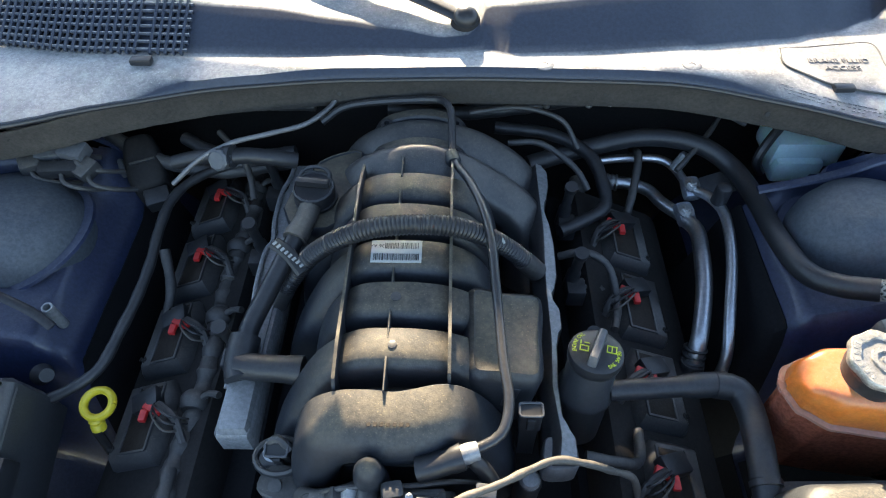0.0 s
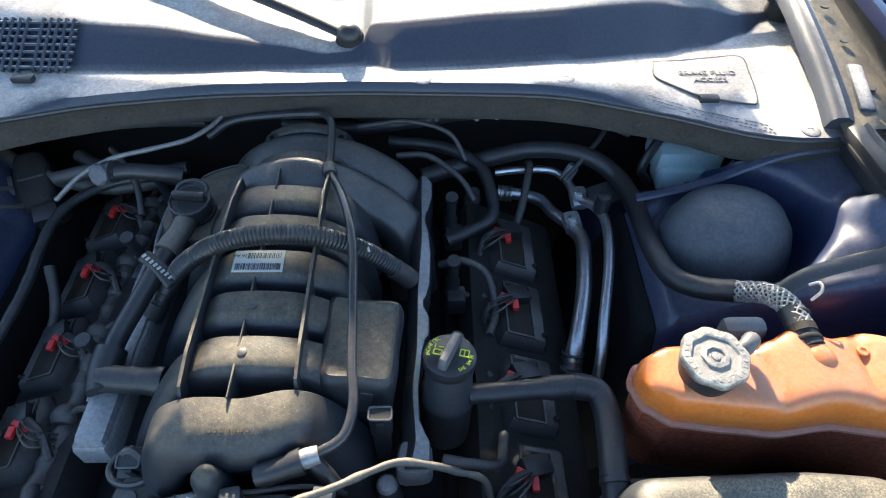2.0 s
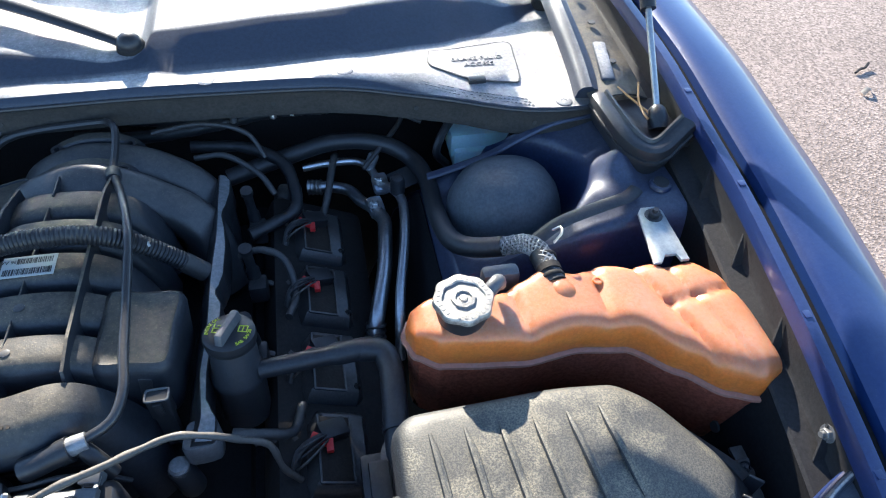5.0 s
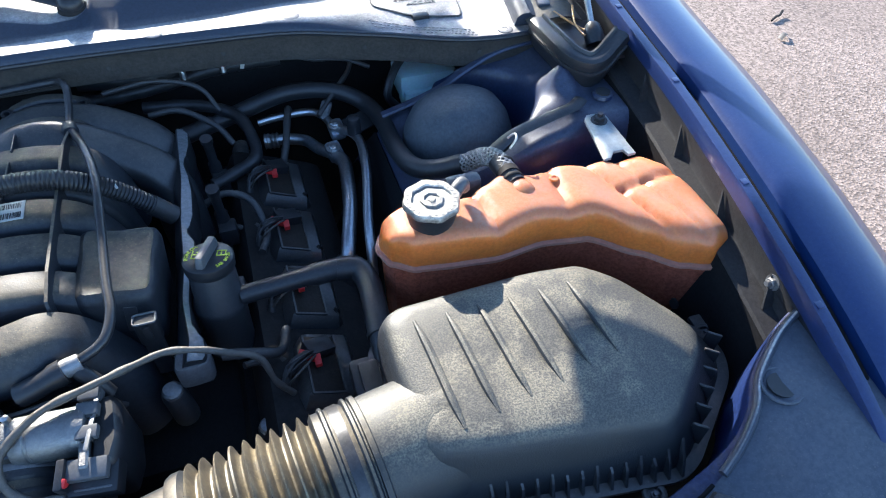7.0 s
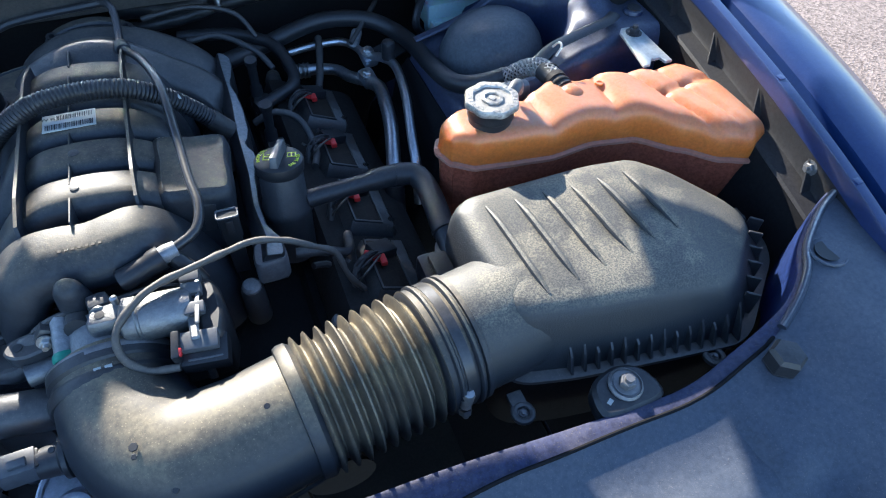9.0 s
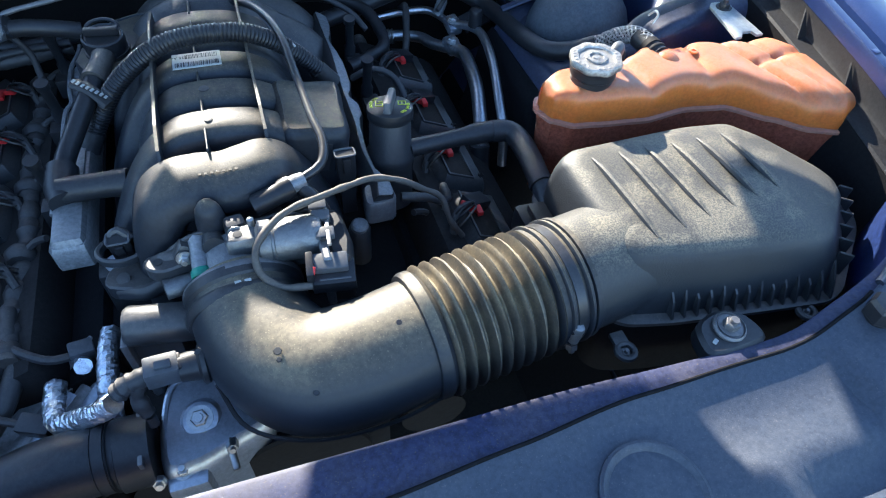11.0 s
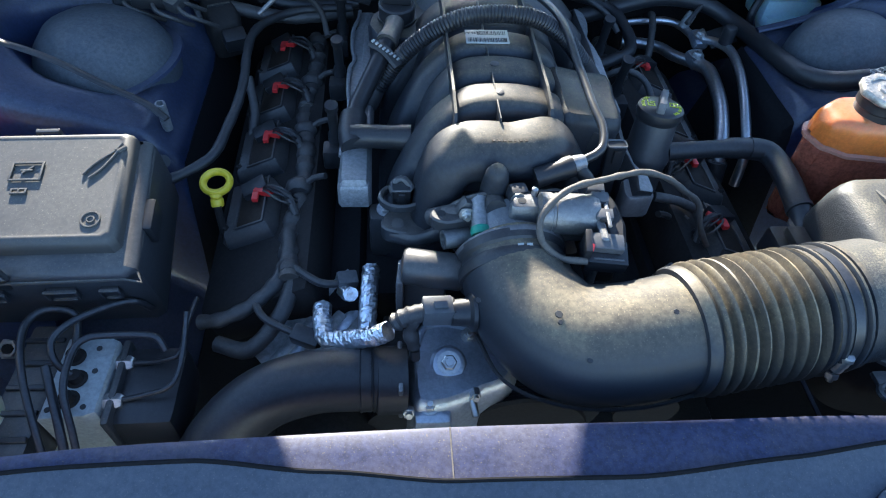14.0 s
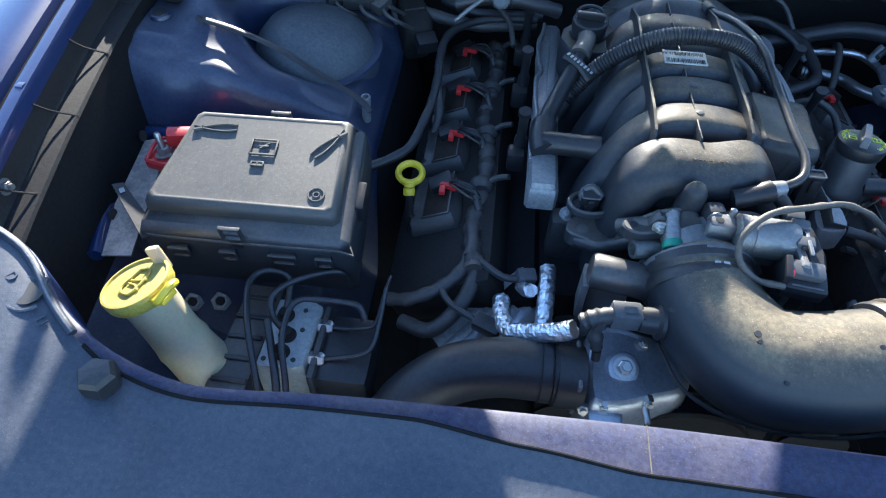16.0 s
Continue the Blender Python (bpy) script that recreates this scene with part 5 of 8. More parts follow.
for side, ys in ((-1, (0.362, 0.512, 0.630)), (1, (0.36, 0.47, 0.58))):
    inj = None
    for y in ys:
        x = side * (0.215 if side < 0 else 0.192)
        if inj is None:
            inj = thing("rail_fitting", (x, y, 0.78), "small black upright fitting beside the fuel rail", "fitting", "rail fittings")
            part("stem", lathe([(0.009, -0.06), (0.009, -0.02), (0.0065, -0.015), (0.0065, 0.022), (0.0085, 0.026), (0.0085, 0.034), (0.004, 0.034)], (x, y, 0.78), (0, -0.2, 1), 14), PLASTIC_CLEAN, inj)
            part("plug", box((x - side * -0.004, y - 0.006, 0.732), (0.024, 0.026, 0.03), 0.004), PLASTIC_CLEAN, inj)
        else:
            copy_thing(inj, pose(x, y, 0.78))

# crankcase breather: cap, canister, hose and tee
breather = thing("crankcase_breather", (-0.131, 0.535, 0.80), "black ribbed breather cap on a round plastic base", "breather")
PLATE = [(-0.140, 0.598), (-0.122, 0.612), (-0.092, 0.624), (-0.080, 0.618), (-0.080, 0.580), (-0.084, 0.530), (-0.092, 0.500), (-0.112, 0.484), (-0.138, 0.482), (-0.160, 0.494), (-0.171, 0.518), (-0.166, 0.546), (-0.150, 0.566)]
part("base", loft(PLATE, [(0.004, 0.745), (0.0, 0.806), (0.0, 0.826), (0.002, 0.829)]), PLASTIC_DUSTY, breather, "flat moulded base plate")
part("rib", sweep([(x, y, 0.829) for x, y in inset_outline(PLATE, 0.004)[:6]], 0.0022, 6, 0.006), PLASTIC_DUSTY, breather)
part("neck", lathe([(0.024, -0.012), (0.024, 0.0), (0.027, 0.004), (0.027, 0.008)], (-0.131, 0.532, 0.828), (0, -0.1, 1), 28), PLASTIC_CLEAN, breather)
part("cap", lathe([(0.0245, 0.006), (0.0255, 0.022), (0.025, 0.026), (0.023, 0.0275), (0.0215, 0.0255), (0.012, 0.0245)], (-0.131, 0.532, 0.828), (0, -0.1, 1), 30, None, 15, 0.015), PLASTIC_CLEAN, breather)
part("grip", box((-0.131, 0.531, 0.8585), (0.040, 0.008, 0.010), 0.002, pose(0, 0, 0, 6, 0, -6)), PLASTIC_CLEAN, breather, "flat grip bar across the cap")
part("loop", sweep([(-0.131 + 0.019 * math.cos(a), 0.545 + 0.012 * math.sin(a), 0.8555 + 0.005 * math.sin(a)) for a in steps(-0.3, 3.5, 10)], 0.0026, 8, 0.005), PLASTIC_CLEAN, breather)
hose = thing("breather_hose", (-0.16, 0.42, 0.80), "smooth black breather hose with a printed white band", "hose")
part("boot", sweep([(-0.134, 0.520, 0.838), (-0.136, 0.495, 0.838), (-0.146, 0.462, 0.834)], 0.0130, 14, 0.008, lambda s, n: 1.0 + 0.12 * (s > n * 0.72)), DUSTY_TAPE, hose, "faded rubber boot")
LINE = [(-0.144, 0.468, 0.834), (-0.155, 0.436, 0.827), (-0.172, 0.396, 0.812), (-0.184, 0.365, 0.802), (-0.188, 0.335, 0.796)]
part("tube", sweep(LINE, 0.0112, 14, 0.008), PLASTIC_CLEAN, hose)
band = sweep([(-0.166, 0.450, 0.842), (-0.148, 0.438, 0.838), (-0.130, 0.420, 0.826)], 0.0085, 8, 0.006, flat=0.5)
part("print_band", band, INK, hose)
for k in range(8):
    s = k / 7
    part("print_bar", box((-0.163 + 0.032 * s, 0.4452 - 0.022 * s, 0.8475 - 0.012 * s), (0.0028, 0.005, 0.0012), 0.0, pose(0, 0, 0, 0, 25, -38)), WHITE, hose)
part("tee", sweep([(-0.188, 0.352, 0.798), (-0.190, 0.325, 0.792), (-0.186, 0.305, 0.788)], 0.017, 14, 0.008), RUBBER, hose)
part("tee", sweep([(-0.190, 0.318, 0.795), (-0.150, 0.314, 0.797), (-0.118, 0.312, 0.797)], 0.0145, 14, 0.01, lambda s, n: 1 + 0.1 * (s > n * 0.8)), RUBBER, hose)

# corrugated loom over the manifold
corr = sweep([(-0.168, 0.418, 0.772), (-0.150, 0.430, 0.800), (-0.116, 0.435, 0.844), (-0.066, 0.432, 0.883), (-0.020, 0.434, 0.893), (0.035, 0.438, 0.888), (0.075, 0.443, 0.866), (0.106, 0.447, 0.836), (0.138, 0.450, 0.796)],
             0.0108, 14, 0.0011, lambda s, n: 1 + 0.075 * math.sin(s * 2 * math.pi / 0.0044))
conduit = thing("corrugated_conduit", (0.0, 0.434, 0.80), "black corrugated conduit arching over the manifold", "conduit")
part("tube", corr, PLASTIC_CLEAN, conduit)
part("end_cuff", sweep([(0.120, 0.448, 0.819), (0.140, 0.450, 0.793)], 0.0125, 14, 0.005), TAPE, conduit, "taped end cuff")
part("end_cuff", sweep([(-0.160, 0.425, 0.787), (-0.172, 0.414, 0.768)], 0.0125, 14, 0.005), TAPE, conduit, "taped end cuff")
part("tie_tail", box((0.094, 0.440, 0.862), (0.003, 0.007, 0.0015), 0.0005, pose(0, 0, 0, 20, 10, 30)), WHITE, conduit, "scrap of white tape")

# bent vacuum tube from rear to front
tube = thing("vacuum_tube", (0.08, 0.36, 0.86), "grey bent vacuum tube running along the manifold", "tube")
part("tube", sweep([(0.036, 0.575, 0.862), (0.045, 0.552, 0.866), (0.062, 0.505, 0.878), (0.078, 0.44, 0.882), (0.084, 0.36, 0.872), (0.088, 0.29, 0.864), (0.092, 0.250, 0.860), (0.084, 0.222, 0.854), (0.060, 0.209, 0.849), (0.046, 0.204, 0.847)], 0.0050, 12, 0.008), TUBE_PLASTIC, tube)
part("ferrule", lathe([(0.009, -0.008), (0.010, 0.006), (0.008, 0.010)], (0.037, 0.572, 0.862), (0.2, -1, 0.1), 14), RUBBER_TAN, tube)
part("collar", lathe([(0.0085, -0.012), (0.0095, 0.0), (0.0085, 0.010)], (0.054, 0.206, 0.848), (1, 0.3, 0.05), 14), RAIL_METAL, tube, "crimped pale metal collar")
part("end_fitting", sweep([(0.050, 0.204, 0.847), (0.022, 0.196, 0.842), (0.010, 0.194, 0.839)], 0.0112, 14, 0.004, lambda s, n: 1 + 0.10 * (s < n * 0.25)), PLASTIC_CLEAN, tube)
part("drop", sweep([(0.056, 0.206, 0.845), (0.070, 0.196, 0.832), (0.078, 0.190, 0.815)], 0.008, 10, 0.008), PLASTIC_CLEAN, tube)
bm = sweep([(0.036, 0.575, 0.862), (0.036, 0.62, 0.872), (0.03, 0.655, 0.88), (0.0, 0.675, 0.872), (-0.10, 0.675, 0.862), (-0.14, 0.66, 0.845)], 0.005, 8, 0.012)
solid("vacuum_line", bm, PLASTIC_CLEAN, "thin black vacuum line crossing behind the manifold", "hose")

# upright open connector in front of the box
def open_connector(x, y, z, tilt, words):
    """An empty moulded socket with a rimmed mouth, a latch and a stalk."""
    plug = thing("open_connector", (x, y, z - 0.05), words, "connector", "open connectors")
    turn = Matrix.Translation((x, y, z)) @ Matrix.Rotation(radians(tilt), 4, "X")

    def piece(name, b, mat, note=""):
        bmesh.ops.transform(b, matrix=turn, verts=b.verts)
        part(name, b, mat, plug, note)

    line = soft_corners([(-0.011, -0.007), (0.011, -0.007), (0.011, 0.007), (-0.011, 0.007)], 0.003, 3)
    piece("shell", loft(line, [(0.003, -0.085), (0.002, -0.034), (0.0, -0.030), (0.0, -0.001)]), PLASTIC_CLEAN)
    piece("rim", sweep([(px, py, 0.0) for px, py in line] + [(line[0][0], line[0][1], 0.0)], 0.0013, 6, 0.003), GREY_PLASTIC, "worn pale rim")
    piece("mouth", loft(line, [(0.0016, -0.002), (0.0016, -0.0006)]), INK)
    piece("latch", box((0, -0.009, -0.012), (0.008, 0.004, 0.018), 0.001), PLASTIC_CLEAN)
    return plug


open_connector(0.115, 0.254, 0.836, -4, "empty black connector standing upright beside the rail")
stray = open_connector(-0.131, 0.227, 0.797, 10, "empty black connector standing in a ring bracket")
part("ring_bracket", sweep([(-0.131 + 0.024 * math.cos(a), 0.226 + 0.018 * math.sin(a), 0.780) for a in steps(0.4, 5.9, 18)], 0.0035, 8, 0.004, flat=1.6), PLASTIC, stray)

# ---- throttle body and intake tube ----
throttle = thing("throttle_unit", (0, 0.14, 0.76), "cast aluminium throttle body with an actuator motor", "throttle body")
AX = Vector((-0.05, 1.0, 0.22)).normalized()
part("bore", lathe([(0.047, 0.0), (0.050, 0.004), (0.050, 0.018), (0.045, 0.022), (0.045, 0.055)], Vector((-0.015, 0.128, 0.775)), AX, 36), ALU, throttle)
part("flange", box((-0.018, 0.186, 0.780), (0.105, 0.010, 0.085), 0.008, pose(0, 0, 0, 12, 0, 3)), PLASTIC, throttle)
part("motor", lathe([(0.016, 0), (0.0215, 0.003), (0.0215, 0.014), (0.0205, 0.015), (0.0205, 0.017), (0.0215, 0.018), (0.0215, 0.056), (0.019, 0.062), (0.012, 0.064)], (0.006, 0.153, 0.829), (1, -0.08, 0.0), 32), ALU, throttle, "dusty aluminium actuator motor housing")
part("motor_foot", box((0.036, 0.160, 0.806), (0.052, 0.030, 0.030), 0.006, pose(0, 0, 0, 0, 0, -4)), ALU, throttle)
part("motor_lug", loft(round_outline([(-0.022, 0.148), (-0.008, 0.146), (0.008, 0.148), (0.010, 0.160), (0.004, 0.170), (-0.012, 0.170), (-0.022, 0.160)], 0.003), [(0.0, 0.806), (0.001, 0.838), (0.003, 0.841)]), ALU, throttle, "cast lug with a bolt hole")
part("lug_hole", lathe([(0.0045, 0), (0.0045, 0.001)], (-0.010, 0.158, 0.8405), (0, 0, 1), 16), INK, throttle)
part("nut", lathe([(0.0035, 0), (0.0035, 0.008), (0.002, 0.009)], (0.004, 0.168, 0.840), (0, 0, 1), 8), STEEL, throttle)
part("gear_cover", loft(soft_corners([(0.068, 0.108), (0.090, 0.106), (0.096, 0.130), (0.093, 0.168), (0.086, 0.178), (0.068, 0.176)], 0.006, 4), [(0.003, 0.766), (0.0, 0.770), (0.0, 0.824), (0.002, 0.832), (0.006, 0.836)]), PLASTIC_CLEAN, throttle, "smooth black gear cover")
part("cover_edge", loft(soft_corners([(0.062, 0.106), (0.0705, 0.105), (0.0705, 0.180), (0.062, 0.180)], 0.003, 3), [(0.0, 0.768), (0.0, 0.838), (0.002, 0.840)]), ALU, throttle)
for y, z, h in ((0.176, 0.838, 0.016), (0.158, 0.843, 0.010), (0.136, 0.842, 0.008)):
    part("cover_clip", box((0.070, y, z), (0.018, 0.012, h), 0.0015, pose(0, 0, 0, 8, 0, -6)), GREY_PLASTIC, throttle, "grey spring clip holding the cover")
    part("clip_slot", box((0.070, y - 0.007, z), (0.010, 0.003, h * 0.5), 0.0006, pose(0, 0, 0, 8, 0, -6)), INK, throttle)
part("clip_bar", box((0.074, 0.146, 0.844), (0.004, 0.060, 0.003), 0.001, pose(0, 0, 0, -4, 0, -6)), STEEL, throttle)
part("plug", box((0.068, 0.107, 0.832), (0.034, 0.018, 0.010), 0.002, pose(0, 0, 0, 12, 0, -8)), GREY_PLASTIC, throttle, "grey connector plug with ribs")
part("plug_skirt", box((0.070, 0.104, 0.816), (0.042, 0.028, 0.020), 0.003, pose(0, 0, 0, 12, 0, -8)), PLASTIC_CLEAN, throttle)
part("plug_collar", box((0.049, 0.107, 0.828), (0.007, 0.026, 0.026), 0.002, pose(0, 0, 0, 12, 0, -8)), PLASTIC_CLEAN, throttle)
for k in range(3):
    part("plug_rib", box((0.070, 0.093 + 0.004 * k, 0.8235 - 0.003 * k), (0.030, 0.002, 0.003), 0.0006, pose(0, 0, 0, 12, 0, -8), segs=1), GREY_PLASTIC, throttle)
part("lock_tab", box((0.050, 0.100, 0.831), (0.0045, 0.008, 0.016), 0.0015, pose(0, 0, 0, 20, 12, -16)), RED, throttle, "red locking tab")
part("port", lathe([(0.0085, 0), (0.0105, 0.001), (0.0105, 0.03), (0.007, 0.03), (0.007, 0.01)], (-0.060, 0.158, 0.788), (-1, -0.25, 0.1), 18), ALU, throttle)
part("stub", lathe([(0.0095, -0.016), (0.0095, 0.026), (0.0080, 0.027), (0.0080, 0.022)], (-0.050, 0.160, 0.812), (0, 0.95, 0.35), 18), RAIL_METAL, throttle, "pale dusty stub")
part("stub_seal", lathe([(0.0104, 0), (0.0112, 0.002), (0.0112, 0.007), (0.0100, 0.009)], (-0.050, 0.143, 0.806), (0, 0.95, 0.35), 18), GREEN, throttle, "green seal ring")
part("boss", lathe([(0.0125, -0.030), (0.0115, 0.0), (0.0095, 0.020), (0.0065, 0.028), (0.003, 0.031)], (-0.031, 0.192, 0.822), (0, -0.1, 1), 22), PLASTIC_DUSTY, throttle, "rounded dusty boss")
part("boss_hole", lathe([(0.0045, 0), (0.0045, 0.001)], (-0.029, 0.1802, 0.826), (0, -1, 0.2), 12), INK, throttle)
for a in (0.6, 1.5, 2.5, 3.8, 5.4):
    part("lug", box((-0.016 + 0.058 * math.cos(a), 0.176, 0.783 + 0.050 * math.sin(a)), (0.022, 0.016, 0.020), 0.005, pose(0, 0, 0, 12, -math.degrees(a), 0)), PLASTIC, throttle)
    part("flange_bolt", hexbolt((-0.016 + 0.060 * math.cos(a), 0.166, 0.783 + 0.052 * math.sin(a)), (0, -1, 0.2), 0.0055, 0.006), STEEL, throttle)
part("ear", loft(round_outline([(-0.102, 0.168), (-0.094, 0.182), (-0.062, 0.186), (-0.040, 0.180), (-0.044, 0.170), (-0.084, 0.158)], 0.006), [(0, 0.795), (0, 0.808), (0.002, 0.810)]), PLASTIC, throttle, "black manifold ear with a bolt hole")
part("ear_hole", lathe([(0.0045, 0), (0.0045, 0.001)], (-0.090, 0.171, 0.8098), (0, 0, 1), 12), INK, throttle)
part("idle_screw", hexbolt((-0.068, 0.132, 0.768), (-0.5, -1, 0.3), 0.007, 0.009), STEEL, throttle)

TUBE = [(-0.017, 0.142, 0.776), (-0.014, 0.112, 0.774), (-0.003, 0.072, 0.771), (0.028, 0.035, 0.770), (0.078, 0.028, 0.774), (0.148, 0.038, 0.779)]
intake = thing("intake_tube", (0.1, 0.03, 0.70), "dusty black rubber air intake tube with a bellows", "intake tube")
part("elbow", sweep(TUBE, 0.0590, 40, 0.006, lambda s, n: 0.93 + 0.07 * min(1, s / (n * 0.35))), RUBBER_TAN, intake, "smooth curved elbow, tan on top with dust and painted sunlight")
part("throttle_cuff", lathe([(0.052, 0), (0.0585, 0.002), (0.0600, 0.006), (0.0600, 0.012), (0.0580, 0.015), (0.0565, 0.017), (0.0565, 0.021), (0.0590, 0.024), (0.0590, 0.034), (0.055, 0.038), (0.05, 0.038)], Vector((-0.015, 0.108, 0.770)), AX, 40), RUBBER, intake)
part("cuff_clamp", lathe([(0.0590, 0), (0.0594, 0.001), (0.0594, 0.006), (0.0590, 0.007)], Vector((-0.0162, 0.137, 0.776)), AX, 40), RAIL_DARK, intake, "thin steel band clamp")
BEL = [(0.146, 0.0380, 0.7790), (0.200, 0.0455, 0.7808), (0.262, 0.0540, 0.7830)]
part("bellows", sweep(BEL, 0.0615, 40, 0.0016, lambda s, n: 1.0 + 0.095 * (2 * (0.5 + 0.5 * math.cos((s - 0.006) * 2 * math.pi / 0.0125)) ** 1.35 - 0.9)), BELLOWS, intake, "ribbed bellows, dusty on the crests")
d0 = Vector((0.162, 0.022, 0.004)).normalized()
part("band", lathe([(0.058, 0), (0.0630, 0.001), (0.0650, 0.005), (0.0650, 0.012), (0.0625, 0.015), (0.060, 0.018)], Vector((0.132, 0.0362, 0.7785)), d0, 44), RUBBER_TAN, intake)
part("collar", lathe([(0.060, 0), (0.0645, 0.003), (0.0645, 0.030), (0.062, 0.034)], Vector((0.258, 0.0535, 0.783)), d0, 44), RUBBER_TAN, intake)
part("clamp", lathe([(0.0655, 0), (0.0655, 0.010)], Vector((0.276, 0.0560, 0.7835)), d0, 44), LINE_STEEL, intake, "dull steel worm-drive hose clamp")
part("clamp_screw", sweep([(0.2815, -0.0085, 0.776), (0.2835, -0.0085, 0.798)], 0.006, 10, 0.004, lambda s, n: 1 + 0.12 * math.sin(s * 2500)), STEEL, intake)
part("clamp_head", hexbolt((0.281, -0.0085, 0.772), (0, -0.4, -1), 0.0065, 0.008, False), STEEL, intake)
part("stop_ring", lathe([(0.0655, 0), (0.0675, 0.0015), (0.0675, 0.004), (0.0655, 0.0055)], Vector((0.268, 0.0548, 0.7832)), d0, 44), RUBBER_TAN, intake)
part("stop_ring", lathe([(0.0655, 0), (0.0675, 0.0015), (0.0675, 0.004), (0.0655, 0.0055)], Vector((0.290, 0.0578, 0.7838)), d0, 44), RUBBER_TAN, intake)
for x in (-0.017, -0.008):
    part("paint_mark", box((x, 0.1085, 0.8305), (0.006, 0.003, 0.001), 0.0003, pose(0, 0, 0, 14, 0, 3)), WHITE, intake, "small white paint mark")
for x, y, z in ((-0.062, 0.060, 0.806), (0.030, -0.012, 0.811), (0.112, 0.022, 0.834)):
    part("mould_mark", lathe([(0.003, 0), (0.0026, 0.0008)], (x, y, z), (0, -0.3, 1), 8), RUBBER, intake)
part("seam", sweep([(-0.058, 0.06, 0.745), (-0.035, 0.008, 0.742), (0.02, -0.022, 0.744), (0.09, -0.029, 0.750), (0.148, -0.020, 0.757)], 0.0022, 6, 0.01), RUBBER, intake)
part("sensor_grommet", lathe([(0.018, 0.010), (0.021, 0.013), (0.021, 0.017), (0.017, 0.019), (0.020, 0.021), (0.020, 0.025), (0.015, 0.028), (0.013, 0.045)], Vector((-0.040, 0.072, 0.770)), (-1, -0.05, 0.05), 22), RUBBER, intake)
part("chip", lathe([(0.0040, 0), (0.0034, 0.0010)], Vector((0.006, 0.027, 0.8275)), (0, -0.2, 1), 7), INK, intake)
part("chip", lathe([(0.0028, 0), (0.002, 0.0014)], Vector((0.006, 0.019, 0.8265)), (0, -0.3, 1), 6), INK, intake)
sensor = thing("air_sensor", (-0.10, 0.07, 0.775), "grey air temperature sensor plugged into the tube", "sensor")
part("body", box((-0.099, 0.070, 0.776), (0.030, 0.022, 0.022), 0.002, pose(0, 0, 0, 0, 4, 4)), GREY_PLASTIC, sensor)
part("collar", box((-0.0835, 0.071, 0.776), (0.004, 0.018, 0.018), 0.002, pose(0, 0, 0, 0, 4, 4)), PLASTIC_CLEAN, sensor)
part("latch", box((-0.096, 0.068, 0.7885), (0.014, 0.008, 0.004), 0.001, pose(0, 0, 0, 0, 4, 4)), GREY_PLASTIC, sensor)
part("boot", sweep([(-0.112, 0.069, 0.775), (-0.130, 0.066, 0.772), (-0.142, 0.064, 0.764)], 0.0095, 10, 0.004, lambda s, n: 1 + 0.10 * math.sin(s * 900)), TAPE, sensor)
part("tail", sweep([(-0.122, 0.066, 0.772), (-0.126, 0.060, 0.757), (-0.122, 0.052, 0.738)], 0.0075, 10, 0.004, lambda s, n: 1 + 0.15 * math.sin(s * 320)), TAPE, sensor)
part("tail_end", lathe([(0.005, 0), (0.005, 0.012), (0.003, 0.013)], (-0.121, 0.050, 0.736), (0.05, -0.3, -1), 10), RUBBER, sensor)

# harness from the throttle to the driver's bank
lead = sweep([(0.048, 0.092, 0.822), (0.022, 0.098, 0.822), (0.004, 0.112, 0.832), (0.006, 0.132, 0.848), (0.036, 0.158, 0.857), (0.080, 0.178, 0.852), (0.110, 0.195, 0.843), (0.135, 0.206, 0.836), (0.165, 0.207, 0.825), (0.190, 0.208, 0.806),
              (0.215, 0.208, 0.785), (0.225, 0.195, 0.755), (0.24, 0.19, 0.73)], 0.0036, 10, 0.005, lambda s, n: 1 + 0.16 * math.sin(s * 190) * math.sin(s * 57))
solid("throttle_harness", lead, DUSTY_TAPE, "faded cloth-taped harness running from the throttle connector", "harness")

# ---- oil filler ----
filler = thing("oil_filler", (0.180, 0.29, 0.72), "black oil filler neck with a printed cap", "oil filler")
OA = Vector((0.03, 0.12, 1.0)).normalized()
c = Vector((0.183, 0.313, 0.838))
part("neck", lathe([(0.028, -0.13), (0.028, -0.070), (0.0300, -0.066), (0.0300, -0.056), (0.0265, -0.050), (0.0250, -0.012), (0.0225, -0.006)], c, OA, 32), PLASTIC, filler)
cap = part("cap", lathe([(0.0250, -0.010), (0.0270, -0.008), (0.0280, 0.0), (0.0272, 0.005), (0.024, 0.007), (0.006, 0.0076)], c, OA, 40), PLASTIC_CLEAN, filler, "round black cap with yellow-green print")
turn = OA.to_track_quat("Z", "Y").to_matrix().to_4x4()
mc = Matrix.Translation(c) @ turn @ Matrix.Rotation(math.pi, 4, "Z")
b = box((0, 0, 0.012), (0.0100, 0.046, 0.016), 0.003, pose(0, 0, 0, 0, 0, -10), taper=0.85)
bmesh.ops.transform(b, matrix=mc, verts=b.verts)
part("grip", b, GREY_PLASTIC, cap, "dusty grey grip bar")
for word, mid, spread in (("ENGINE OIL", 165, 62), ("SAE 5W-20", -22, 58)):
    n = len(word)
    for k, ch in enumerate(word):
        if ch == " ":
            continue
        a = radians(mid + spread * (0.5 - k / (n - 1)) * 1.0) if mid > 90 else radians(mid - spread * (0.5 - k / (n - 1)))
        up = -90 if mid > 90 else 90
        m = mc @ Matrix.Translation((0.0222 * math.cos(a), 0.0222 * math.sin(a), 0.0074)) @ Matrix.Rotation(a + radians(up), 4, "Z")
        letters(ch, 0.0056, m, "lettering", LIME, cap, 0.0003)
b = bmesh.new()
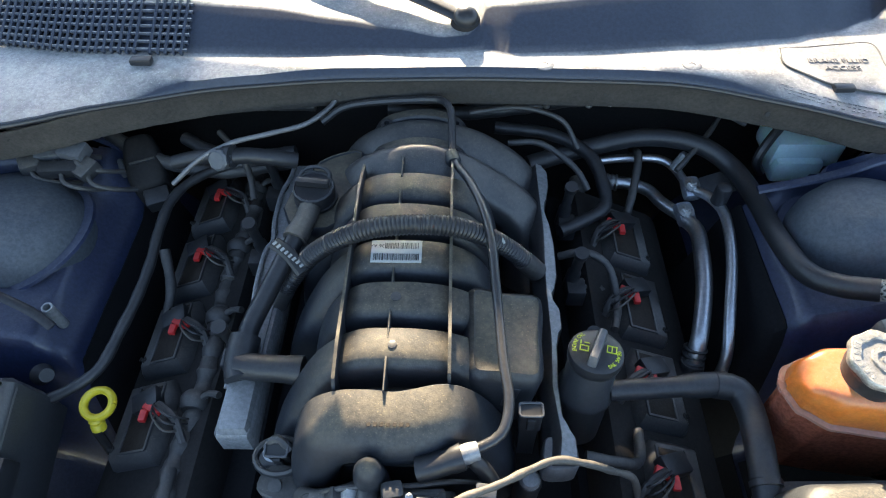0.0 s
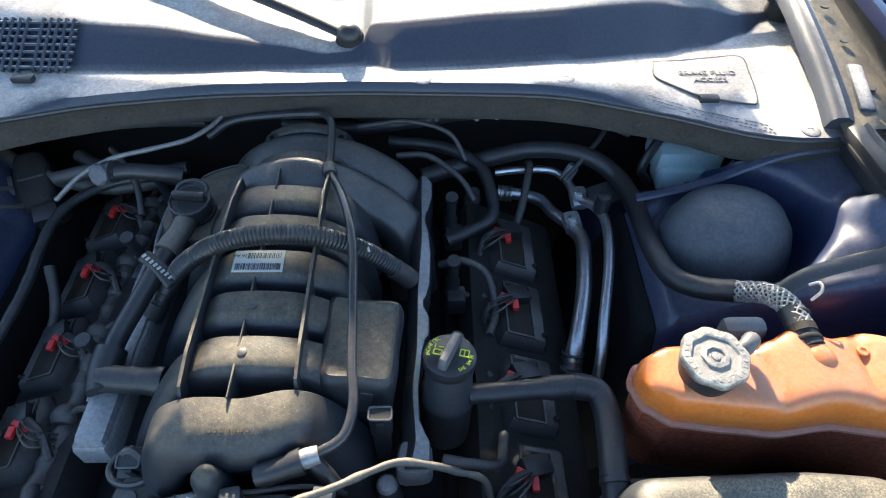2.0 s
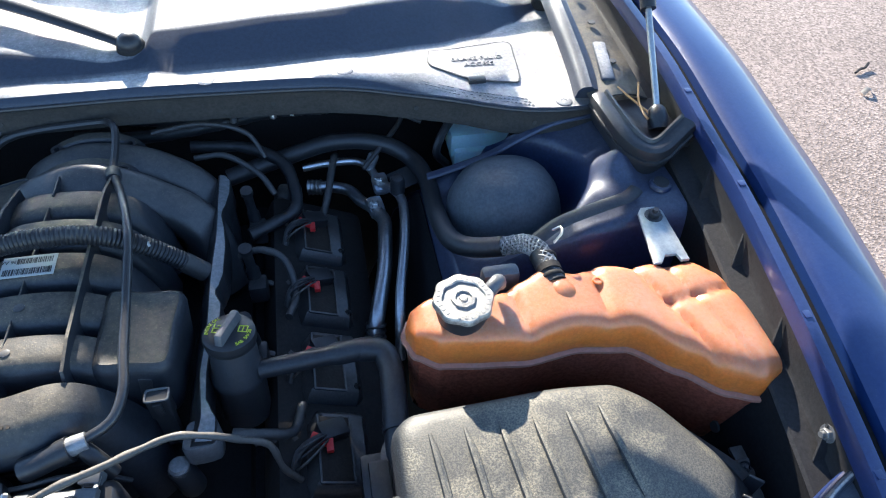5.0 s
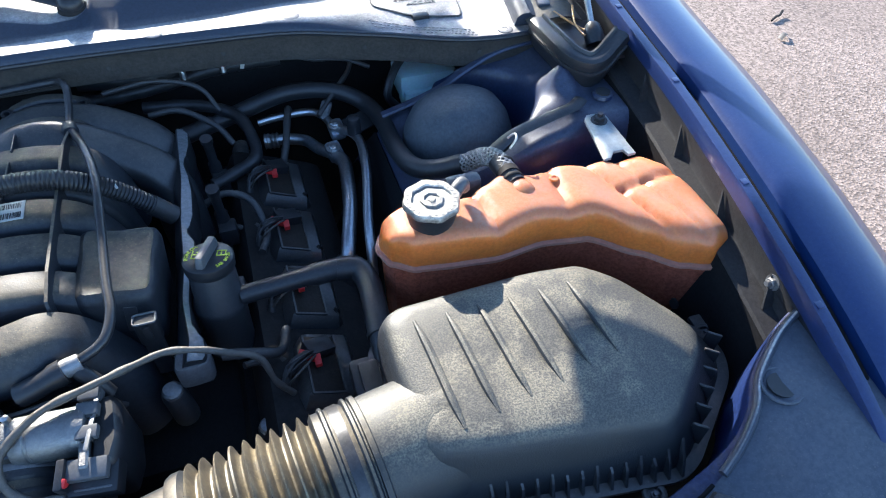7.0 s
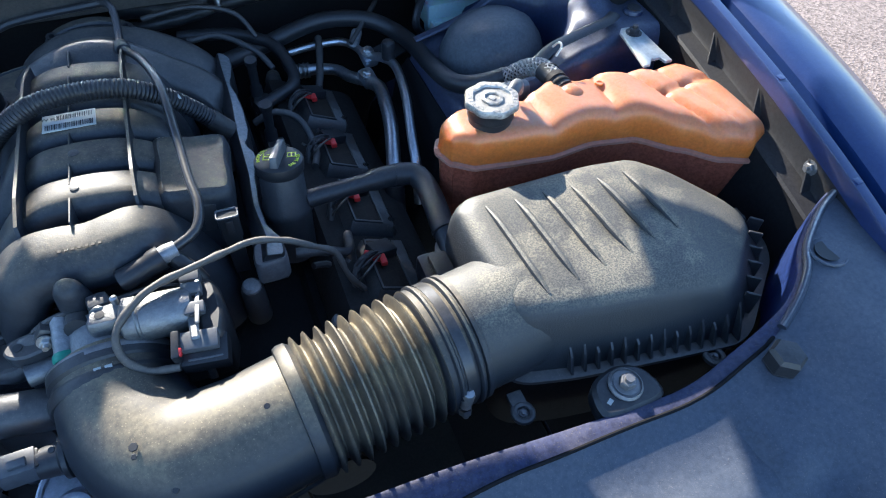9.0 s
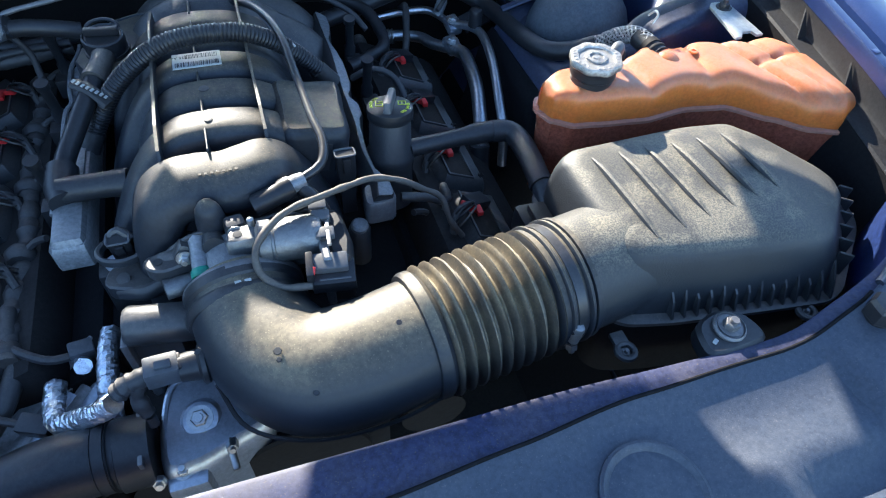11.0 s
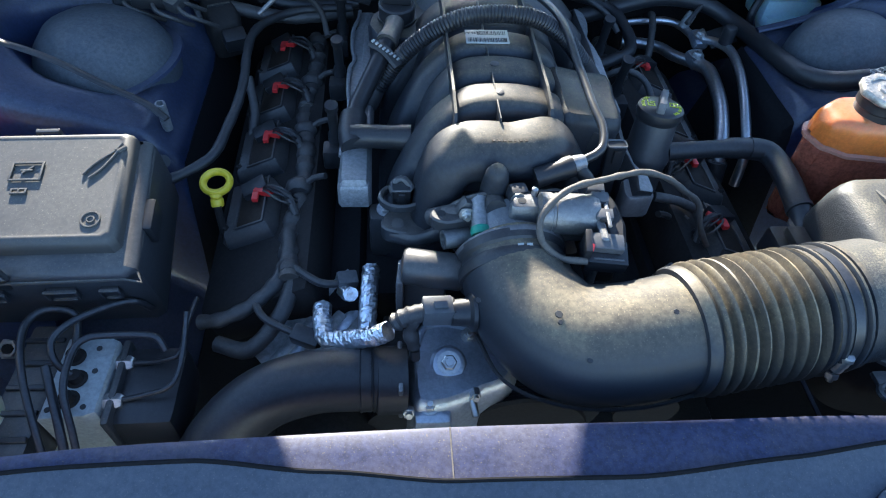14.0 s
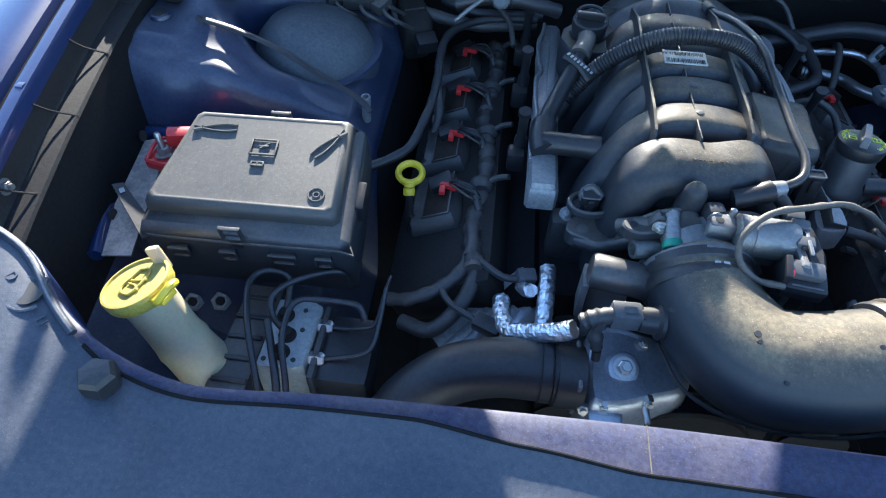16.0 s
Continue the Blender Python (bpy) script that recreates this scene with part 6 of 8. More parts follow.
for dx, dy, w, h in ((-0.0125, 0.002, 0.009, 0.0012), (-0.0125, -0.004, 0.009, 0.0012), (-0.0165, -0.001, 0.0012, 0.0065), (-0.0085, -0.001, 0.0012, 0.0065), (-0.0165, 0.006, 0.0012, 0.005), (-0.0105, 0.006, 0.005, 0.0012)):
    box((dx, dy, 0.0078), (w, h, 0.0006), 0, None, b)
for dx, dy, w, h in ((0.010, 0.004, 0.001, 0.008), (0.0145, 0.004, 0.001, 0.008), (0.019, 0.004, 0.001, 0.008), (0.0145, 0.008, 0.010, 0.001), (0.0145, 0.0, 0.010, 0.001)):
    box((dx, dy, 0.0078), (w, h, 0.0006), 0, None, b)
bmesh.ops.transform(b, matrix=mc, verts=b.verts)
part("symbols", b, LIME, cap, "oil can and book symbols", smooth=False)

# ---- dipstick ----
dip = thing("dipstick", (-0.357, 0.29, 0.62), "yellow plastic ring handle of the oil dipstick", "dipstick")
ring = sweep([(-0.359 + 0.0162 * math.cos(a), 0.298 + 0.0150 * math.sin(a), 0.738 + 0.004 * math.sin(a)) for a in steps(0, 2 * math.pi, 28)], 0.0046, 10, 0.004, flat=1.25)
part("ring", ring, YELLOW, dip)
part("shank", lathe([(0.0080, -0.012), (0.0080, -0.004), (0.0065, -0.002), (0.008, 0.002), (0.006, 0.005)], (-0.358, 0.281, 0.730), (0, 0.35, 1), 16), YELLOW, dip)
part("tube", sweep([(-0.357, 0.272, 0.722), (-0.355, 0.262, 0.66), (-0.345, 0.25, 0.55)], 0.005, 8, 0.02), DARK, dip)

# ---- pump, hoses and foil-wrapped pipes at the front ----
pump = thing("water_pump", (-0.07, 0.08, 0.60), "cast aluminium water pump and thermostat housing", "water pump")
b = loft(round_outline([(-0.124, 0.010), (-0.092, 0.004), (-0.050, 0.018), (-0.014, 0.034), (-0.004, 0.075), (-0.040, 0.108), (-0.088, 0.118), (-0.118, 0.110), (-0.128, 0.060)], 0.006), [(0.0, 0.58), (0.0, 0.668), (0.002, 0.684), (0.006, 0.693), (0.011, 0.697)])
part("housing", b, ALU_CLEAN, pump)
part("boss", lathe([(0.022, -0.02), (0.020, 0.0), (0.017, 0.005), (0.013, 0.006)], (-0.084, 0.055, 0.697), (0, -0.45, 1), 28), ALU_CLEAN, pump)
part("hose_flange", box((-0.136, 0.042, 0.690), (0.005, 0.060, 0.060), 0.002), ALU, pump, "flat hose flange")
part("ridge", sweep([(-0.118, 0.030, 0.692), (-0.118, 0.070, 0.696), (-0.108, 0.100, 0.698), (-0.085, 0.106, 0.698), (-0.060, 0.100, 0.696)], 0.0035, 8, 0.006), ALU_CLEAN, pump)
part("ear", box((-0.103, 0.004, 0.640), (0.040, 0.022, 0.09), 0.008), ALU_CLEAN, pump)
part("canister", lathe([(0.006, -0.002), (0.017, 0.0), (0.020, 0.004), (0.020, 0.062), (0.017, 0.066)], (-0.132, 0.132, 0.772), (1, -0.10, -0.10), 28), PLASTIC, pump, "dusty dark rounded canister")
part("canister_foot", box((-0.108, 0.134, 0.716), (0.050, 0.036, 0.085), 0.010, pose(0, 0, 0, -4, 0, -6)), PLASTIC, pump)
part("canister_side", box((-0.134, 0.130, 0.735), (0.008, 0.034, 0.060), 0.003, pose(0, 0, 0, 0, 0, -6)), RAIL_DARK, pump, "bare metal side plate")
part("drain_pin", lathe([(0.006, 0), (0.006, 0.02), (0.004, 0.024)], (-0.124, 0.112, 0.708), (0, -0.4, -1), 10), GREY_PLASTIC, pump)
part("bolt", hexbolt((-0.084, 0.053, 0.703), (0, -0.45, 1), 0.0085, 0.007), STEEL, pump)
part("bolt", hexbolt((-0.058, 0.030, 0.690), (0, -1, 0.4), 0.006, 0.016, False), STEEL, pump)
part("bolt", hexbolt((-0.128, 0.010, 0.684), (0, -1, 0.5), 0.007, 0.008, False), STEEL, pump)
part("spout", lathe([(0.036, 0), (0.036, 0.03), (0.030, 0.034)], (-0.13, 0.042, 0.690), (-1, -0.02, 0.05), 24), RUBBER, pump)
part("stud", lathe([(0.006, 0), (0.006, 0.016), (0.004, 0.017), (0.004, 0.034), (0.003, 0.036)], (-0.062, 0.034, 0.690), (0.1, -0.9, -0.2), 10), STEEL, pump)
for x, y, z in ((-0.106, 0.012, 0.686), (-0.058, 0.090, 0.697)):
    part("bolt", hexbolt((x, y, z), (0, -0.2, 1), 0.0065, 0.007), STEEL, pump)
rad = thing("radiator_hose", (-0.26, 0.03, 0.64), "thick black rubber upper radiator hose", "hose")
part("hose", sweep([(-0.140, 0.042, 0.692), (-0.180, 0.042, 0.695), (-0.228, 0.040, 0.695), (-0.278, 0.028, 0.685), (-0.320, 0.002, 0.660), (-0.348, -0.030, 0.622), (-0.365, -0.055, 0.57)], 0.0335, 28, 0.01), RUBBER, rad)
part("clamp", lathe([(0.0348, 0), (0.0348, 0.012)], (-0.166, 0.042, 0.695), (-1, 0, 0), 28), RUBBER, rad)
for x in (-0.163, -0.176):
    part("clamp_wire", lathe([(0.0350, 0), (0.0358, 0.0006), (0.0350, 0.0012)], (x, 0.042, 0.695), (-1, 0, 0), 30), RUBBER, rad)
part("paint_dot", lathe([(0.0036, 0), (0.0036, 0.0008)], (-0.268, 0.024, 0.7195), (-0.1, -0.25, 1), 7), WHITE, rad)
foil = thing("foil_wrapped_pipe", (-0.19, 0.12, 0.68), "pipes wrapped in crinkled silver foil", "pipe")
rng = random.Random(11)


def crinkled(pts, r):
    """A pipe under loosely wrapped foil with random dents."""
    b = sweep(pts, r, 18, 0.0026)
    for v in b.verts:
        v.co += Vector((rng.uniform(-1, 1), rng.uniform(-1, 1), rng.uniform(-1, 1))) * 0.0007
    return b


part("pipe", crinkled([(-0.168, 0.186, 0.700), (-0.170, 0.150, 0.702), (-0.172, 0.110, 0.690), (-0.172, 0.09, 0.67)], 0.0105), FOIL, foil, smooth=False)
part("pipe", crinkled([(-0.224, 0.140, 0.690), (-0.221, 0.108, 0.696), (-0.213, 0.086, 0.703), (-0.190, 0.076, 0.718), (-0.165, 0.066, 0.738), (-0.148, 0.063, 0.752)], 0.0105), FOIL, foil, smooth=False)
part("pipe_end", crinkled([(-0.200, 0.160, 0.694), (-0.194, 0.148, 0.702), (-0.190, 0.140, 0.712)], 0.0085), FOIL, foil, smooth=False)
part("shield", box((-0.245, 0.150, 0.655), (0.15, 0.030, 0.008), 0.003, pose(0, 0, 0, 12, -14, 38)), RAIL_METAL, foil, "dull flat metal shield")
part("bolt", hexbolt((-0.245, 0.205, 0.690), (0.2, -0.4, 1), 0.009, 0.008), STEEL, foil)
alt = thing("alternator", (-0.23, 0.02, 0.55), "dark alternator with slotted metal casing", "alternator")
part("casing", lathe([(0.05, 0), (0.062, 0.01), (0.062, 0.08), (0.05, 0.09)], (-0.22, 0.0, 0.57), (0, 1, 0), 28), DARK, alt)
for k in range(6):
    part("vent", box((-0.262 + k * 0.015, -0.005, 0.622 - 0.004 * abs(k - 2.5)), (0.006, 0.03, 0.012), 0.002), RAIL_METAL, alt)
stud = thing("coil_bracket", (-0.148, 0.262, 0.70), "black bracket with a steel flange bolt by the manifold", "bracket")
part("body", box((-0.150, 0.245, 0.705), (0.04, 0.03, 0.07), 0.008), PLASTIC, stud)
part("bolt", hexbolt((-0.150, 0.245, 0.742), (0, -0.3, 1), 0.007, 0.007), STEEL, stud)

# loose bolt heads and fittings between the rail and the throttle
for x, y, z, words in ((0.119, 0.215, 0.755, "domed steel bolt head on a black boss"), (0.205, 0.175, 0.70, "domed steel bolt head on a black boss")):
    post = thing("boss_bolt", (x, y, z), words, "bolt", "boss bolts")
    part("boss", lathe([(0.014, -0.06), (0.013, -0.004), (0.011, 0.0)], (x, y, z), (0, -0.1, 1), 18), PLASTIC, post)
    part("head", lathe([(0.0105, 0.0), (0.0105, 0.004), (0.008, 0.007), (0.003, 0.0078)], (x, y, z), (0, -0.1, 1), 18), RAIL_METAL, post)
# taped loom across the front of the passenger's bank
front_loom = thing("front_loom", (-0.28, 0.16, 0.70), "dark taped loom curving round the front of the valve cover", "wiring loom")
part("trunk", sweep([(-0.268, 0.235, 0.712), (-0.266, 0.200, 0.712), (-0.276, 0.165, 0.706), (-0.302, 0.140, 0.696), (-0.335, 0.128, 0.686), (-0.362, 0.132, 0.675)], 0.0085, 12, 0.006, lambda s, n: 1 + 0.10 * math.sin(s * 260)), TAPE, front_loom)
part("branch", sweep([(-0.270, 0.190, 0.715), (-0.250, 0.172, 0.716), (-0.225, 0.160, 0.708), (-0.20, 0.165, 0.70)], 0.0050, 8, 0.006), TAPE, front_loom)
part("branch", sweep([(-0.300, 0.142, 0.700), (-0.285, 0.118, 0.700), (-0.255, 0.104, 0.692)], 0.0044, 8, 0.006), TAPE, front_loom)
part("connector", box((-0.238, 0.098, 0.690), (0.034, 0.020, 0.018), 0.003, pose(0, 0, 0, 8, 0, -24)), PLASTIC_CLEAN, front_loom)
part("connector", box((-0.196, 0.168, 0.702), (0.024, 0.018, 0.018), 0.003, pose(0, 0, 0, 8, 10, 14)), GREY_PLASTIC, front_loom)
# crumpled heat shield plates under the foil pipes
shield = thing("heat_shield", (-0.24, 0.11, 0.66), "crinkled silver heat shield beside the pipes", "heat shield")
for k in range(5):
    a, b = Vector((-0.305 + 0.018 * k, 0.062 + 0.004 * k, 0.640)), Vector((-0.235 + 0.016 * k, 0.140 + 0.004 * k, 0.664))
    part("pleat", sweep([a, a.lerp(b, 0.5) + Vector((0, 0, 0.003)), b], 0.0075, 6, 0.012, flat=0.35), ALU_CLEAN if k % 2 else RAIL_METAL, shield)

belt = thing("drive_belt", (0.02, 0.01, 0.62), "black ribbed drive belt over a dark pulley", "drive belt")
part("pulley", lathe([(0.03, 0), (0.074, 0.0), (0.076, 0.004), (0.070, 0.008), (0.070, 0.026), (0.076, 0.030), (0.03, 0.032)], (0.005, 0.018, 0.600), (0, 1, 0), 40), DARK, belt)
for k in range(5):
    part("rib", lathe([(0.071, 0), (0.0735, 0.0015), (0.071, 0.003)], (0.005, 0.027 + 0.0036 * k, 0.600), (0, 1, 0), 40), RUBBER, belt)


# ---- driver's side of the bay ----
tank = thing("coolant_reservoir", (0.56, 0.26, 0.68), "orange translucent coolant reservoir, wet and stained inside", "coolant reservoir")
FRONT = [(0.368, 0.285), (0.376, 0.264), (0.400, 0.248), (0.450, 0.241), (0.494, 0.236), (0.550, 0.243), (0.606, 0.235), (0.655, 0.197), (0.700, 0.164), (0.735, 0.152), (0.757, 0.160), (0.768, 0.185)]
BACK = [(0.368, 0.292), (0.376, 0.306), (0.400, 0.316), (0.430, 0.316), (0.470, 0.308), (0.505, 0.322), (0.530, 0.334), (0.566, 0.323), (0.598, 0.330), (0.630, 0.323), (0.665, 0.327), (0.690, 0.319), (0.720, 0.322), (0.742, 0.304), (0.757, 0.262), (0.768, 0.215)]
ALONG = [0.568 - 0.200 * math.cos(math.pi * k / 110) for k in range(111)]
ACROSS = [0.5 - 0.5 * math.cos(math.pi * k / 36) for k in range(37)]


def drawn_in(x):
    """The reservoir's outer end stops a little short."""
    k = min(1.0, max(0.0, (x - 0.62) / 0.13))
    return x - 0.013 * k * k * (3 - 2 * k)


TANK = [(drawn_in(x), between(x, FRONT)) for x in ALONG] + [(drawn_in(x), between(x, BACK)) for x in ALONG[::-1]]


def tank_top(x, y):
    """The blown top's swellings and creases."""
    z = 0.005 * math.exp(-((x - 0.728) / 0.05) ** 2) - 0.006 * math.exp(-((x - 0.490 - 0.15 * (0.28 - y)) / 0.007) ** 2) - 0.0045 * math.exp(-((x - 0.585 + 0.10 * (0.28 - y)) / 0.006) ** 2)
    z -= 0.0055 * math.exp(-((x - 0.648 - 0.35 * (0.29 - y)) / 0.005) ** 2)
    z += 0.004 * math.exp(-((x - 0.535) / 0.028) ** 2) + 0.004 * math.exp(-((x - 0.617) / 0.02) ** 2)
    if x > 0.655:
        z -= 0.0045 * math.exp(-((y - 0.262 - 0.1 * (x - 0.7)) / 0.005) ** 2)
        z -= 0.004 * math.exp(-((x - 0.700 - 0.3 * (0.25 - y)) / 0.005) ** 2)
    return z


def tank_point(x, v):
    f, r = between(x, FRONT), between(x, BACK)
    e = max(0.0, 1 - abs((x - 0.568) / 0.2001) ** 14) ** 0.40 * max(0.0, 1 - abs(2 * v - 1) ** 7) ** 0.38
    y = f + (r - f) * v
    return Vector((drawn_in(x), y, 0.823 + 0.0435 * e + tank_top(x, y) * e))


part("lower_shell", loft(TANK, [(0.012, 0.690), (0.008, 0.700), (0.003, 0.80), (0.0, 0.822)]), ORANGE_DARK, tank, "stained darker lower half")
part("seam_flange", loft(TANK, [(0.0, 0.8195), (-0.005, 0.8205), (-0.005, 0.8245), (0.0, 0.8255)]), SEAM_PLASTIC, tank, "pale welded seam flange")
part("upper_shell", sheet(tank_point, ALONG, ACROSS), ORANGE, tank)
part("fill_neck", lathe([(0.026, -0.012), (0.026, 0.006), (0.028, 0.008), (0.028, 0.018), (0.024, 0.022)], (0.427, 0.279, 0.866), (0, 0, 1), 28), RUBBER, tank)
part("hose_nipple", sweep([(0.548, 0.272, 0.846), (0.546, 0.286, 0.853), (0.544, 0.300, 0.859), (0.543, 0.308, 0.862)], 0.0185, 20, 0.004, lambda s, n: math.sin(math.pi * (0.16 + 0.62 * s / n))), ORANGE, tank)
part("pin_mark", lathe([(0.006, 0), (0.0055, 0.002), (0.003, 0.0022), (0.0028, 0.001)], (0.588, 0.300, 0.8655), (0, 0, 1), 14), ORANGE, tank)
part("overflow_elbow", sweep([(0.452, 0.286, 0.880), (0.462, 0.292, 0.890), (0.470, 0.300, 0.888), (0.474, 0.306, 0.876)], 0.008, 12, 0.005), GREY_PLASTIC, tank)
part("rear_lug", box((0.485, 0.335, 0.850), (0.045, 0.02, 0.03), 0.008), GREY_PLASTIC, tank)
pcap = thing("pressure_cap", (0.427, 0.279, 0.884), "weathered silver metal pressure cap with lobed rim", "pressure cap")
part("skirt", lathe([(0.0275, -0.004), (0.0285, 0.0), (0.0285, 0.008)], (0.427, 0.279, 0.884), (0, 0, 1), 36), PLASTIC_CLEAN, pcap)
part("disc", lathe([(0.0295, 0.002), (0.0315, 0.004), (0.0315, 0.0095), (0.0300, 0.0115), (0.0225, 0.0118), (0.0215, 0.0095), (0.0130, 0.0095), (0.0125, 0.0115), (0.0085, 0.0118), (0.0080, 0.0100), (0.0045, 0.0100), (0.004, 0.0112), (0.001, 0.0114)], (0.427, 0.279, 0.884), (0, 0, 1), 72, None, 8, 0.035), CAP_METAL, pcap)
for k in range(26):
    a = 2 * math.pi * k / 26
    if k % 9 != 8:
        part("print_bar", box((0.427 + 0.0262 * math.cos(a), 0.279 + 0.0262 * math.sin(a), 0.8956), (0.0042, 0.0028, 0.0009), 0.0003, pose(0, 0, 0, 0, 0, math.degrees(a)), segs=1), CAP_METAL, pcap)
strap = thing("mounting_strap", (0.693, 0.37, 0.85), "pale zinc mounting strap bolted over the reservoir", "strap")
part("strap", loft([(0.677, 0.394), (0.684, 0.402), (0.702, 0.402), (0.709, 0.394), (0.706, 0.312), (0.696, 0.312), (0.694, 0.322), (0.680, 0.322), (0.672, 0.312), (0.662, 0.312)], [(0, 0.8655), (0, 0.8690), (0.0006, 0.8694)]), ZINC, strap)
part("bolt", hexbolt((0.694, 0.386, 0.869), (0, 0, 1), 0.0075, 0.008), RUBBER, strap)

hose = thing("reservoir_hose", (0.45, 0.55, 0.77), "long black rubber hose looping to the reservoir with a braided end", "hose")
BIG = [(0.150, 0.690, 0.742), (0.236, 0.715, 0.752), (0.321, 0.714, 0.776), (0.395, 0.700, 0.775), (0.440, 0.668, 0.762), (0.452, 0.600, 0.768), (0.448, 0.520, 0.785), (0.455, 0.452, 0.798), (0.480, 0.424, 0.808), (0.512, 0.406, 0.824), (0.531, 0.384, 0.848), (0.538, 0.352, 0.864), (0.542, 0.308, 0.862)]
part("tube", sweep(BIG[:10], 0.0135, 14, 0.01), RUBBER, hose)
sleeve = part("sleeve", sweep(BIG[8:], 0.0104, 14, 0.004), RUBBER, hose, "braided sleeve near the end")
line = [Vector(p) for p in spline(BIG[8:], 0.0025)]
for turn in (1, -1):
    for k in range(9):
        coil_line = []
        for i, p in enumerate(line):
            ahead = (line[min(i + 1, len(line) - 1)] - line[max(i - 1, 0)]).normalized()
            side = ahead.cross(Vector((0, 0, 1))).normalized()
            a = 2 * math.pi * k / 9 + turn * i * 0.24
            coil_line.append(p + (side * math.cos(a) + ahead.cross(side) * math.sin(a)) * (0.0110 + 0.0004 * math.sin(i * 1.4 + k * turn)))
        part("strand", sweep(coil_line, 0.0013, 5, 0.004), BRAID, sleeve, "pale braid strand")
part("cuff", sweep([(0.537, 0.352, 0.863), (0.542, 0.306, 0.862)], 0.0132, 16, 0.006), RUBBER, hose)
for y in (0.316, 0.346):
    part("cuff_ring", lathe([(0.0136, 0), (0.0142, 0.001), (0.0142, 0.004), (0.0136, 0.005)], (0.5405, y, 0.863), (0, -1, 0.0), 20), DARK, hose)
part("clamp", lathe([(0.0142, 0), (0.0142, 0.009)], (0.540, 0.330, 0.863), (0, -1, 0.0), 20), DARK, hose, "dark spring clamp with bent ears")
part("clamp_ear", sweep([(0.550, 0.350, 0.882), (0.560, 0.356, 0.890), (0.562, 0.366, 0.890), (0.554, 0.368, 0.884)], 0.0016, 6, 0.004), STEEL, hose)

dome = None
for side in (1, -1):
    x0 = 0.546 if side > 0 else -0.538
    y0 = 0.520 if side > 0 else 0.520
    dome = thing("strut_tower", (x0, y0, 0.76), "dusty dark domed strut tower cap", "strut tower", "strut towers")
    prof = [(0.098, -0.03), (0.096, 0.0), (0.090, 0.024), (0.076, 0.046), (0.055, 0.060), (0.030, 0.067), (0.006, 0.069)]
    b = lathe(prof, (0, 0, 0), (0, 0, 1), 40)
    k = 0.87 if side > 0 else 1.0
    bmesh.ops.transform(b, matrix=Matrix.Translation((x0, y0, 0.783 if side > 0 else 0.762)) @ Matrix.Rotation(radians(-8 * side), 4, "Y") @ Matrix.Diagonal((k, k * (0.88 if side > 0 else 1.0), 1, 1)), verts=b.verts)
    part("cap", b, DOME, dome)
    part("rim", lathe([(0.097 * k, 0.0), (0.104 * k, 0.0), (0.103 * k, 0.004), (0.097 * k, 0.005)], (x0, y0, 0.762), (0.14 * side, 0, 1), 40), PAINT_DUSTY, dome, "blue painted tower rim")
seal_r = sweep([(0.535, 0.378, 0.852), (0.575, 0.398, 0.862), (0.630, 0.412, 0.868), (0.672, 0.420, 0.873), (0.690, 0.432, 0.874)], 0.0095, 10, 0.01, flat=0.35)
solid("edge_seal", seal_r, RUBBER, "black rubber strip along the inner fender's edge", "seal", "edge seals")
seal_l = sweep([(-0.675, 0.437, 0.860), (-0.62, 0.436, 0.846), (-0.56, 0.425, 0.828), (-0.50, 0.405, 0.806), (-0.45, 0.388, 0.790), (-0.425, 0.375, 0.775)], 0.0058, 10, 0.01, flat=0.45)
solid("edge_seal", seal_l, RUBBER, "black rubber strip along the inner fender's edge", "seal", "edge seals")
for side in (1, -1):
    z = shelf_height(0.729, 0.441, side < 0)
    eye = thing("drain_hole", (side * 0.729, 0.441, z), "round rimmed hole in the inner fender shelf", "hole", "shelf holes")
    part("rim", lathe([(0.009, 0.001), (0.015, 0.0), (0.0135, 0.004), (0.010, 0.005)], (side * 0.729, 0.441, z + 0.001), (0, 0, 1), 22), PAINT_DUSTY, eye)
    part("opening", lathe([(0.0100, 0.004), (0.0100, 0.0070)], (side * 0.729, 0.441, z + 0.001), (0, 0, 1), 22), INK, eye)
bm = sweep([(0.450, 0.600, 0.783), (0.500, 0.600, 0.798), (0.545, 0.600, 0.815), (0.590, 0.600, 0.842), (0.632, 0.600, 0.862), (0.684, 0.600, 0.871), (0.735, 0.600, 0.872)], 0.0075, 8, 0.015, flat=0.5)
solid("tower_flange", bm, PAINT_DUSTY, "blue painted flange edge behind the strut tower", "flange", "tower flanges")
bm = sweep([(-0.395, 0.645, 0.760), (-0.43, 0.675, 0.775), (-0.50, 0.69, 0.80), (-0.58, 0.66, 0.84), (-0.66, 0.62, 0.868)], 0.010, 8, 0.015, flat=0.5)
solid("tower_flange", bm, PAINT_DUSTY, "blue painted flange edge behind the strut tower", "flange", "tower flanges")

brake = thing("brake_reservoir", (0.55, 0.72, 0.74), "milky pale blue brake fluid reservoir below the cowl", "brake reservoir")
part("body", box((0.555, 0.722, 0.765), (0.100, 0.070, 0.045), 0.008), ICE, brake)
part("step", box((0.545, 0.700, 0.742), (0.070, 0.05, 0.04), 0.008), ICE, brake)
part("cylinder", lathe([(0.02, 0), (0.02, 0.12)], (0.56, 0.66, 0.712), (0, 1, 0), 18), DARK, brake)
part("line", sweep([(0.50, 0.69, 0.73), (0.48, 0.68, 0.765), (0.50, 0.70, 0.80), (0.535, 0.73, 0.815)], 0.007, 8, 0.01), RUBBER, brake)

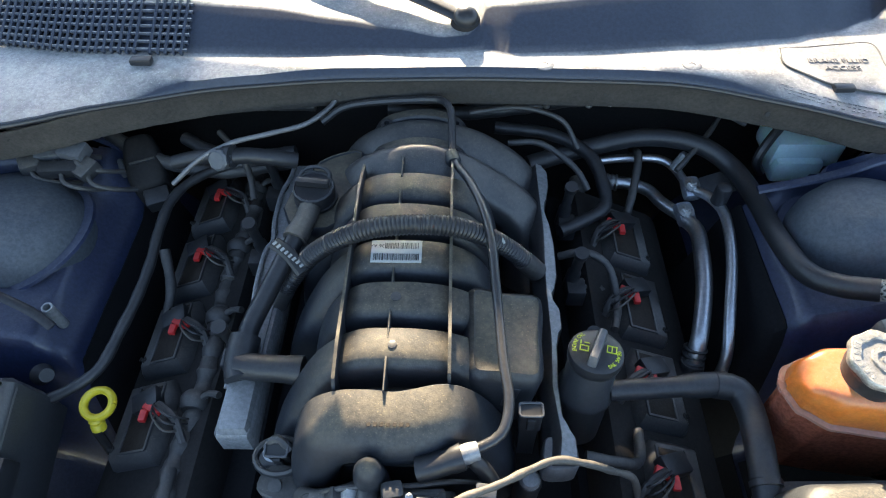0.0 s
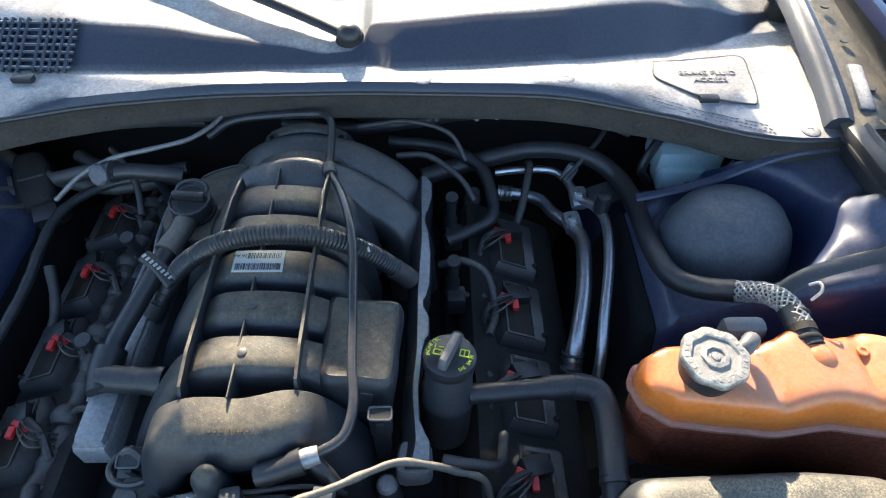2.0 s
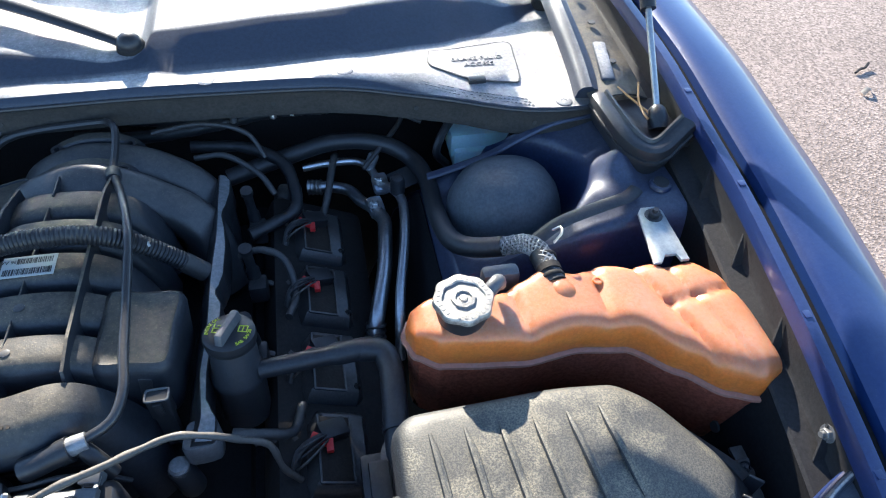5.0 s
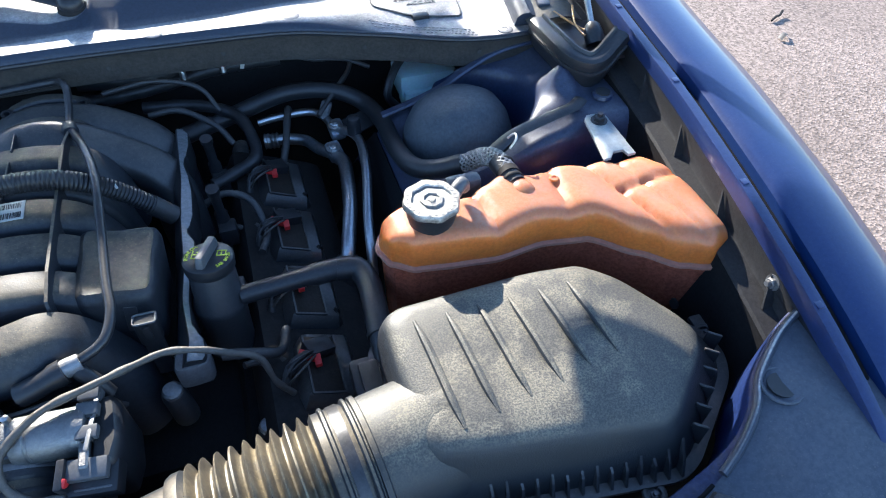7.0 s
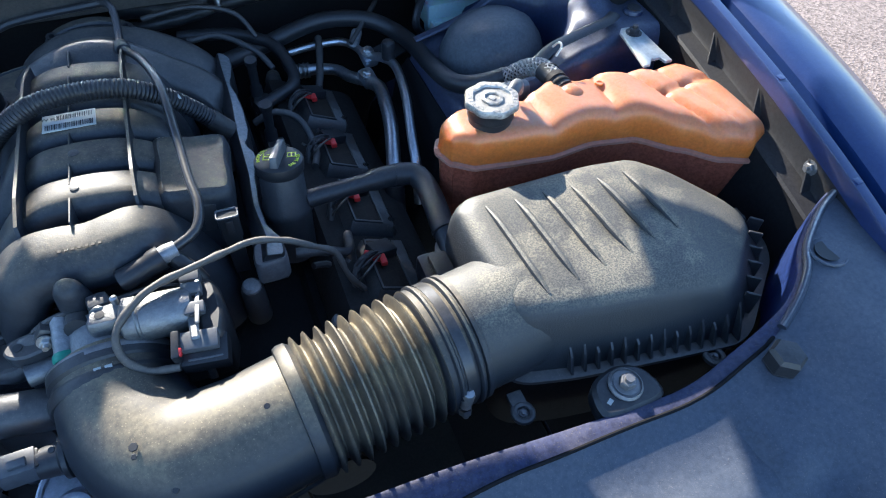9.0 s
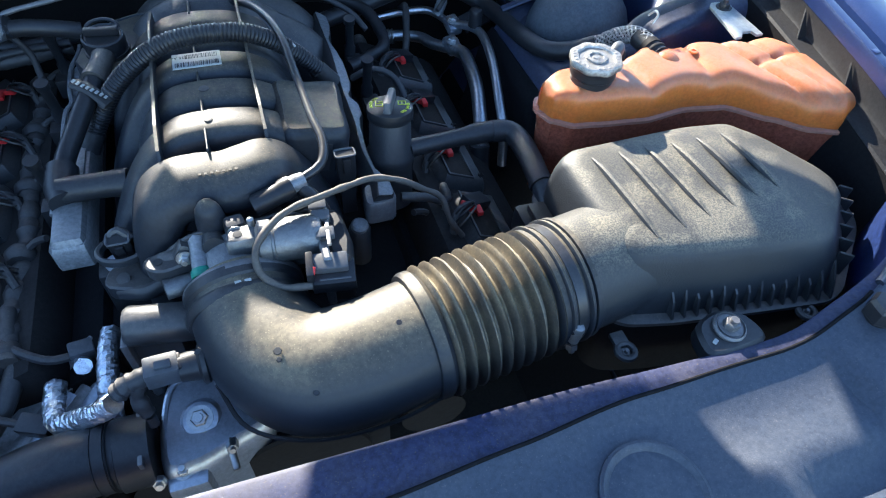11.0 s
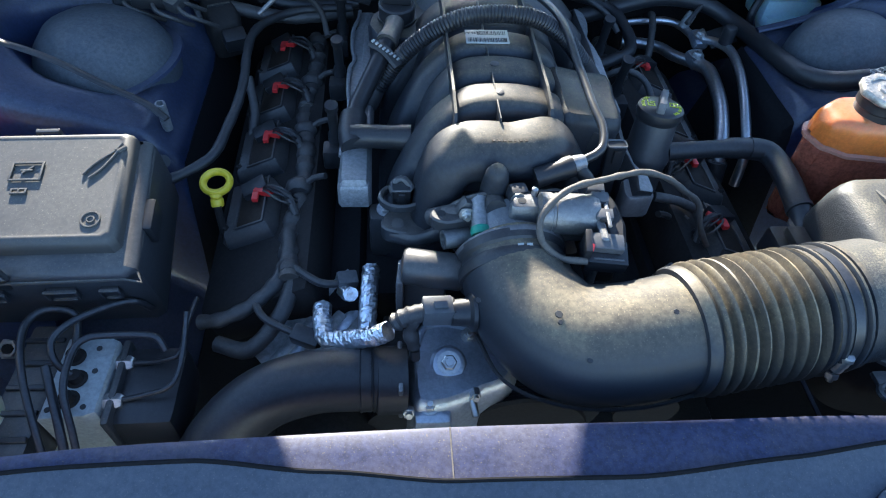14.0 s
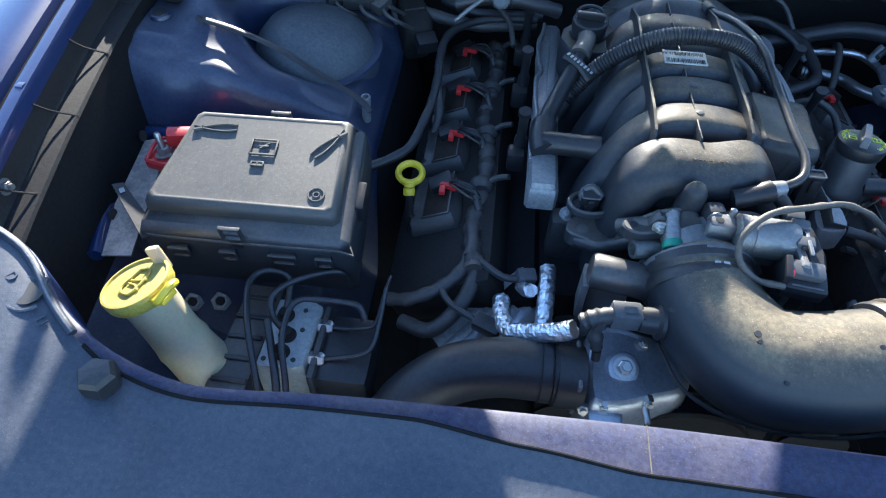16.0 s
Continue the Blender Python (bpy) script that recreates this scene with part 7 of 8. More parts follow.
# air filter housing
abox = thing("air_filter_box", (0.50, 0.08, 0.70), "dusty black plastic air filter housing with ribbed lid", "air filter box")
ABOX = soft_corners([(0.336, 0.176), (0.352, 0.191), (0.500, 0.196), (0.578, 0.190), (0.610, 0.168), (0.656, 0.104), (0.664, 0.078), (0.654, 0.056), (0.585, -0.006), (0.566, -0.014), (0.500, -0.006), (0.400, 0.008), (0.350, 0.020), (0.336, 0.034)], 0.022, 6)
ABOX_LOW = soft_corners([(0.334, 0.190), (0.352, 0.204), (0.500, 0.208), (0.592, 0.204), (0.630, 0.178), (0.690, 0.104), (0.699, 0.076), (0.686, 0.048), (0.600, -0.024), (0.578, -0.032), (0.500, -0.022), (0.400, -0.008), (0.350, 0.004), (0.334, 0.020)], 0.016, 6)


def lid_slope(x, y):
    """The lid falls away towards the fender and a little towards the front."""
    d = max(0.0, x - 0.53 + 0.10 * (0.08 - y))
    return -0.20 * d * min(1.0, d / 0.04) - 0.05 * max(0, 0.05 - y)


b = bmesh.new()
rings = []
for k in range(4):
    rings.append([b.verts.new((x, y, z)) for (x, y), z in zip(ABOX_LOW, [(0.66, 0.70, 0.745, 0.764)[k]] * len(ABOX_LOW))])
for a, c in zip(rings, rings[1:]):
    for k in range(len(a)):
        b.faces.new((a[k], a[(k + 1) % len(a)], c[(k + 1) % len(a)], c[k]))
b.faces.new(rings[0][::-1]), b.faces.new(rings[-1])
part("lower_case", b, LINER_BLACK, abox)
part("joint_flange", loft(ABOX_LOW, [(0.0, 0.7625), (-0.009, 0.764), (-0.009, 0.769), (0.0, 0.7705)]), PLASTIC, abox, "thin clamped flange round the box")
b = bmesh.new()
rings = []
for mix, d, z in ((0.0, 0.002, 0.769), (0.42, 0.0, 0.792), (0.88, 0.0, 0.822), (1.0, 0.002, 0.834), (1.0, 0.006, 0.8425), (1.0, 0.012, 0.8475), (1.0, 0.022, 0.8498), (1.0, 0.045, 0.8505), (1.0, 0.075, 0.8505)):
    ring = []
    for (x0, y0), (x1, y1) in zip(ABOX_LOW, ABOX):
        x, y = x0 + (x1 - x0) * mix, y0 + (y1 - y0) * mix
        x, y = 0.50 + (x - 0.50) * (1 - d / 0.16), 0.09 + (y - 0.09) * (1 - d / 0.10)
        ring.append(b.verts.new((x, y, z + lid_slope(x, y) * min(1.0, max(0.0, (z - 0.78) / 0.05)))))
    rings.append(ring)
for a, c in zip(rings, rings[1:]):
    for k in range(len(a)):
        b.faces.new((a[k], a[(k + 1) % len(a)], c[(k + 1) % len(a)], c[k]))
b.faces.new(rings[-1])
part("lid", b, LID_CRUST, abox, "dusty lid with long raised ribs")
for k in range(6):
    x = 0.371 + k * 0.0338
    y1, y0 = 0.160, 0.036 + 0.006 * k
    pts = [(x + 0.010, y0, 0.8492), (x + 0.007, y0 + 0.03, 0.8515), (x + 0.003, y1 - 0.03, 0.8515), (x, y1, 0.8492)]
    pts = [(a, b2, c2 + lid_slope(a, b2)) for a, b2, c2 in pts]
    part("rib", sweep(pts, 0.0042, 8, 0.008, lambda s, n: 0.45 + 0.55 * min(1.0, 5 * min(s / n, 1 - s / n))), LID_CRUST, abox)
part("neck", sweep([(0.284, 0.0570, 0.784), (0.32, 0.062, 0.786), (0.385, 0.070, 0.787)], 0.0625, 40, 0.01, lambda s, n: 1 + 0.03 * s / n), LID_CRUST, abox)
part("neck_rim", lathe([(0.060, 0), (0.0665, 0.002), (0.0665, 0.007), (0.062, 0.009)], (0.296, 0.0588, 0.784), d0, 44), PLASTIC_DUSTY, abox)
for k in range(14):
    x = 0.395 + k * 0.0142
    y = -0.0075 - 0.14 * max(0, x - 0.40)
    b = bmesh.new()
    for dx in (-0.0013, 0.0013):
        for dy, z in ((0.016, 0.806 + 0.006 * math.sin(k * 2.1)), (0.004, 0.771), (-0.006, 0.771), (0.002, 0.790)):
            b.verts.new((x + dx, y + dy, z))
    b.verts.ensure_lookup_table()
    for f in ((0, 1, 2, 3), (7, 6, 5, 4), (0, 3, 7, 4), (3, 2, 6, 7), (2, 1, 5, 6), (1, 0, 4, 5)):
        b.faces.new([b.verts[q] for q in f])
    part("stiffener", b, PLASTIC, abox, smooth=False)
for k in range(6):
    t = k / 5
    x, y = 0.615 + 0.078 * t, -0.012 + 0.088 * t
    part("stiffener", box((x - 0.006, y + 0.004, 0.785), (0.016, 0.003, 0.034), 0.001, pose(0, 0, 0, 0, 0, -40), segs=1), PLASTIC, abox)
for x, y in ((0.333, -0.030), (0.548, -0.042), (0.705, 0.105)):
    b = sweep([(x + 0.009 * math.cos(a), y + 0.009 * math.sin(a), 0.764) for a in steps(0, 2 * math.pi, 16)], 0.0036, 8, 0.003)
    box((x, y + 0.014, 0.764), (0.016, 0.018, 0.006), 0.002, None, b)
    part("lug", b, PLASTIC, abox, "round screw lug")
    part("lug_screw", hexbolt((x, y, 0.760), (0, -0.1, 1), 0.0042, 0.004), RAIL_DARK, abox)
part("clip", box((0.322, 0.150, 0.775), (0.022, 0.05, 0.012), 0.004), PLASTIC_CLEAN, abox)
part("clip", box((0.318, 0.166, 0.745), (0.03, 0.05, 0.04), 0.006), PLASTIC_CLEAN, abox)
foot = thing("filter_box_mount", (0.42, -0.056, 0.80), "black mounting foot with a steel flange bolt", "mount")
part("plate", loft(round_outline([(0.386, -0.060), (0.395, -0.040), (0.425, -0.032), (0.448, -0.044), (0.452, -0.072), (0.42, -0.078), (0.39, -0.076)], 0.006), [(0.0, 0.785), (0.0, 0.800), (0.004, 0.804)]), PLASTIC_CLEAN, foot)
part("washer", lathe([(0.0165, 0), (0.0165, 0.002), (0.0145, 0.004), (0.0135, 0.002)], (0.420, -0.054, 0.805), (0, -0.1, 1), 26), RAIL_DARK, foot)
part("bolt", hexbolt((0.420, -0.054, 0.807), (0, -0.1, 1), 0.0080, 0.009), RAIL_DARK, foot)
part("chip", box((0.398, -0.064, 0.8047), (0.006, 0.004, 0.0008), 0.0, pose(0, 0, 0, 0, 0, 30)), WHITE, foot)

# air conditioning lines
ac = thing("refrigerant_line", (0.37, 0.55, 0.72), "bare aluminium refrigerant lines with bolted joint blocks", "refrigerant line")
part("line", sweep([(0.372, 0.598, 0.722), (0.380, 0.575, 0.726), (0.377, 0.540, 0.728), (0.368, 0.480, 0.724), (0.352, 0.420, 0.714), (0.344, 0.395, 0.700), (0.342, 0.38, 0.66)], 0.0108, 16, 0.008), ALU_TUBE, ac)
part("line", sweep([(0.383, 0.640, 0.742), (0.398, 0.620, 0.750), (0.408, 0.590, 0.756), (0.408, 0.555, 0.756), (0.400, 0.500, 0.750), (0.384, 0.430, 0.735), (0.376, 0.385, 0.71), (0.374, 0.37, 0.66)], 0.0072, 14, 0.008), ALU_TUBE, ac)
part("line", sweep([(0.372, 0.612, 0.715), (0.350, 0.645, 0.708), (0.335, 0.675, 0.705), (0.305, 0.69, 0.704), (0.275, 0.695, 0.702)], 0.0095, 14, 0.008), ALU_TUBE, ac)
part("line", sweep([(0.383, 0.648, 0.735), (0.372, 0.690, 0.735), (0.350, 0.712, 0.735), (0.30, 0.716, 0.732), (0.265, 0.715, 0.728)], 0.0065, 12, 0.008), ALU_TUBE, ac)
part("ferrule", sweep([(0.292, 0.692, 0.703), (0.270, 0.696, 0.702)], 0.0125, 14, 0.002, lambda s, n: 1 + 0.08 * math.sin(s * 900)), STEEL, ac)
part("sleeve", sweep([(0.345, 0.402, 0.704), (0.342, 0.382, 0.672)], 0.0138, 14, 0.002, lambda s, n: 1 + 0.09 * math.sin(s * 700)), RUBBER, ac)
part("sleeve", sweep([(0.342, 0.388, 0.69), (0.335, 0.35, 0.60)], 0.0150, 14, 0.01), RUBBER, ac)
for (x, y, z), turnz in (((0.372, 0.610, 0.722), 10), ((0.384, 0.646, 0.738), 5)):
    part("joint_block", box((x, y, z), (0.026, 0.036, 0.018), 0.008, pose(0, 0, 0, 15, 0, turnz)), ALU_CLEAN, ac, "cast joint block")
    part("joint_bolt", hexbolt((x - 0.002, y - 0.004, z + 0.011), (0, -0.2, 1), 0.0075, 0.007), STEEL, ac)
part("service_port", lathe([(0.011, -0.01), (0.011, 0.014), (0.0095, 0.018), (0.006, 0.020)], (0.405, 0.600, 0.770), (0, 0.0, 1), 18), PLASTIC_CLEAN, ac, "black service port cap")
part("service_port", lathe([(0.009, -0.012), (0.009, 0.012), (0.007, 0.016)], (0.375, 0.690, 0.748), (0.4, 0.1, 1), 14), RAIL_METAL, ac)
part("bracket", box((0.425, 0.655, 0.738), (0.05, 0.035, 0.004), 0.001, pose(0, 0, 0, 20, -10, 15)), RUBBER, ac)

# heater pipe across the driver's bank
heat = thing("heater_pipe", (0.30, 0.29, 0.76), "dusty dark heater pipe with a bend to the front", "pipe")
part("pipe", sweep([(0.205, 0.300, 0.785), (0.240, 0.302, 0.786), (0.300, 0.308, 0.784), (0.332, 0.312, 0.780)], 0.0112, 16, 0.01, lambda s, n: 1 + 0.22 * (s > n * 0.62)), RUBBER, heat)
part("bend", sweep([(0.318, 0.310, 0.782), (0.342, 0.306, 0.780), (0.350, 0.285, 0.778), (0.349, 0.250, 0.778), (0.346, 0.212, 0.774)], 0.0145, 16, 0.008), RUBBER, heat)
part("tail", sweep([(0.347, 0.225, 0.776), (0.344, 0.185, 0.766), (0.338, 0.15, 0.735), (0.333, 0.12, 0.68)], 0.0135, 16, 0.01), RUBBER, heat)
part("collar", lathe([(0.0156, 0), (0.0156, 0.006)], (0.346, 0.212, 0.774), (0, -1, -0.1), 18), RUBBER, heat)

# hoses and lines at the back of the engine
REAR = [("heater_hose", [(0.10, 0.735, 0.775), (0.18, 0.725, 0.772), (0.235, 0.690, 0.765), (0.252, 0.640, 0.755), (0.250, 0.600, 0.745), (0.215, 0.575, 0.742), (0.185, 0.560, 0.74)], 0.0095, "black heater hose behind the engine", RUBBER),
        ("heater_hose", [(0.02, 0.765, 0.82), (0.10, 0.755, 0.815), (0.18, 0.765, 0.82), (0.26, 0.78, 0.835)], 0.016, "thick black heater hose at the firewall", RUBBER),
        ("wiring_lead", [(0.115, 0.672, 0.80), (0.16, 0.665, 0.805), (0.205, 0.635, 0.79), (0.225, 0.61, 0.77)], 0.0045, "thin black wiring lead behind the manifold", TAPE),
        ("wiring_lead", [(0.32, 0.75, 0.72), (0.315, 0.70, 0.75), (0.30, 0.64, 0.73), (0.285, 0.60, 0.71)], 0.006, "thin black wiring lead by the firewall", TAPE),
        ("wiring_lead", [(0.45, 0.78, 0.83), (0.43, 0.74, 0.79), (0.40, 0.70, 0.78), (0.36, 0.66, 0.76)], 0.004, "thin black wiring lead by the firewall", TAPE),
        ("heater_hose", [(-0.118, 0.70, 0.868), (-0.128, 0.675, 0.86), (-0.156, 0.638, 0.86), (-0.20, 0.618, 0.86), (-0.246, 0.602, 0.858), (-0.29, 0.59, 0.84), (-0.33, 0.575, 0.81)], 0.0034, "thin dark steel line crossing behind the engine", RAIL_DARK),
        ("wiring_loom", [(-0.20, 0.655, 0.78), (-0.282, 0.641, 0.78), (-0.325, 0.610, 0.78), (-0.343, 0.571, 0.78), (-0.346, 0.52, 0.775), (-0.344, 0.479, 0.77), (-0.346, 0.43, 0.765), (-0.353, 0.384, 0.76), (-0.368, 0.333, 0.75), (-0.41, 0.305, 0.74), (-0.44, 0.30, 0.735)], 0.0066, "black wiring loom along the inner fender", RUBBER),
        ("wiring_loom", [(-0.20, 0.66, 0.77), (-0.30, 0.64, 0.77), (-0.40, 0.66, 0.78), (-0.48, 0.70, 0.80)], 0.010, "black wiring loom at the firewall", TAPE),
        ("wiring_lead", [(-0.35, 0.52, 0.74), (-0.34, 0.48, 0.71), (-0.345, 0.44, 0.68)], 0.007, "thin black wiring lead behind the engine", TAPE),
        ("wiring_lead", [(0.175, 0.50, 0.76), (0.205, 0.495, 0.775), (0.235, 0.48, 0.765), (0.245, 0.44, 0.74), (0.235, 0.40, 0.745)], 0.005, "thin black wiring lead beside the fuel rail", TAPE),
        ("wiring_lead", [(0.175, 0.235, 0.77), (0.205, 0.232, 0.765), (0.235, 0.24, 0.745), (0.245, 0.28, 0.73)], 0.006, "thin black wiring lead beside the fuel rail", TAPE)]
for name, pts, r, words, mat in REAR:
    solid(name, sweep(pts, r, 10, 0.006, lambda s, n: 1 + 0.05 * math.sin(s * 160) + 0.03 * math.sin(s * 437)), mat, words, name.split("_")[1], name.replace("_", " ") + "s")
solid("bellhousing_stud", lathe([(0.010, -0.03), (0.010, 0.0), (0.007, 0.004)], (0.205, 0.752, 0.855), (0, -0.3, -1), 12), STEEL, "pale steel stud hanging under the cowl", "stud")
solid("fluid_dipstick", sweep([(-0.33, 0.60, 0.825), (-0.285, 0.598, 0.838), (-0.245, 0.592, 0.845)], 0.010, 12, 0.01, lambda s, n: 1.0 + 0.5 * (s > n * 0.8)), RUBBER, "black capped fluid tube behind the engine", "cap")
knob = thing("capped_fitting", (-0.259, 0.59, 0.845), "pale ribbed plastic cap on a black elbow", "cap")
part("cap", lathe([(0.0125, -0.004), (0.014, 0.0), (0.014, 0.010), (0.011, 0.0125)], (-0.259, 0.588, 0.843), (-0.3, -0.8, 0.5), 18, None, 9, 0.05), GREY_PLASTIC, knob)
part("elbow", sweep([(-0.258, 0.592, 0.840), (-0.235, 0.60, 0.838), (-0.20, 0.605, 0.83), (-0.17, 0.61, 0.82)], 0.011, 12, 0.01), RUBBER, knob)
module = thing("sensor_module", (-0.405, 0.648, 0.74), "dusty black canister module by the firewall", "module", "electrical modules")
MT = Matrix.Translation((-0.405, 0.648, 0.768)) @ Matrix.Rotation(radians(24), 4, "Z") @ Matrix.Rotation(radians(20), 4, "X")
for word, b, m in (("case", loft(round_outline([(-0.022, -0.036), (0.0, -0.042), (0.022, -0.036), (0.026, 0.0), (0.020, 0.042), (0.0, 0.050), (-0.020, 0.042), (-0.026, 0.0)], 0.006), [(0, -0.05), (0, 0.010), (0.004, 0.018), (0.008, 0.020)]), DARK),
                   ("cover_rib", box((0, 0.0, 0.021), (0.034, 0.004, 0.004), 0.001), PLASTIC_DUSTY),
                   ("plug", box((0.006, -0.055, 0.004), (0.034, 0.026, 0.026), 0.004), PLASTIC_CLEAN),
                   ("clip", box((-0.031, 0.01, 0.0), (0.008, 0.026, 0.014), 0.003), GREY_PLASTIC)):
    bmesh.ops.transform(b, matrix=MT, verts=b.verts)
    part(word, b, m, module)
cluster = thing("connector_cluster", (-0.49, 0.61, 0.82), "cluster of grey and black electrical connectors below the cowl", "connector")
for at, size, rz, m in (((-0.500, 0.618, 0.826), (0.040, 0.030, 0.022), 14, GREY_PLASTIC), ((-0.466, 0.612, 0.832), (0.034, 0.026, 0.020), -12, GREY_PLASTIC), ((-0.482, 0.590, 0.820), (0.050, 0.018, 0.018), 8, PLASTIC_CLEAN),
                        ((-0.525, 0.600, 0.822), (0.026, 0.034, 0.024), 30, PLASTIC), ((-0.448, 0.592, 0.818), (0.022, 0.030, 0.018), -30, PLASTIC), ((-0.505, 0.634, 0.838), (0.030, 0.012, 0.010), 14, RAIL_METAL)):
    part("connector", box(at, size, 0.003, pose(0, 0, 0, 12, 4, rz)), m, cluster)
    part("wire", sweep([Vector(at), Vector(at) + Vector((0.012, -0.020, -0.006)), Vector(at) + Vector((0.034, -0.016, -0.020)), Vector(at) + Vector((0.05, 0.004, -0.04))], 0.0034, 8, 0.006), TAPE, cluster)
# ---- passenger's side of the bay ----
fuse = thing("fuse_box", (-0.53, 0.20, 0.70), "black fuse box with a dusty lid and moulded symbols", "fuse box")
SL = math.degrees(math.atan2(0.024, 0.13))
FB = Matrix.Translation((-0.5275, 0.209, 0.8155)) @ Matrix.Rotation(radians(SL), 4, "X") @ Matrix.Rotation(radians(1.5), 4, "Z")


def fuse_part(name, b, mat, parent=None, label="", smooth=True):
    bmesh.ops.transform(b, matrix=FB, verts=b.verts)
    return part(name, b, mat, parent or fuse, label, smooth)


lid_line = [(-0.108, -0.066), (0.098, -0.068), (0.104, -0.062), (0.101, 0.066), (0.096, 0.071), (-0.084, 0.071), (-0.090, 0.066), (-0.113, -0.058)]
flid = fuse_part("lid", shrink_loft(lid_line, (-0.004, 0.002), (0.108, 0.070), [(-0.004, -0.022), (-0.004, -0.010), (0.0, -0.002), (0.003, 0.0005), (0.005, 0.0012), (0.007, 0.0004), (0.009, 0.0003), (0.018, 0.0003)]), FILM, None, "flat lid under a film of tan dust")
body_line = [(-0.118, -0.095), (0.112, -0.098), (0.125, -0.088), (0.118, 0.075), (0.108, 0.082), (-0.086, 0.080), (-0.096, 0.070), (-0.124, -0.080)]
fuse_part("body", loft(body_line, [(0.004, -0.13), (0.0, -0.085), (0.001, -0.030), (0.003, -0.024), (0.012, -0.018)]), PLASTIC)
for x, y in ((-0.008, -0.096), (0.012, 0.077)):
    b = box((x - 0.011, y, -0.012), (0.003, 0.005, 0.024), 0.001)
    box((x + 0.011, y, -0.012), (0.003, 0.005, 0.024), 0.001, None, b)
    box((x, y, -0.002), (0.025, 0.005, 0.003), 0.001, None, b)
    box((x, y, -0.022), (0.025, 0.005, 0.003), 0.001, None, b)
    fuse_part("latch_loop", b, PLASTIC)
    fuse_part("latch", box((x, y * 0.97, -0.034), (0.014, 0.008, 0.018), 0.002), PLASTIC_CLEAN)
for x, w in ((-0.078, 0.022), (-0.020, 0.018), (0.044, 0.030), (0.092, 0.018)):
    fuse_part("side_port", box((x, -0.0985, -0.050), (w, 0.006, 0.016), 0.002), PLASTIC_CLEAN)
    b = box((x, -0.1025, -0.0425), (w * 1.1, 0.004, 0.0026), 0.0006, segs=1)
    box((x, -0.1025, -0.0575), (w * 0.8, 0.004, 0.0026), 0.0006, None, b, segs=1)
    for k in (-1, 1):
        box((x + k * w * 0.5, -0.1025, -0.050), (0.0026, 0.004, 0.014), 0.0006, None, b, segs=1)
    fuse_part("port_frame", b, PLASTIC)
fuse_part("seam", sweep([(-0.121, -0.086, -0.030), (-0.110, -0.0945, -0.030), (0.108, -0.0965, -0.030), (0.121, -0.086, -0.030), (0.116, 0.070, -0.030)], 0.0018, 6, 0.01), FILM, None, "thin raised seam round the box")
fuse_part("side_clip", box((0.124, -0.02, -0.04), (0.012, 0.04, 0.03), 0.004), PLASTIC_CLEAN)
b = bmesh.new()
for cx, cy, w, h in ((0.005, 0.030, 0.030, 0.0022), (0.005, 0.008, 0.030, 0.0022), (-0.010, 0.019, 0.0022, 0.024), (0.020, 0.019, 0.0022, 0.024), (0.005, 0.020, 0.012, 0.002), (0.003, -0.004, 0.014, 0.002), (0.003, -0.009, 0.014, 0.002), (-0.004, -0.0065, 0.002, 0.007), (0.010, -0.0065, 0.002, 0.007), (0.003, -0.0065, 0.0015, 0.007)):
    box((cx, cy, 0.002), (w, h, 0.0022), 0.0004, None, b)
box((0.006, 0.021, 0.002), (0.013, 0.0018, 0.002), 0.0, pose(0, 0, 0, 0, 0, 40), b)
fuse_part("symbol", b, FILM, flid, "moulded battery and book symbols")
for cx, cy, rz in ((-0.058, 0.044, 5), (0.080, 0.030, -128)):
    b = bmesh.new()
    m = Matrix.Translation((cx, cy, 0.0018)) @ Matrix.Rotation(radians(rz), 4, "Z")
    for k in (-1, 1):
        line = [m @ Vector((-0.018, 0.001 * k, 0)), m @ Vector((-0.004, 0.004 * k, 0)), m @ Vector((0.010, 0.0055 * k, 0)), m @ Vector((0.024, 0.004 * k, 0))]
        sweep(line, 0.0014, 6, 0.004, None, True, 1.0, b)
        sweep([m @ Vector((-0.028, 0.0035 * k, 0)), m @ Vector((-0.018, 0.001 * k, 0))], 0.0024, 6, 0.004, None, True, 1.0, b)
    fuse_part("symbol", b, FILM, flid, "moulded jumper cable symbol")
b = sweep([(0.080 + 0.009 * math.cos(a), -0.043 + 0.009 * math.sin(a), 0.001) for a in steps(0, 2 * math.pi, 20)], 0.0012, 6, 0.003)
sweep([(0.080 + 0.0035 * math.cos(a), -0.043 + 0.0035 * math.sin(a), 0.001) for a in steps(0, 2 * math.pi, 12)], 0.001, 6, 0.002, None, True, 1.0, b)
fuse_part("date_mark", b, FILM, flid)

post = thing("jump_post", (-0.662, 0.246, 0.77), "red plastic jump-start terminal with a steel stud", "terminal")
part("base", box((-0.662, 0.242, 0.776), (0.036, 0.040, 0.012), 0.003, pose(0, 0, 0, 6, 0, -12)), RED, post)
part("flap", box((-0.640, 0.262, 0.796), (0.045, 0.018, 0.022), 0.006, pose(0, 0, 0, 10, 8, 20)), RED, post)
part("frame", sweep([(-0.680, 0.226, 0.783), (-0.644, 0.222, 0.784), (-0.640, 0.258, 0.789), (-0.676, 0.262, 0.788), (-0.680, 0.226, 0.783)], 0.0025, 6, 0.006), RED, post)
part("stud", hexbolt((-0.662, 0.242, 0.782), (-0.15, 0.1, 1), 0.0085, 0.010), STEEL, post)
part("stud_tip", lathe([(0.004, 0), (0.004, 0.020), (0.003, 0.022)], (-0.663, 0.243, 0.790), (-0.15, 0.1, 1), 10), STEEL, post)

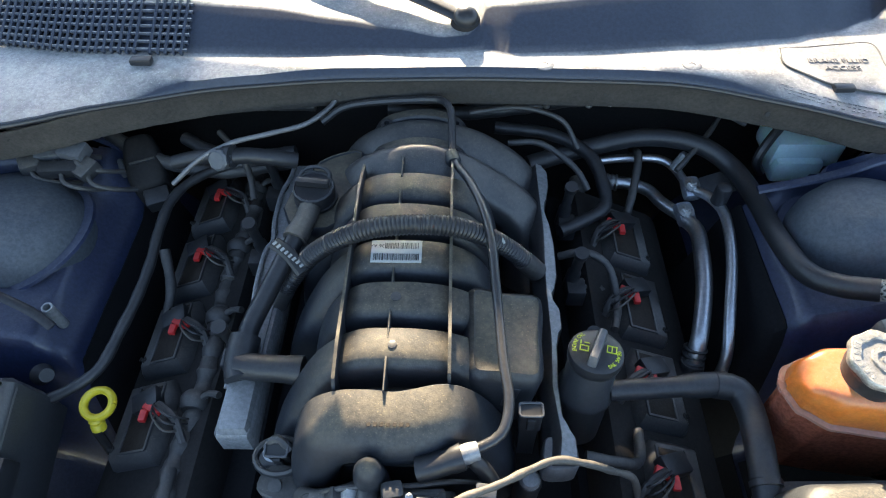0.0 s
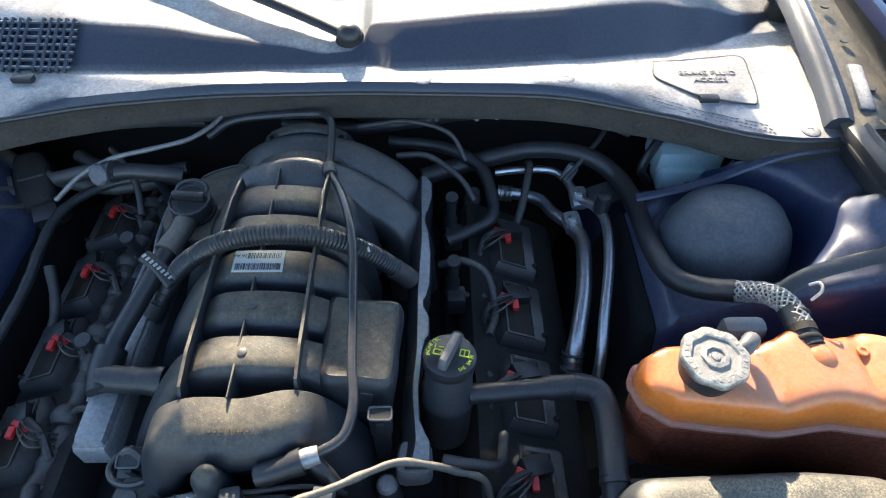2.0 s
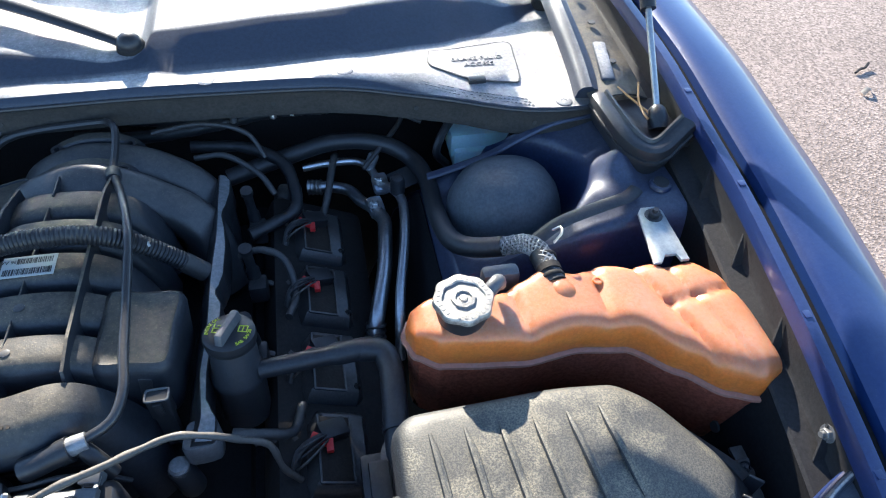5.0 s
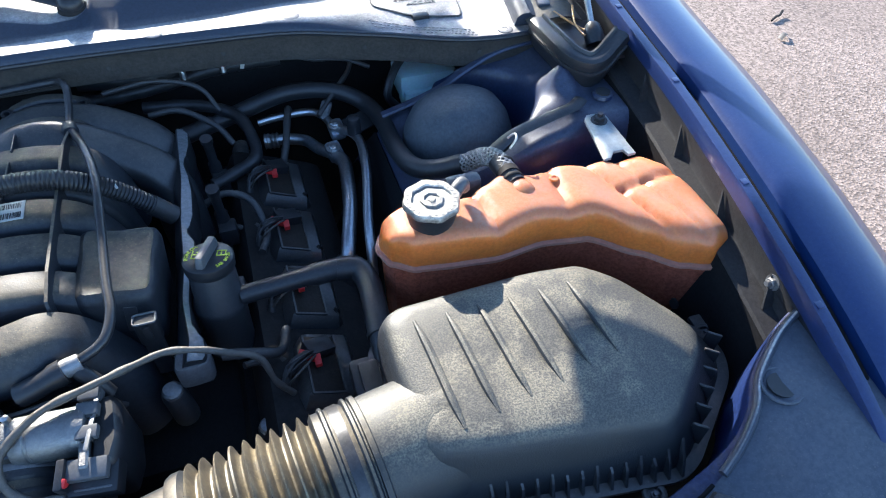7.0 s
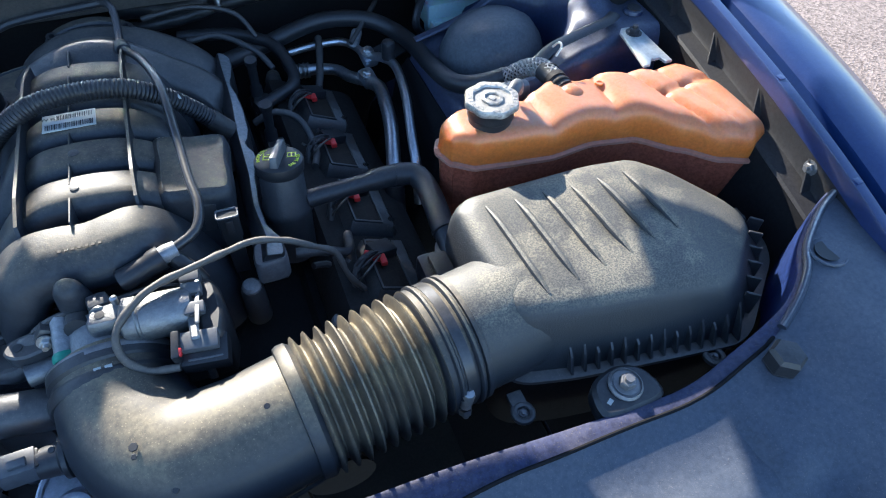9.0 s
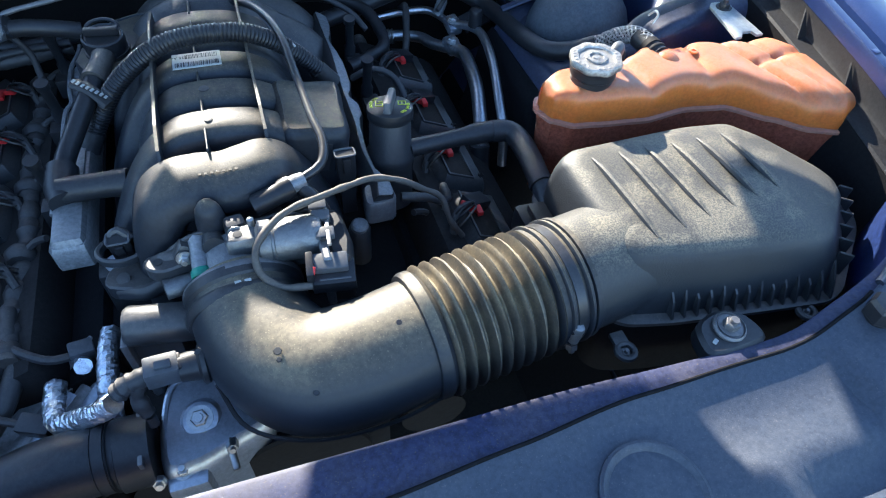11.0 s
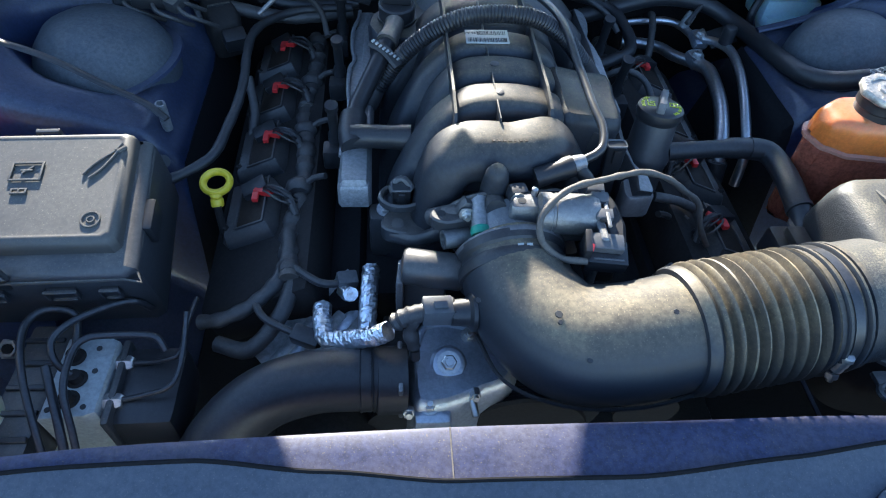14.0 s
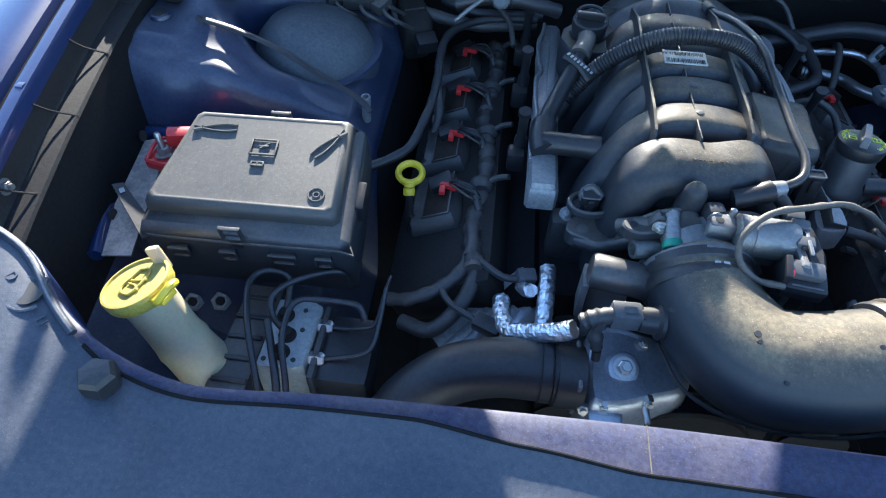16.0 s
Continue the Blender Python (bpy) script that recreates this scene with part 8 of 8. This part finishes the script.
wash = thing("washer_filler", (-0.56, 0.0, 0.66), "milky washer fluid filler neck with a worn yellow cap", "washer filler")
WA = Vector((-0.30, 0.10, 1.0)).normalized()
wc = Vector((-0.600, 0.030, 0.795))
part("neck", sweep([wc - WA * 0.006, wc - WA * 0.05, wc - WA * 0.085, wc - WA * 0.12 + Vector((0.012, -0.006, 0)), wc - WA * 0.19 + Vector((0.034, -0.016, 0))], 0.0275, 28, 0.008, lambda s, n: 1.0 + 0.18 * min(1, max(0, (s - 0.06) / 0.08)) + 0.05 * (abs(s - 0.088) < 0.005)), CREAM, wash)
wcap = part("cap", lathe([(0.034, -0.014), (0.0365, -0.010), (0.0375, 0.0), (0.0365, 0.003), (0.034, 0.0035), (0.033, 0.001), (0.004, 0.0015)], wc, WA, 44), YELLOW_WORN, wash, "worn yellow cap with a moulded wiper symbol")
wt = Matrix.Translation(wc) @ WA.to_track_quat("Z", "Y").to_matrix().to_4x4()


def cap_part(name, b, mat, label=""):
    bmesh.ops.transform(b, matrix=wt, verts=b.verts)
    return part(name, b, mat, wcap, label)


cap_part("tab", box((0.004, 0.042, -0.004), (0.020, 0.022, 0.006), 0.002), YELLOW)
cap_part("hinge", sweep([(-0.008, 0.036, -0.004), (-0.008, 0.056, 0.006), (0.004, 0.060, 0.010), (0.014, 0.054, 0.004), (0.012, 0.040, -0.006)], 0.004, 8, 0.006), YELLOW)
cap_part("tab", box((-0.014, -0.040, -0.010), (0.030, 0.014, 0.006), 0.002, pose(0, 0, 0, 0, 0, -18)), YELLOW)
cap_part("symbol", sweep([(-0.017, -0.008, 0.003), (-0.019, 0.003, 0.003), (-0.010, 0.009, 0.003), (0.004, 0.011, 0.003), (0.016, 0.008, 0.003), (0.015, -0.004, 0.003), (0.010, -0.010, 0.003), (-0.004, -0.009, 0.003), (-0.017, -0.008, 0.003)], 0.0016, 6, 0.004), YELLOW_WORN)
cap_part("symbol", sweep([(-0.001, -0.006, 0.003), (-0.003, 0.006, 0.003), (-0.006, 0.014, 0.003)], 0.0013, 6, 0.004), YELLOW_WORN)
cap_part("symbol", sweep([(0.003, -0.006, 0.003), (0.004, 0.006, 0.003), (0.009, 0.014, 0.003)], 0.0013, 6, 0.004), YELLOW_WORN)
part("neck_tab", box((-0.588, 0.062, 0.800), (0.016, 0.008, 0.030), 0.004, pose(0, 0, 0, -10, -20, 0)), CREAM, wash)

absu = thing("brake_modulator", (-0.45, 0.05, 0.60), "brake modulator with a bare aluminium block and black motor", "brake modulator")
part("block", loft([(-0.489, 0.006), (-0.446, 0.007), (-0.436, 0.012), (-0.434, 0.094), (-0.444, 0.099), (-0.487, 0.098)], [(0.0, 0.62), (0.0, 0.697), (0.0015, 0.699)]), ZINC, absu, "machined aluminium valve block")
b = box((-0.398, 0.050, 0.650), (0.066, 0.092, 0.070), 0.012)
part("motor", b, PLASTIC_CLEAN, absu, "black pump motor housing")
part("motor_rim", box((-0.428, 0.050, 0.654), (0.008, 0.098, 0.080), 0.006), PLASTIC, absu)
part("control_case", box((-0.513, 0.046, 0.655), (0.046, 0.150, 0.075), 0.006, pose(0, 0, 0, 0, 0, -2)), PLASTIC, absu, "black ribbed control case")
for k in range(5):
    part("case_rib", box((-0.513, -0.012 + k * 0.028, 0.694), (0.040, 0.006, 0.004), 0.001, segs=1), PLASTIC_CLEAN, absu)
part("bracket", box((-0.47, 0.0, 0.60), (0.16, 0.14, 0.02), 0.004), DARK, absu)
for x, y in ((-0.473, 0.075), (-0.464, 0.049), (-0.465, 0.026)):
    part("port", lathe([(0.0105, -0.004), (0.0105, 0.001), (0.0075, 0.002), (0.0065, 0.010)], (x, y, 0.699), (0, 0, 1), 18), DARK, absu)
for x, y in ((-0.452, 0.085), (-0.482, 0.016), (-0.449, 0.018), (-0.449, 0.058)):
    part("plug", lathe([(0.003, 0), (0.003, 0.001)], (x, y, 0.6988), (0, 0, 1), 10), INK, absu)
for y, z in ((0.030, 0.686), (0.074, 0.686)):
    part("nut", lathe([(0.0085, 0), (0.0085, 0.015), (0.006, 0.018)], (-0.436, y, z), (1, 0, 0), 6), STEEL, absu)
LINES = [(0.0050, [(-0.462, -0.070, 0.640), (-0.480, -0.015, 0.700), (-0.502, 0.040, 0.728), (-0.514, 0.082, 0.734), (-0.511, 0.104, 0.734), (-0.498, 0.114, 0.732), (-0.478, 0.113, 0.728), (-0.473, 0.105, 0.72), (-0.473, 0.075, 0.702)]),
         (0.0058, [(-0.446, -0.070, 0.650), (-0.458, -0.016, 0.700), (-0.470, 0.018, 0.718), (-0.481, 0.046, 0.731)]),
         (0.0046, [(-0.436, -0.070, 0.645), (-0.448, -0.014, 0.700), (-0.458, 0.022, 0.728), (-0.460, 0.062, 0.732), (-0.452, 0.076, 0.732), (-0.438, 0.080, 0.731), (-0.40, 0.080, 0.731), (-0.384, 0.078, 0.728), (-0.377, 0.070, 0.716)]),
         (0.0046, [(-0.464, 0.049, 0.702), (-0.478, 0.056, 0.722), (-0.484, 0.076, 0.732), (-0.468, 0.099, 0.733), (-0.431, 0.119, 0.733), (-0.415, 0.124, 0.728), (-0.41, 0.135, 0.70)]),
         (0.0034, [(-0.424, 0.074, 0.686), (-0.40, 0.072, 0.690), (-0.376, 0.070, 0.700), (-0.366, 0.076, 0.704), (-0.362, 0.105, 0.715), (-0.360, 0.14, 0.71)]),
         (0.0034, [(-0.424, 0.030, 0.686), (-0.39, 0.033, 0.694), (-0.372, 0.036, 0.700), (-0.364, 0.046, 0.704), (-0.361, 0.072, 0.712), (-0.358, 0.105, 0.735)])]
for r, pts in LINES:
    part("brake_line", sweep(pts, r * 0.78, 10, 0.005), LINE_STEEL, absu, "bent steel brake line")
for at in ((-0.622, 0.124, 0.633), (-0.585, 0.127, 0.637)):
    nut = thing("weld_nut", at, "steel nut on a stud in the blue inner panel", "nut", "panel nuts")
    part("nut", lathe([(0.013, 0), (0.013, 0.003), (0.010, 0.004), (0.010, 0.011), (0.007, 0.011), (0.006, 0.004)], at, (0.25, -0.5, 0.8), 6), RAIL_METAL, nut)
    part("stud", lathe([(0.0055, 0), (0.0055, 0.012)], at, (0.25, -0.5, 0.8), 12), DARK, nut)
bm = sheet(lambda x, v: Vector((x, 0.19 - 0.10 * v, 0.74 - 0.17 * v)), steps(-0.72, -0.53, 8), steps(0, 1, 6), 0.002)
solid("wall_inner_panel", bm, PAINT_DUSTY, "dark blue painted panel below the fuse box", "inner panel", kind="structure")
arch = sheet(lambda u, v: Vector((-0.752 + 0.060 * u + (0.060 - 0.022 * u) * v, 0.290 - 0.190 * u + 0.018 * v * (1 - u) - 0.0 * v, 0.748 - 0.004 * u + 0.006 * v)), steps(0, 1, 16), steps(0, 1, 5), 0.002)
solid("wheel_arch_panel", arch, TAN_PAINT, "pale tan panel at the wheelhouse beside the fuse box, sunlight in its colour", "panel", kind="structure")
bm = sweep([(-0.690, 0.318, 0.752), (-0.735, 0.312, 0.752), (-0.760, 0.290, 0.750), (-0.745, 0.245, 0.748), (-0.722, 0.180, 0.746), (-0.700, 0.10, 0.742)], 0.009, 10, 0.01)
solid("wheelhouse_curb", bm, PAINT, "raised blue edge around the wheelhouse panel", "panel edge", kind="structure")
tab = thing("bracket_tab", (-0.645, 0.155, 0.76), "small black bracket tab beside the fuse box", "bracket")
bm = loft([(-0.700, 0.176), (-0.690, 0.184), (-0.628, 0.128), (-0.640, 0.112)], [(0, 0.772), (0, 0.7745), (0.0004, 0.775)], lambda x, y: -0.3 * (x + 0.665))
part("tab", bm, PLASTIC_CLEAN, tab)
part("slot", box((-0.686, 0.171, 0.7822), (0.006, 0.008, 0.001), 0.0004, pose(0, 0, 0, 0, 0, 42)), WHITE, tab)
spout = thing("drain_stub", (-0.437, 0.398, 0.77), "open grey tube stub on the inner fender", "tube stub")
part("stub", lathe([(0.0065, -0.03), (0.0068, 0.012), (0.0065, 0.014), (0.0045, 0.014), (0.0042, 0.004)], (-0.437, 0.398, 0.770), (0.05, -0.1, 1), 16), RAIL_METAL, spout)
plugw = thing("loom_grommet", (-0.44, 0.33, 0.735), "black rubber grommet where the loom passes the fender", "grommet")
part("grommet", lathe([(0.010, -0.008), (0.013, 0), (0.010, 0.008), (0.008, 0.02)], (-0.44, 0.335, 0.735), (0.6, -0.3, 0.5), 16), RUBBER, plugw)

# hoses, studs and brackets in the gap under the cowl
GAP = [("heater_hose", [(-0.06, 0.748, 0.80), (0.03, 0.742, 0.795), (0.12, 0.748, 0.80), (0.22, 0.752, 0.815), (0.32, 0.748, 0.82)], 0.011, "black heater hose along the firewall", RUBBER),
       ("wiring_lead", [(0.06, 0.70, 0.83), (0.13, 0.706, 0.835), (0.19, 0.698, 0.82), (0.215, 0.672, 0.79)], 0.0038, "thin black wiring lead under the cowl", TAPE),
       ("wiring_lead", [(0.33, 0.738, 0.83), (0.37, 0.72, 0.825), (0.42, 0.725, 0.815), (0.46, 0.715, 0.80)], 0.0034, "thin black wiring lead under the cowl", TAPE),
       ("wiring_loom", [(-0.52, 0.66, 0.84), (-0.44, 0.685, 0.838), (-0.34, 0.70, 0.835), (-0.24, 0.712, 0.832), (-0.16, 0.715, 0.83)], 0.0085, "black wiring loom at the firewall", TAPE),
       ("wiring_lead", [(-0.30, 0.69, 0.80), (-0.27, 0.655, 0.80), (-0.245, 0.62, 0.79), (-0.235, 0.585, 0.77)], 0.0045, "thin black wiring lead behind the engine", TAPE),
       ("heater_hose", [(-0.36, 0.70, 0.78), (-0.31, 0.675, 0.775), (-0.25, 0.668, 0.775), (-0.19, 0.672, 0.78)], 0.0095, "black heater hose behind the engine", RUBBER)]
for name, pts, r, words, m in GAP:
    solid(name, sweep(pts, r, 10, 0.006, lambda s, n: 1 + 0.05 * math.sin(s * 160) + 0.03 * math.sin(s * 437)), m, words, name.split("_")[1], name.replace("_", " ") + "s")
for x, y, z in ((0.172, 0.738, 0.842), (0.232, 0.735, 0.846)):
    pin = thing("hanging_stud", (x, y, z), "pale steel stud hanging under the cowl", "stud", "cowl studs")
    part("shank", lathe([(0.005, 0), (0.005, 0.026), (0.003, 0.028)], (x, y, z), (0, -0.25, -1), 12), STEEL, pin)
    part("nut", lathe([(0.009, -0.002), (0.009, 0.005), (0.006, 0.006)], (x, y, z), (0, -0.25, -1), 6), RAIL_DARK, pin)
tag = thing("paper_tag", (0.262, 0.725, 0.838), "small white paper tag on a wire under the cowl", "tag")
part("tag", box((0.262, 0.722, 0.832), (0.006, 0.003, 0.014), 0.0008, pose(0, 0, 0, 10, 14, 0)), WHITE, tag)
part("wire", sweep([(0.262, 0.726, 0.848), (0.263, 0.724, 0.842), (0.262, 0.722, 0.838)], 0.0008, 6, 0.003), STEEL, tag)
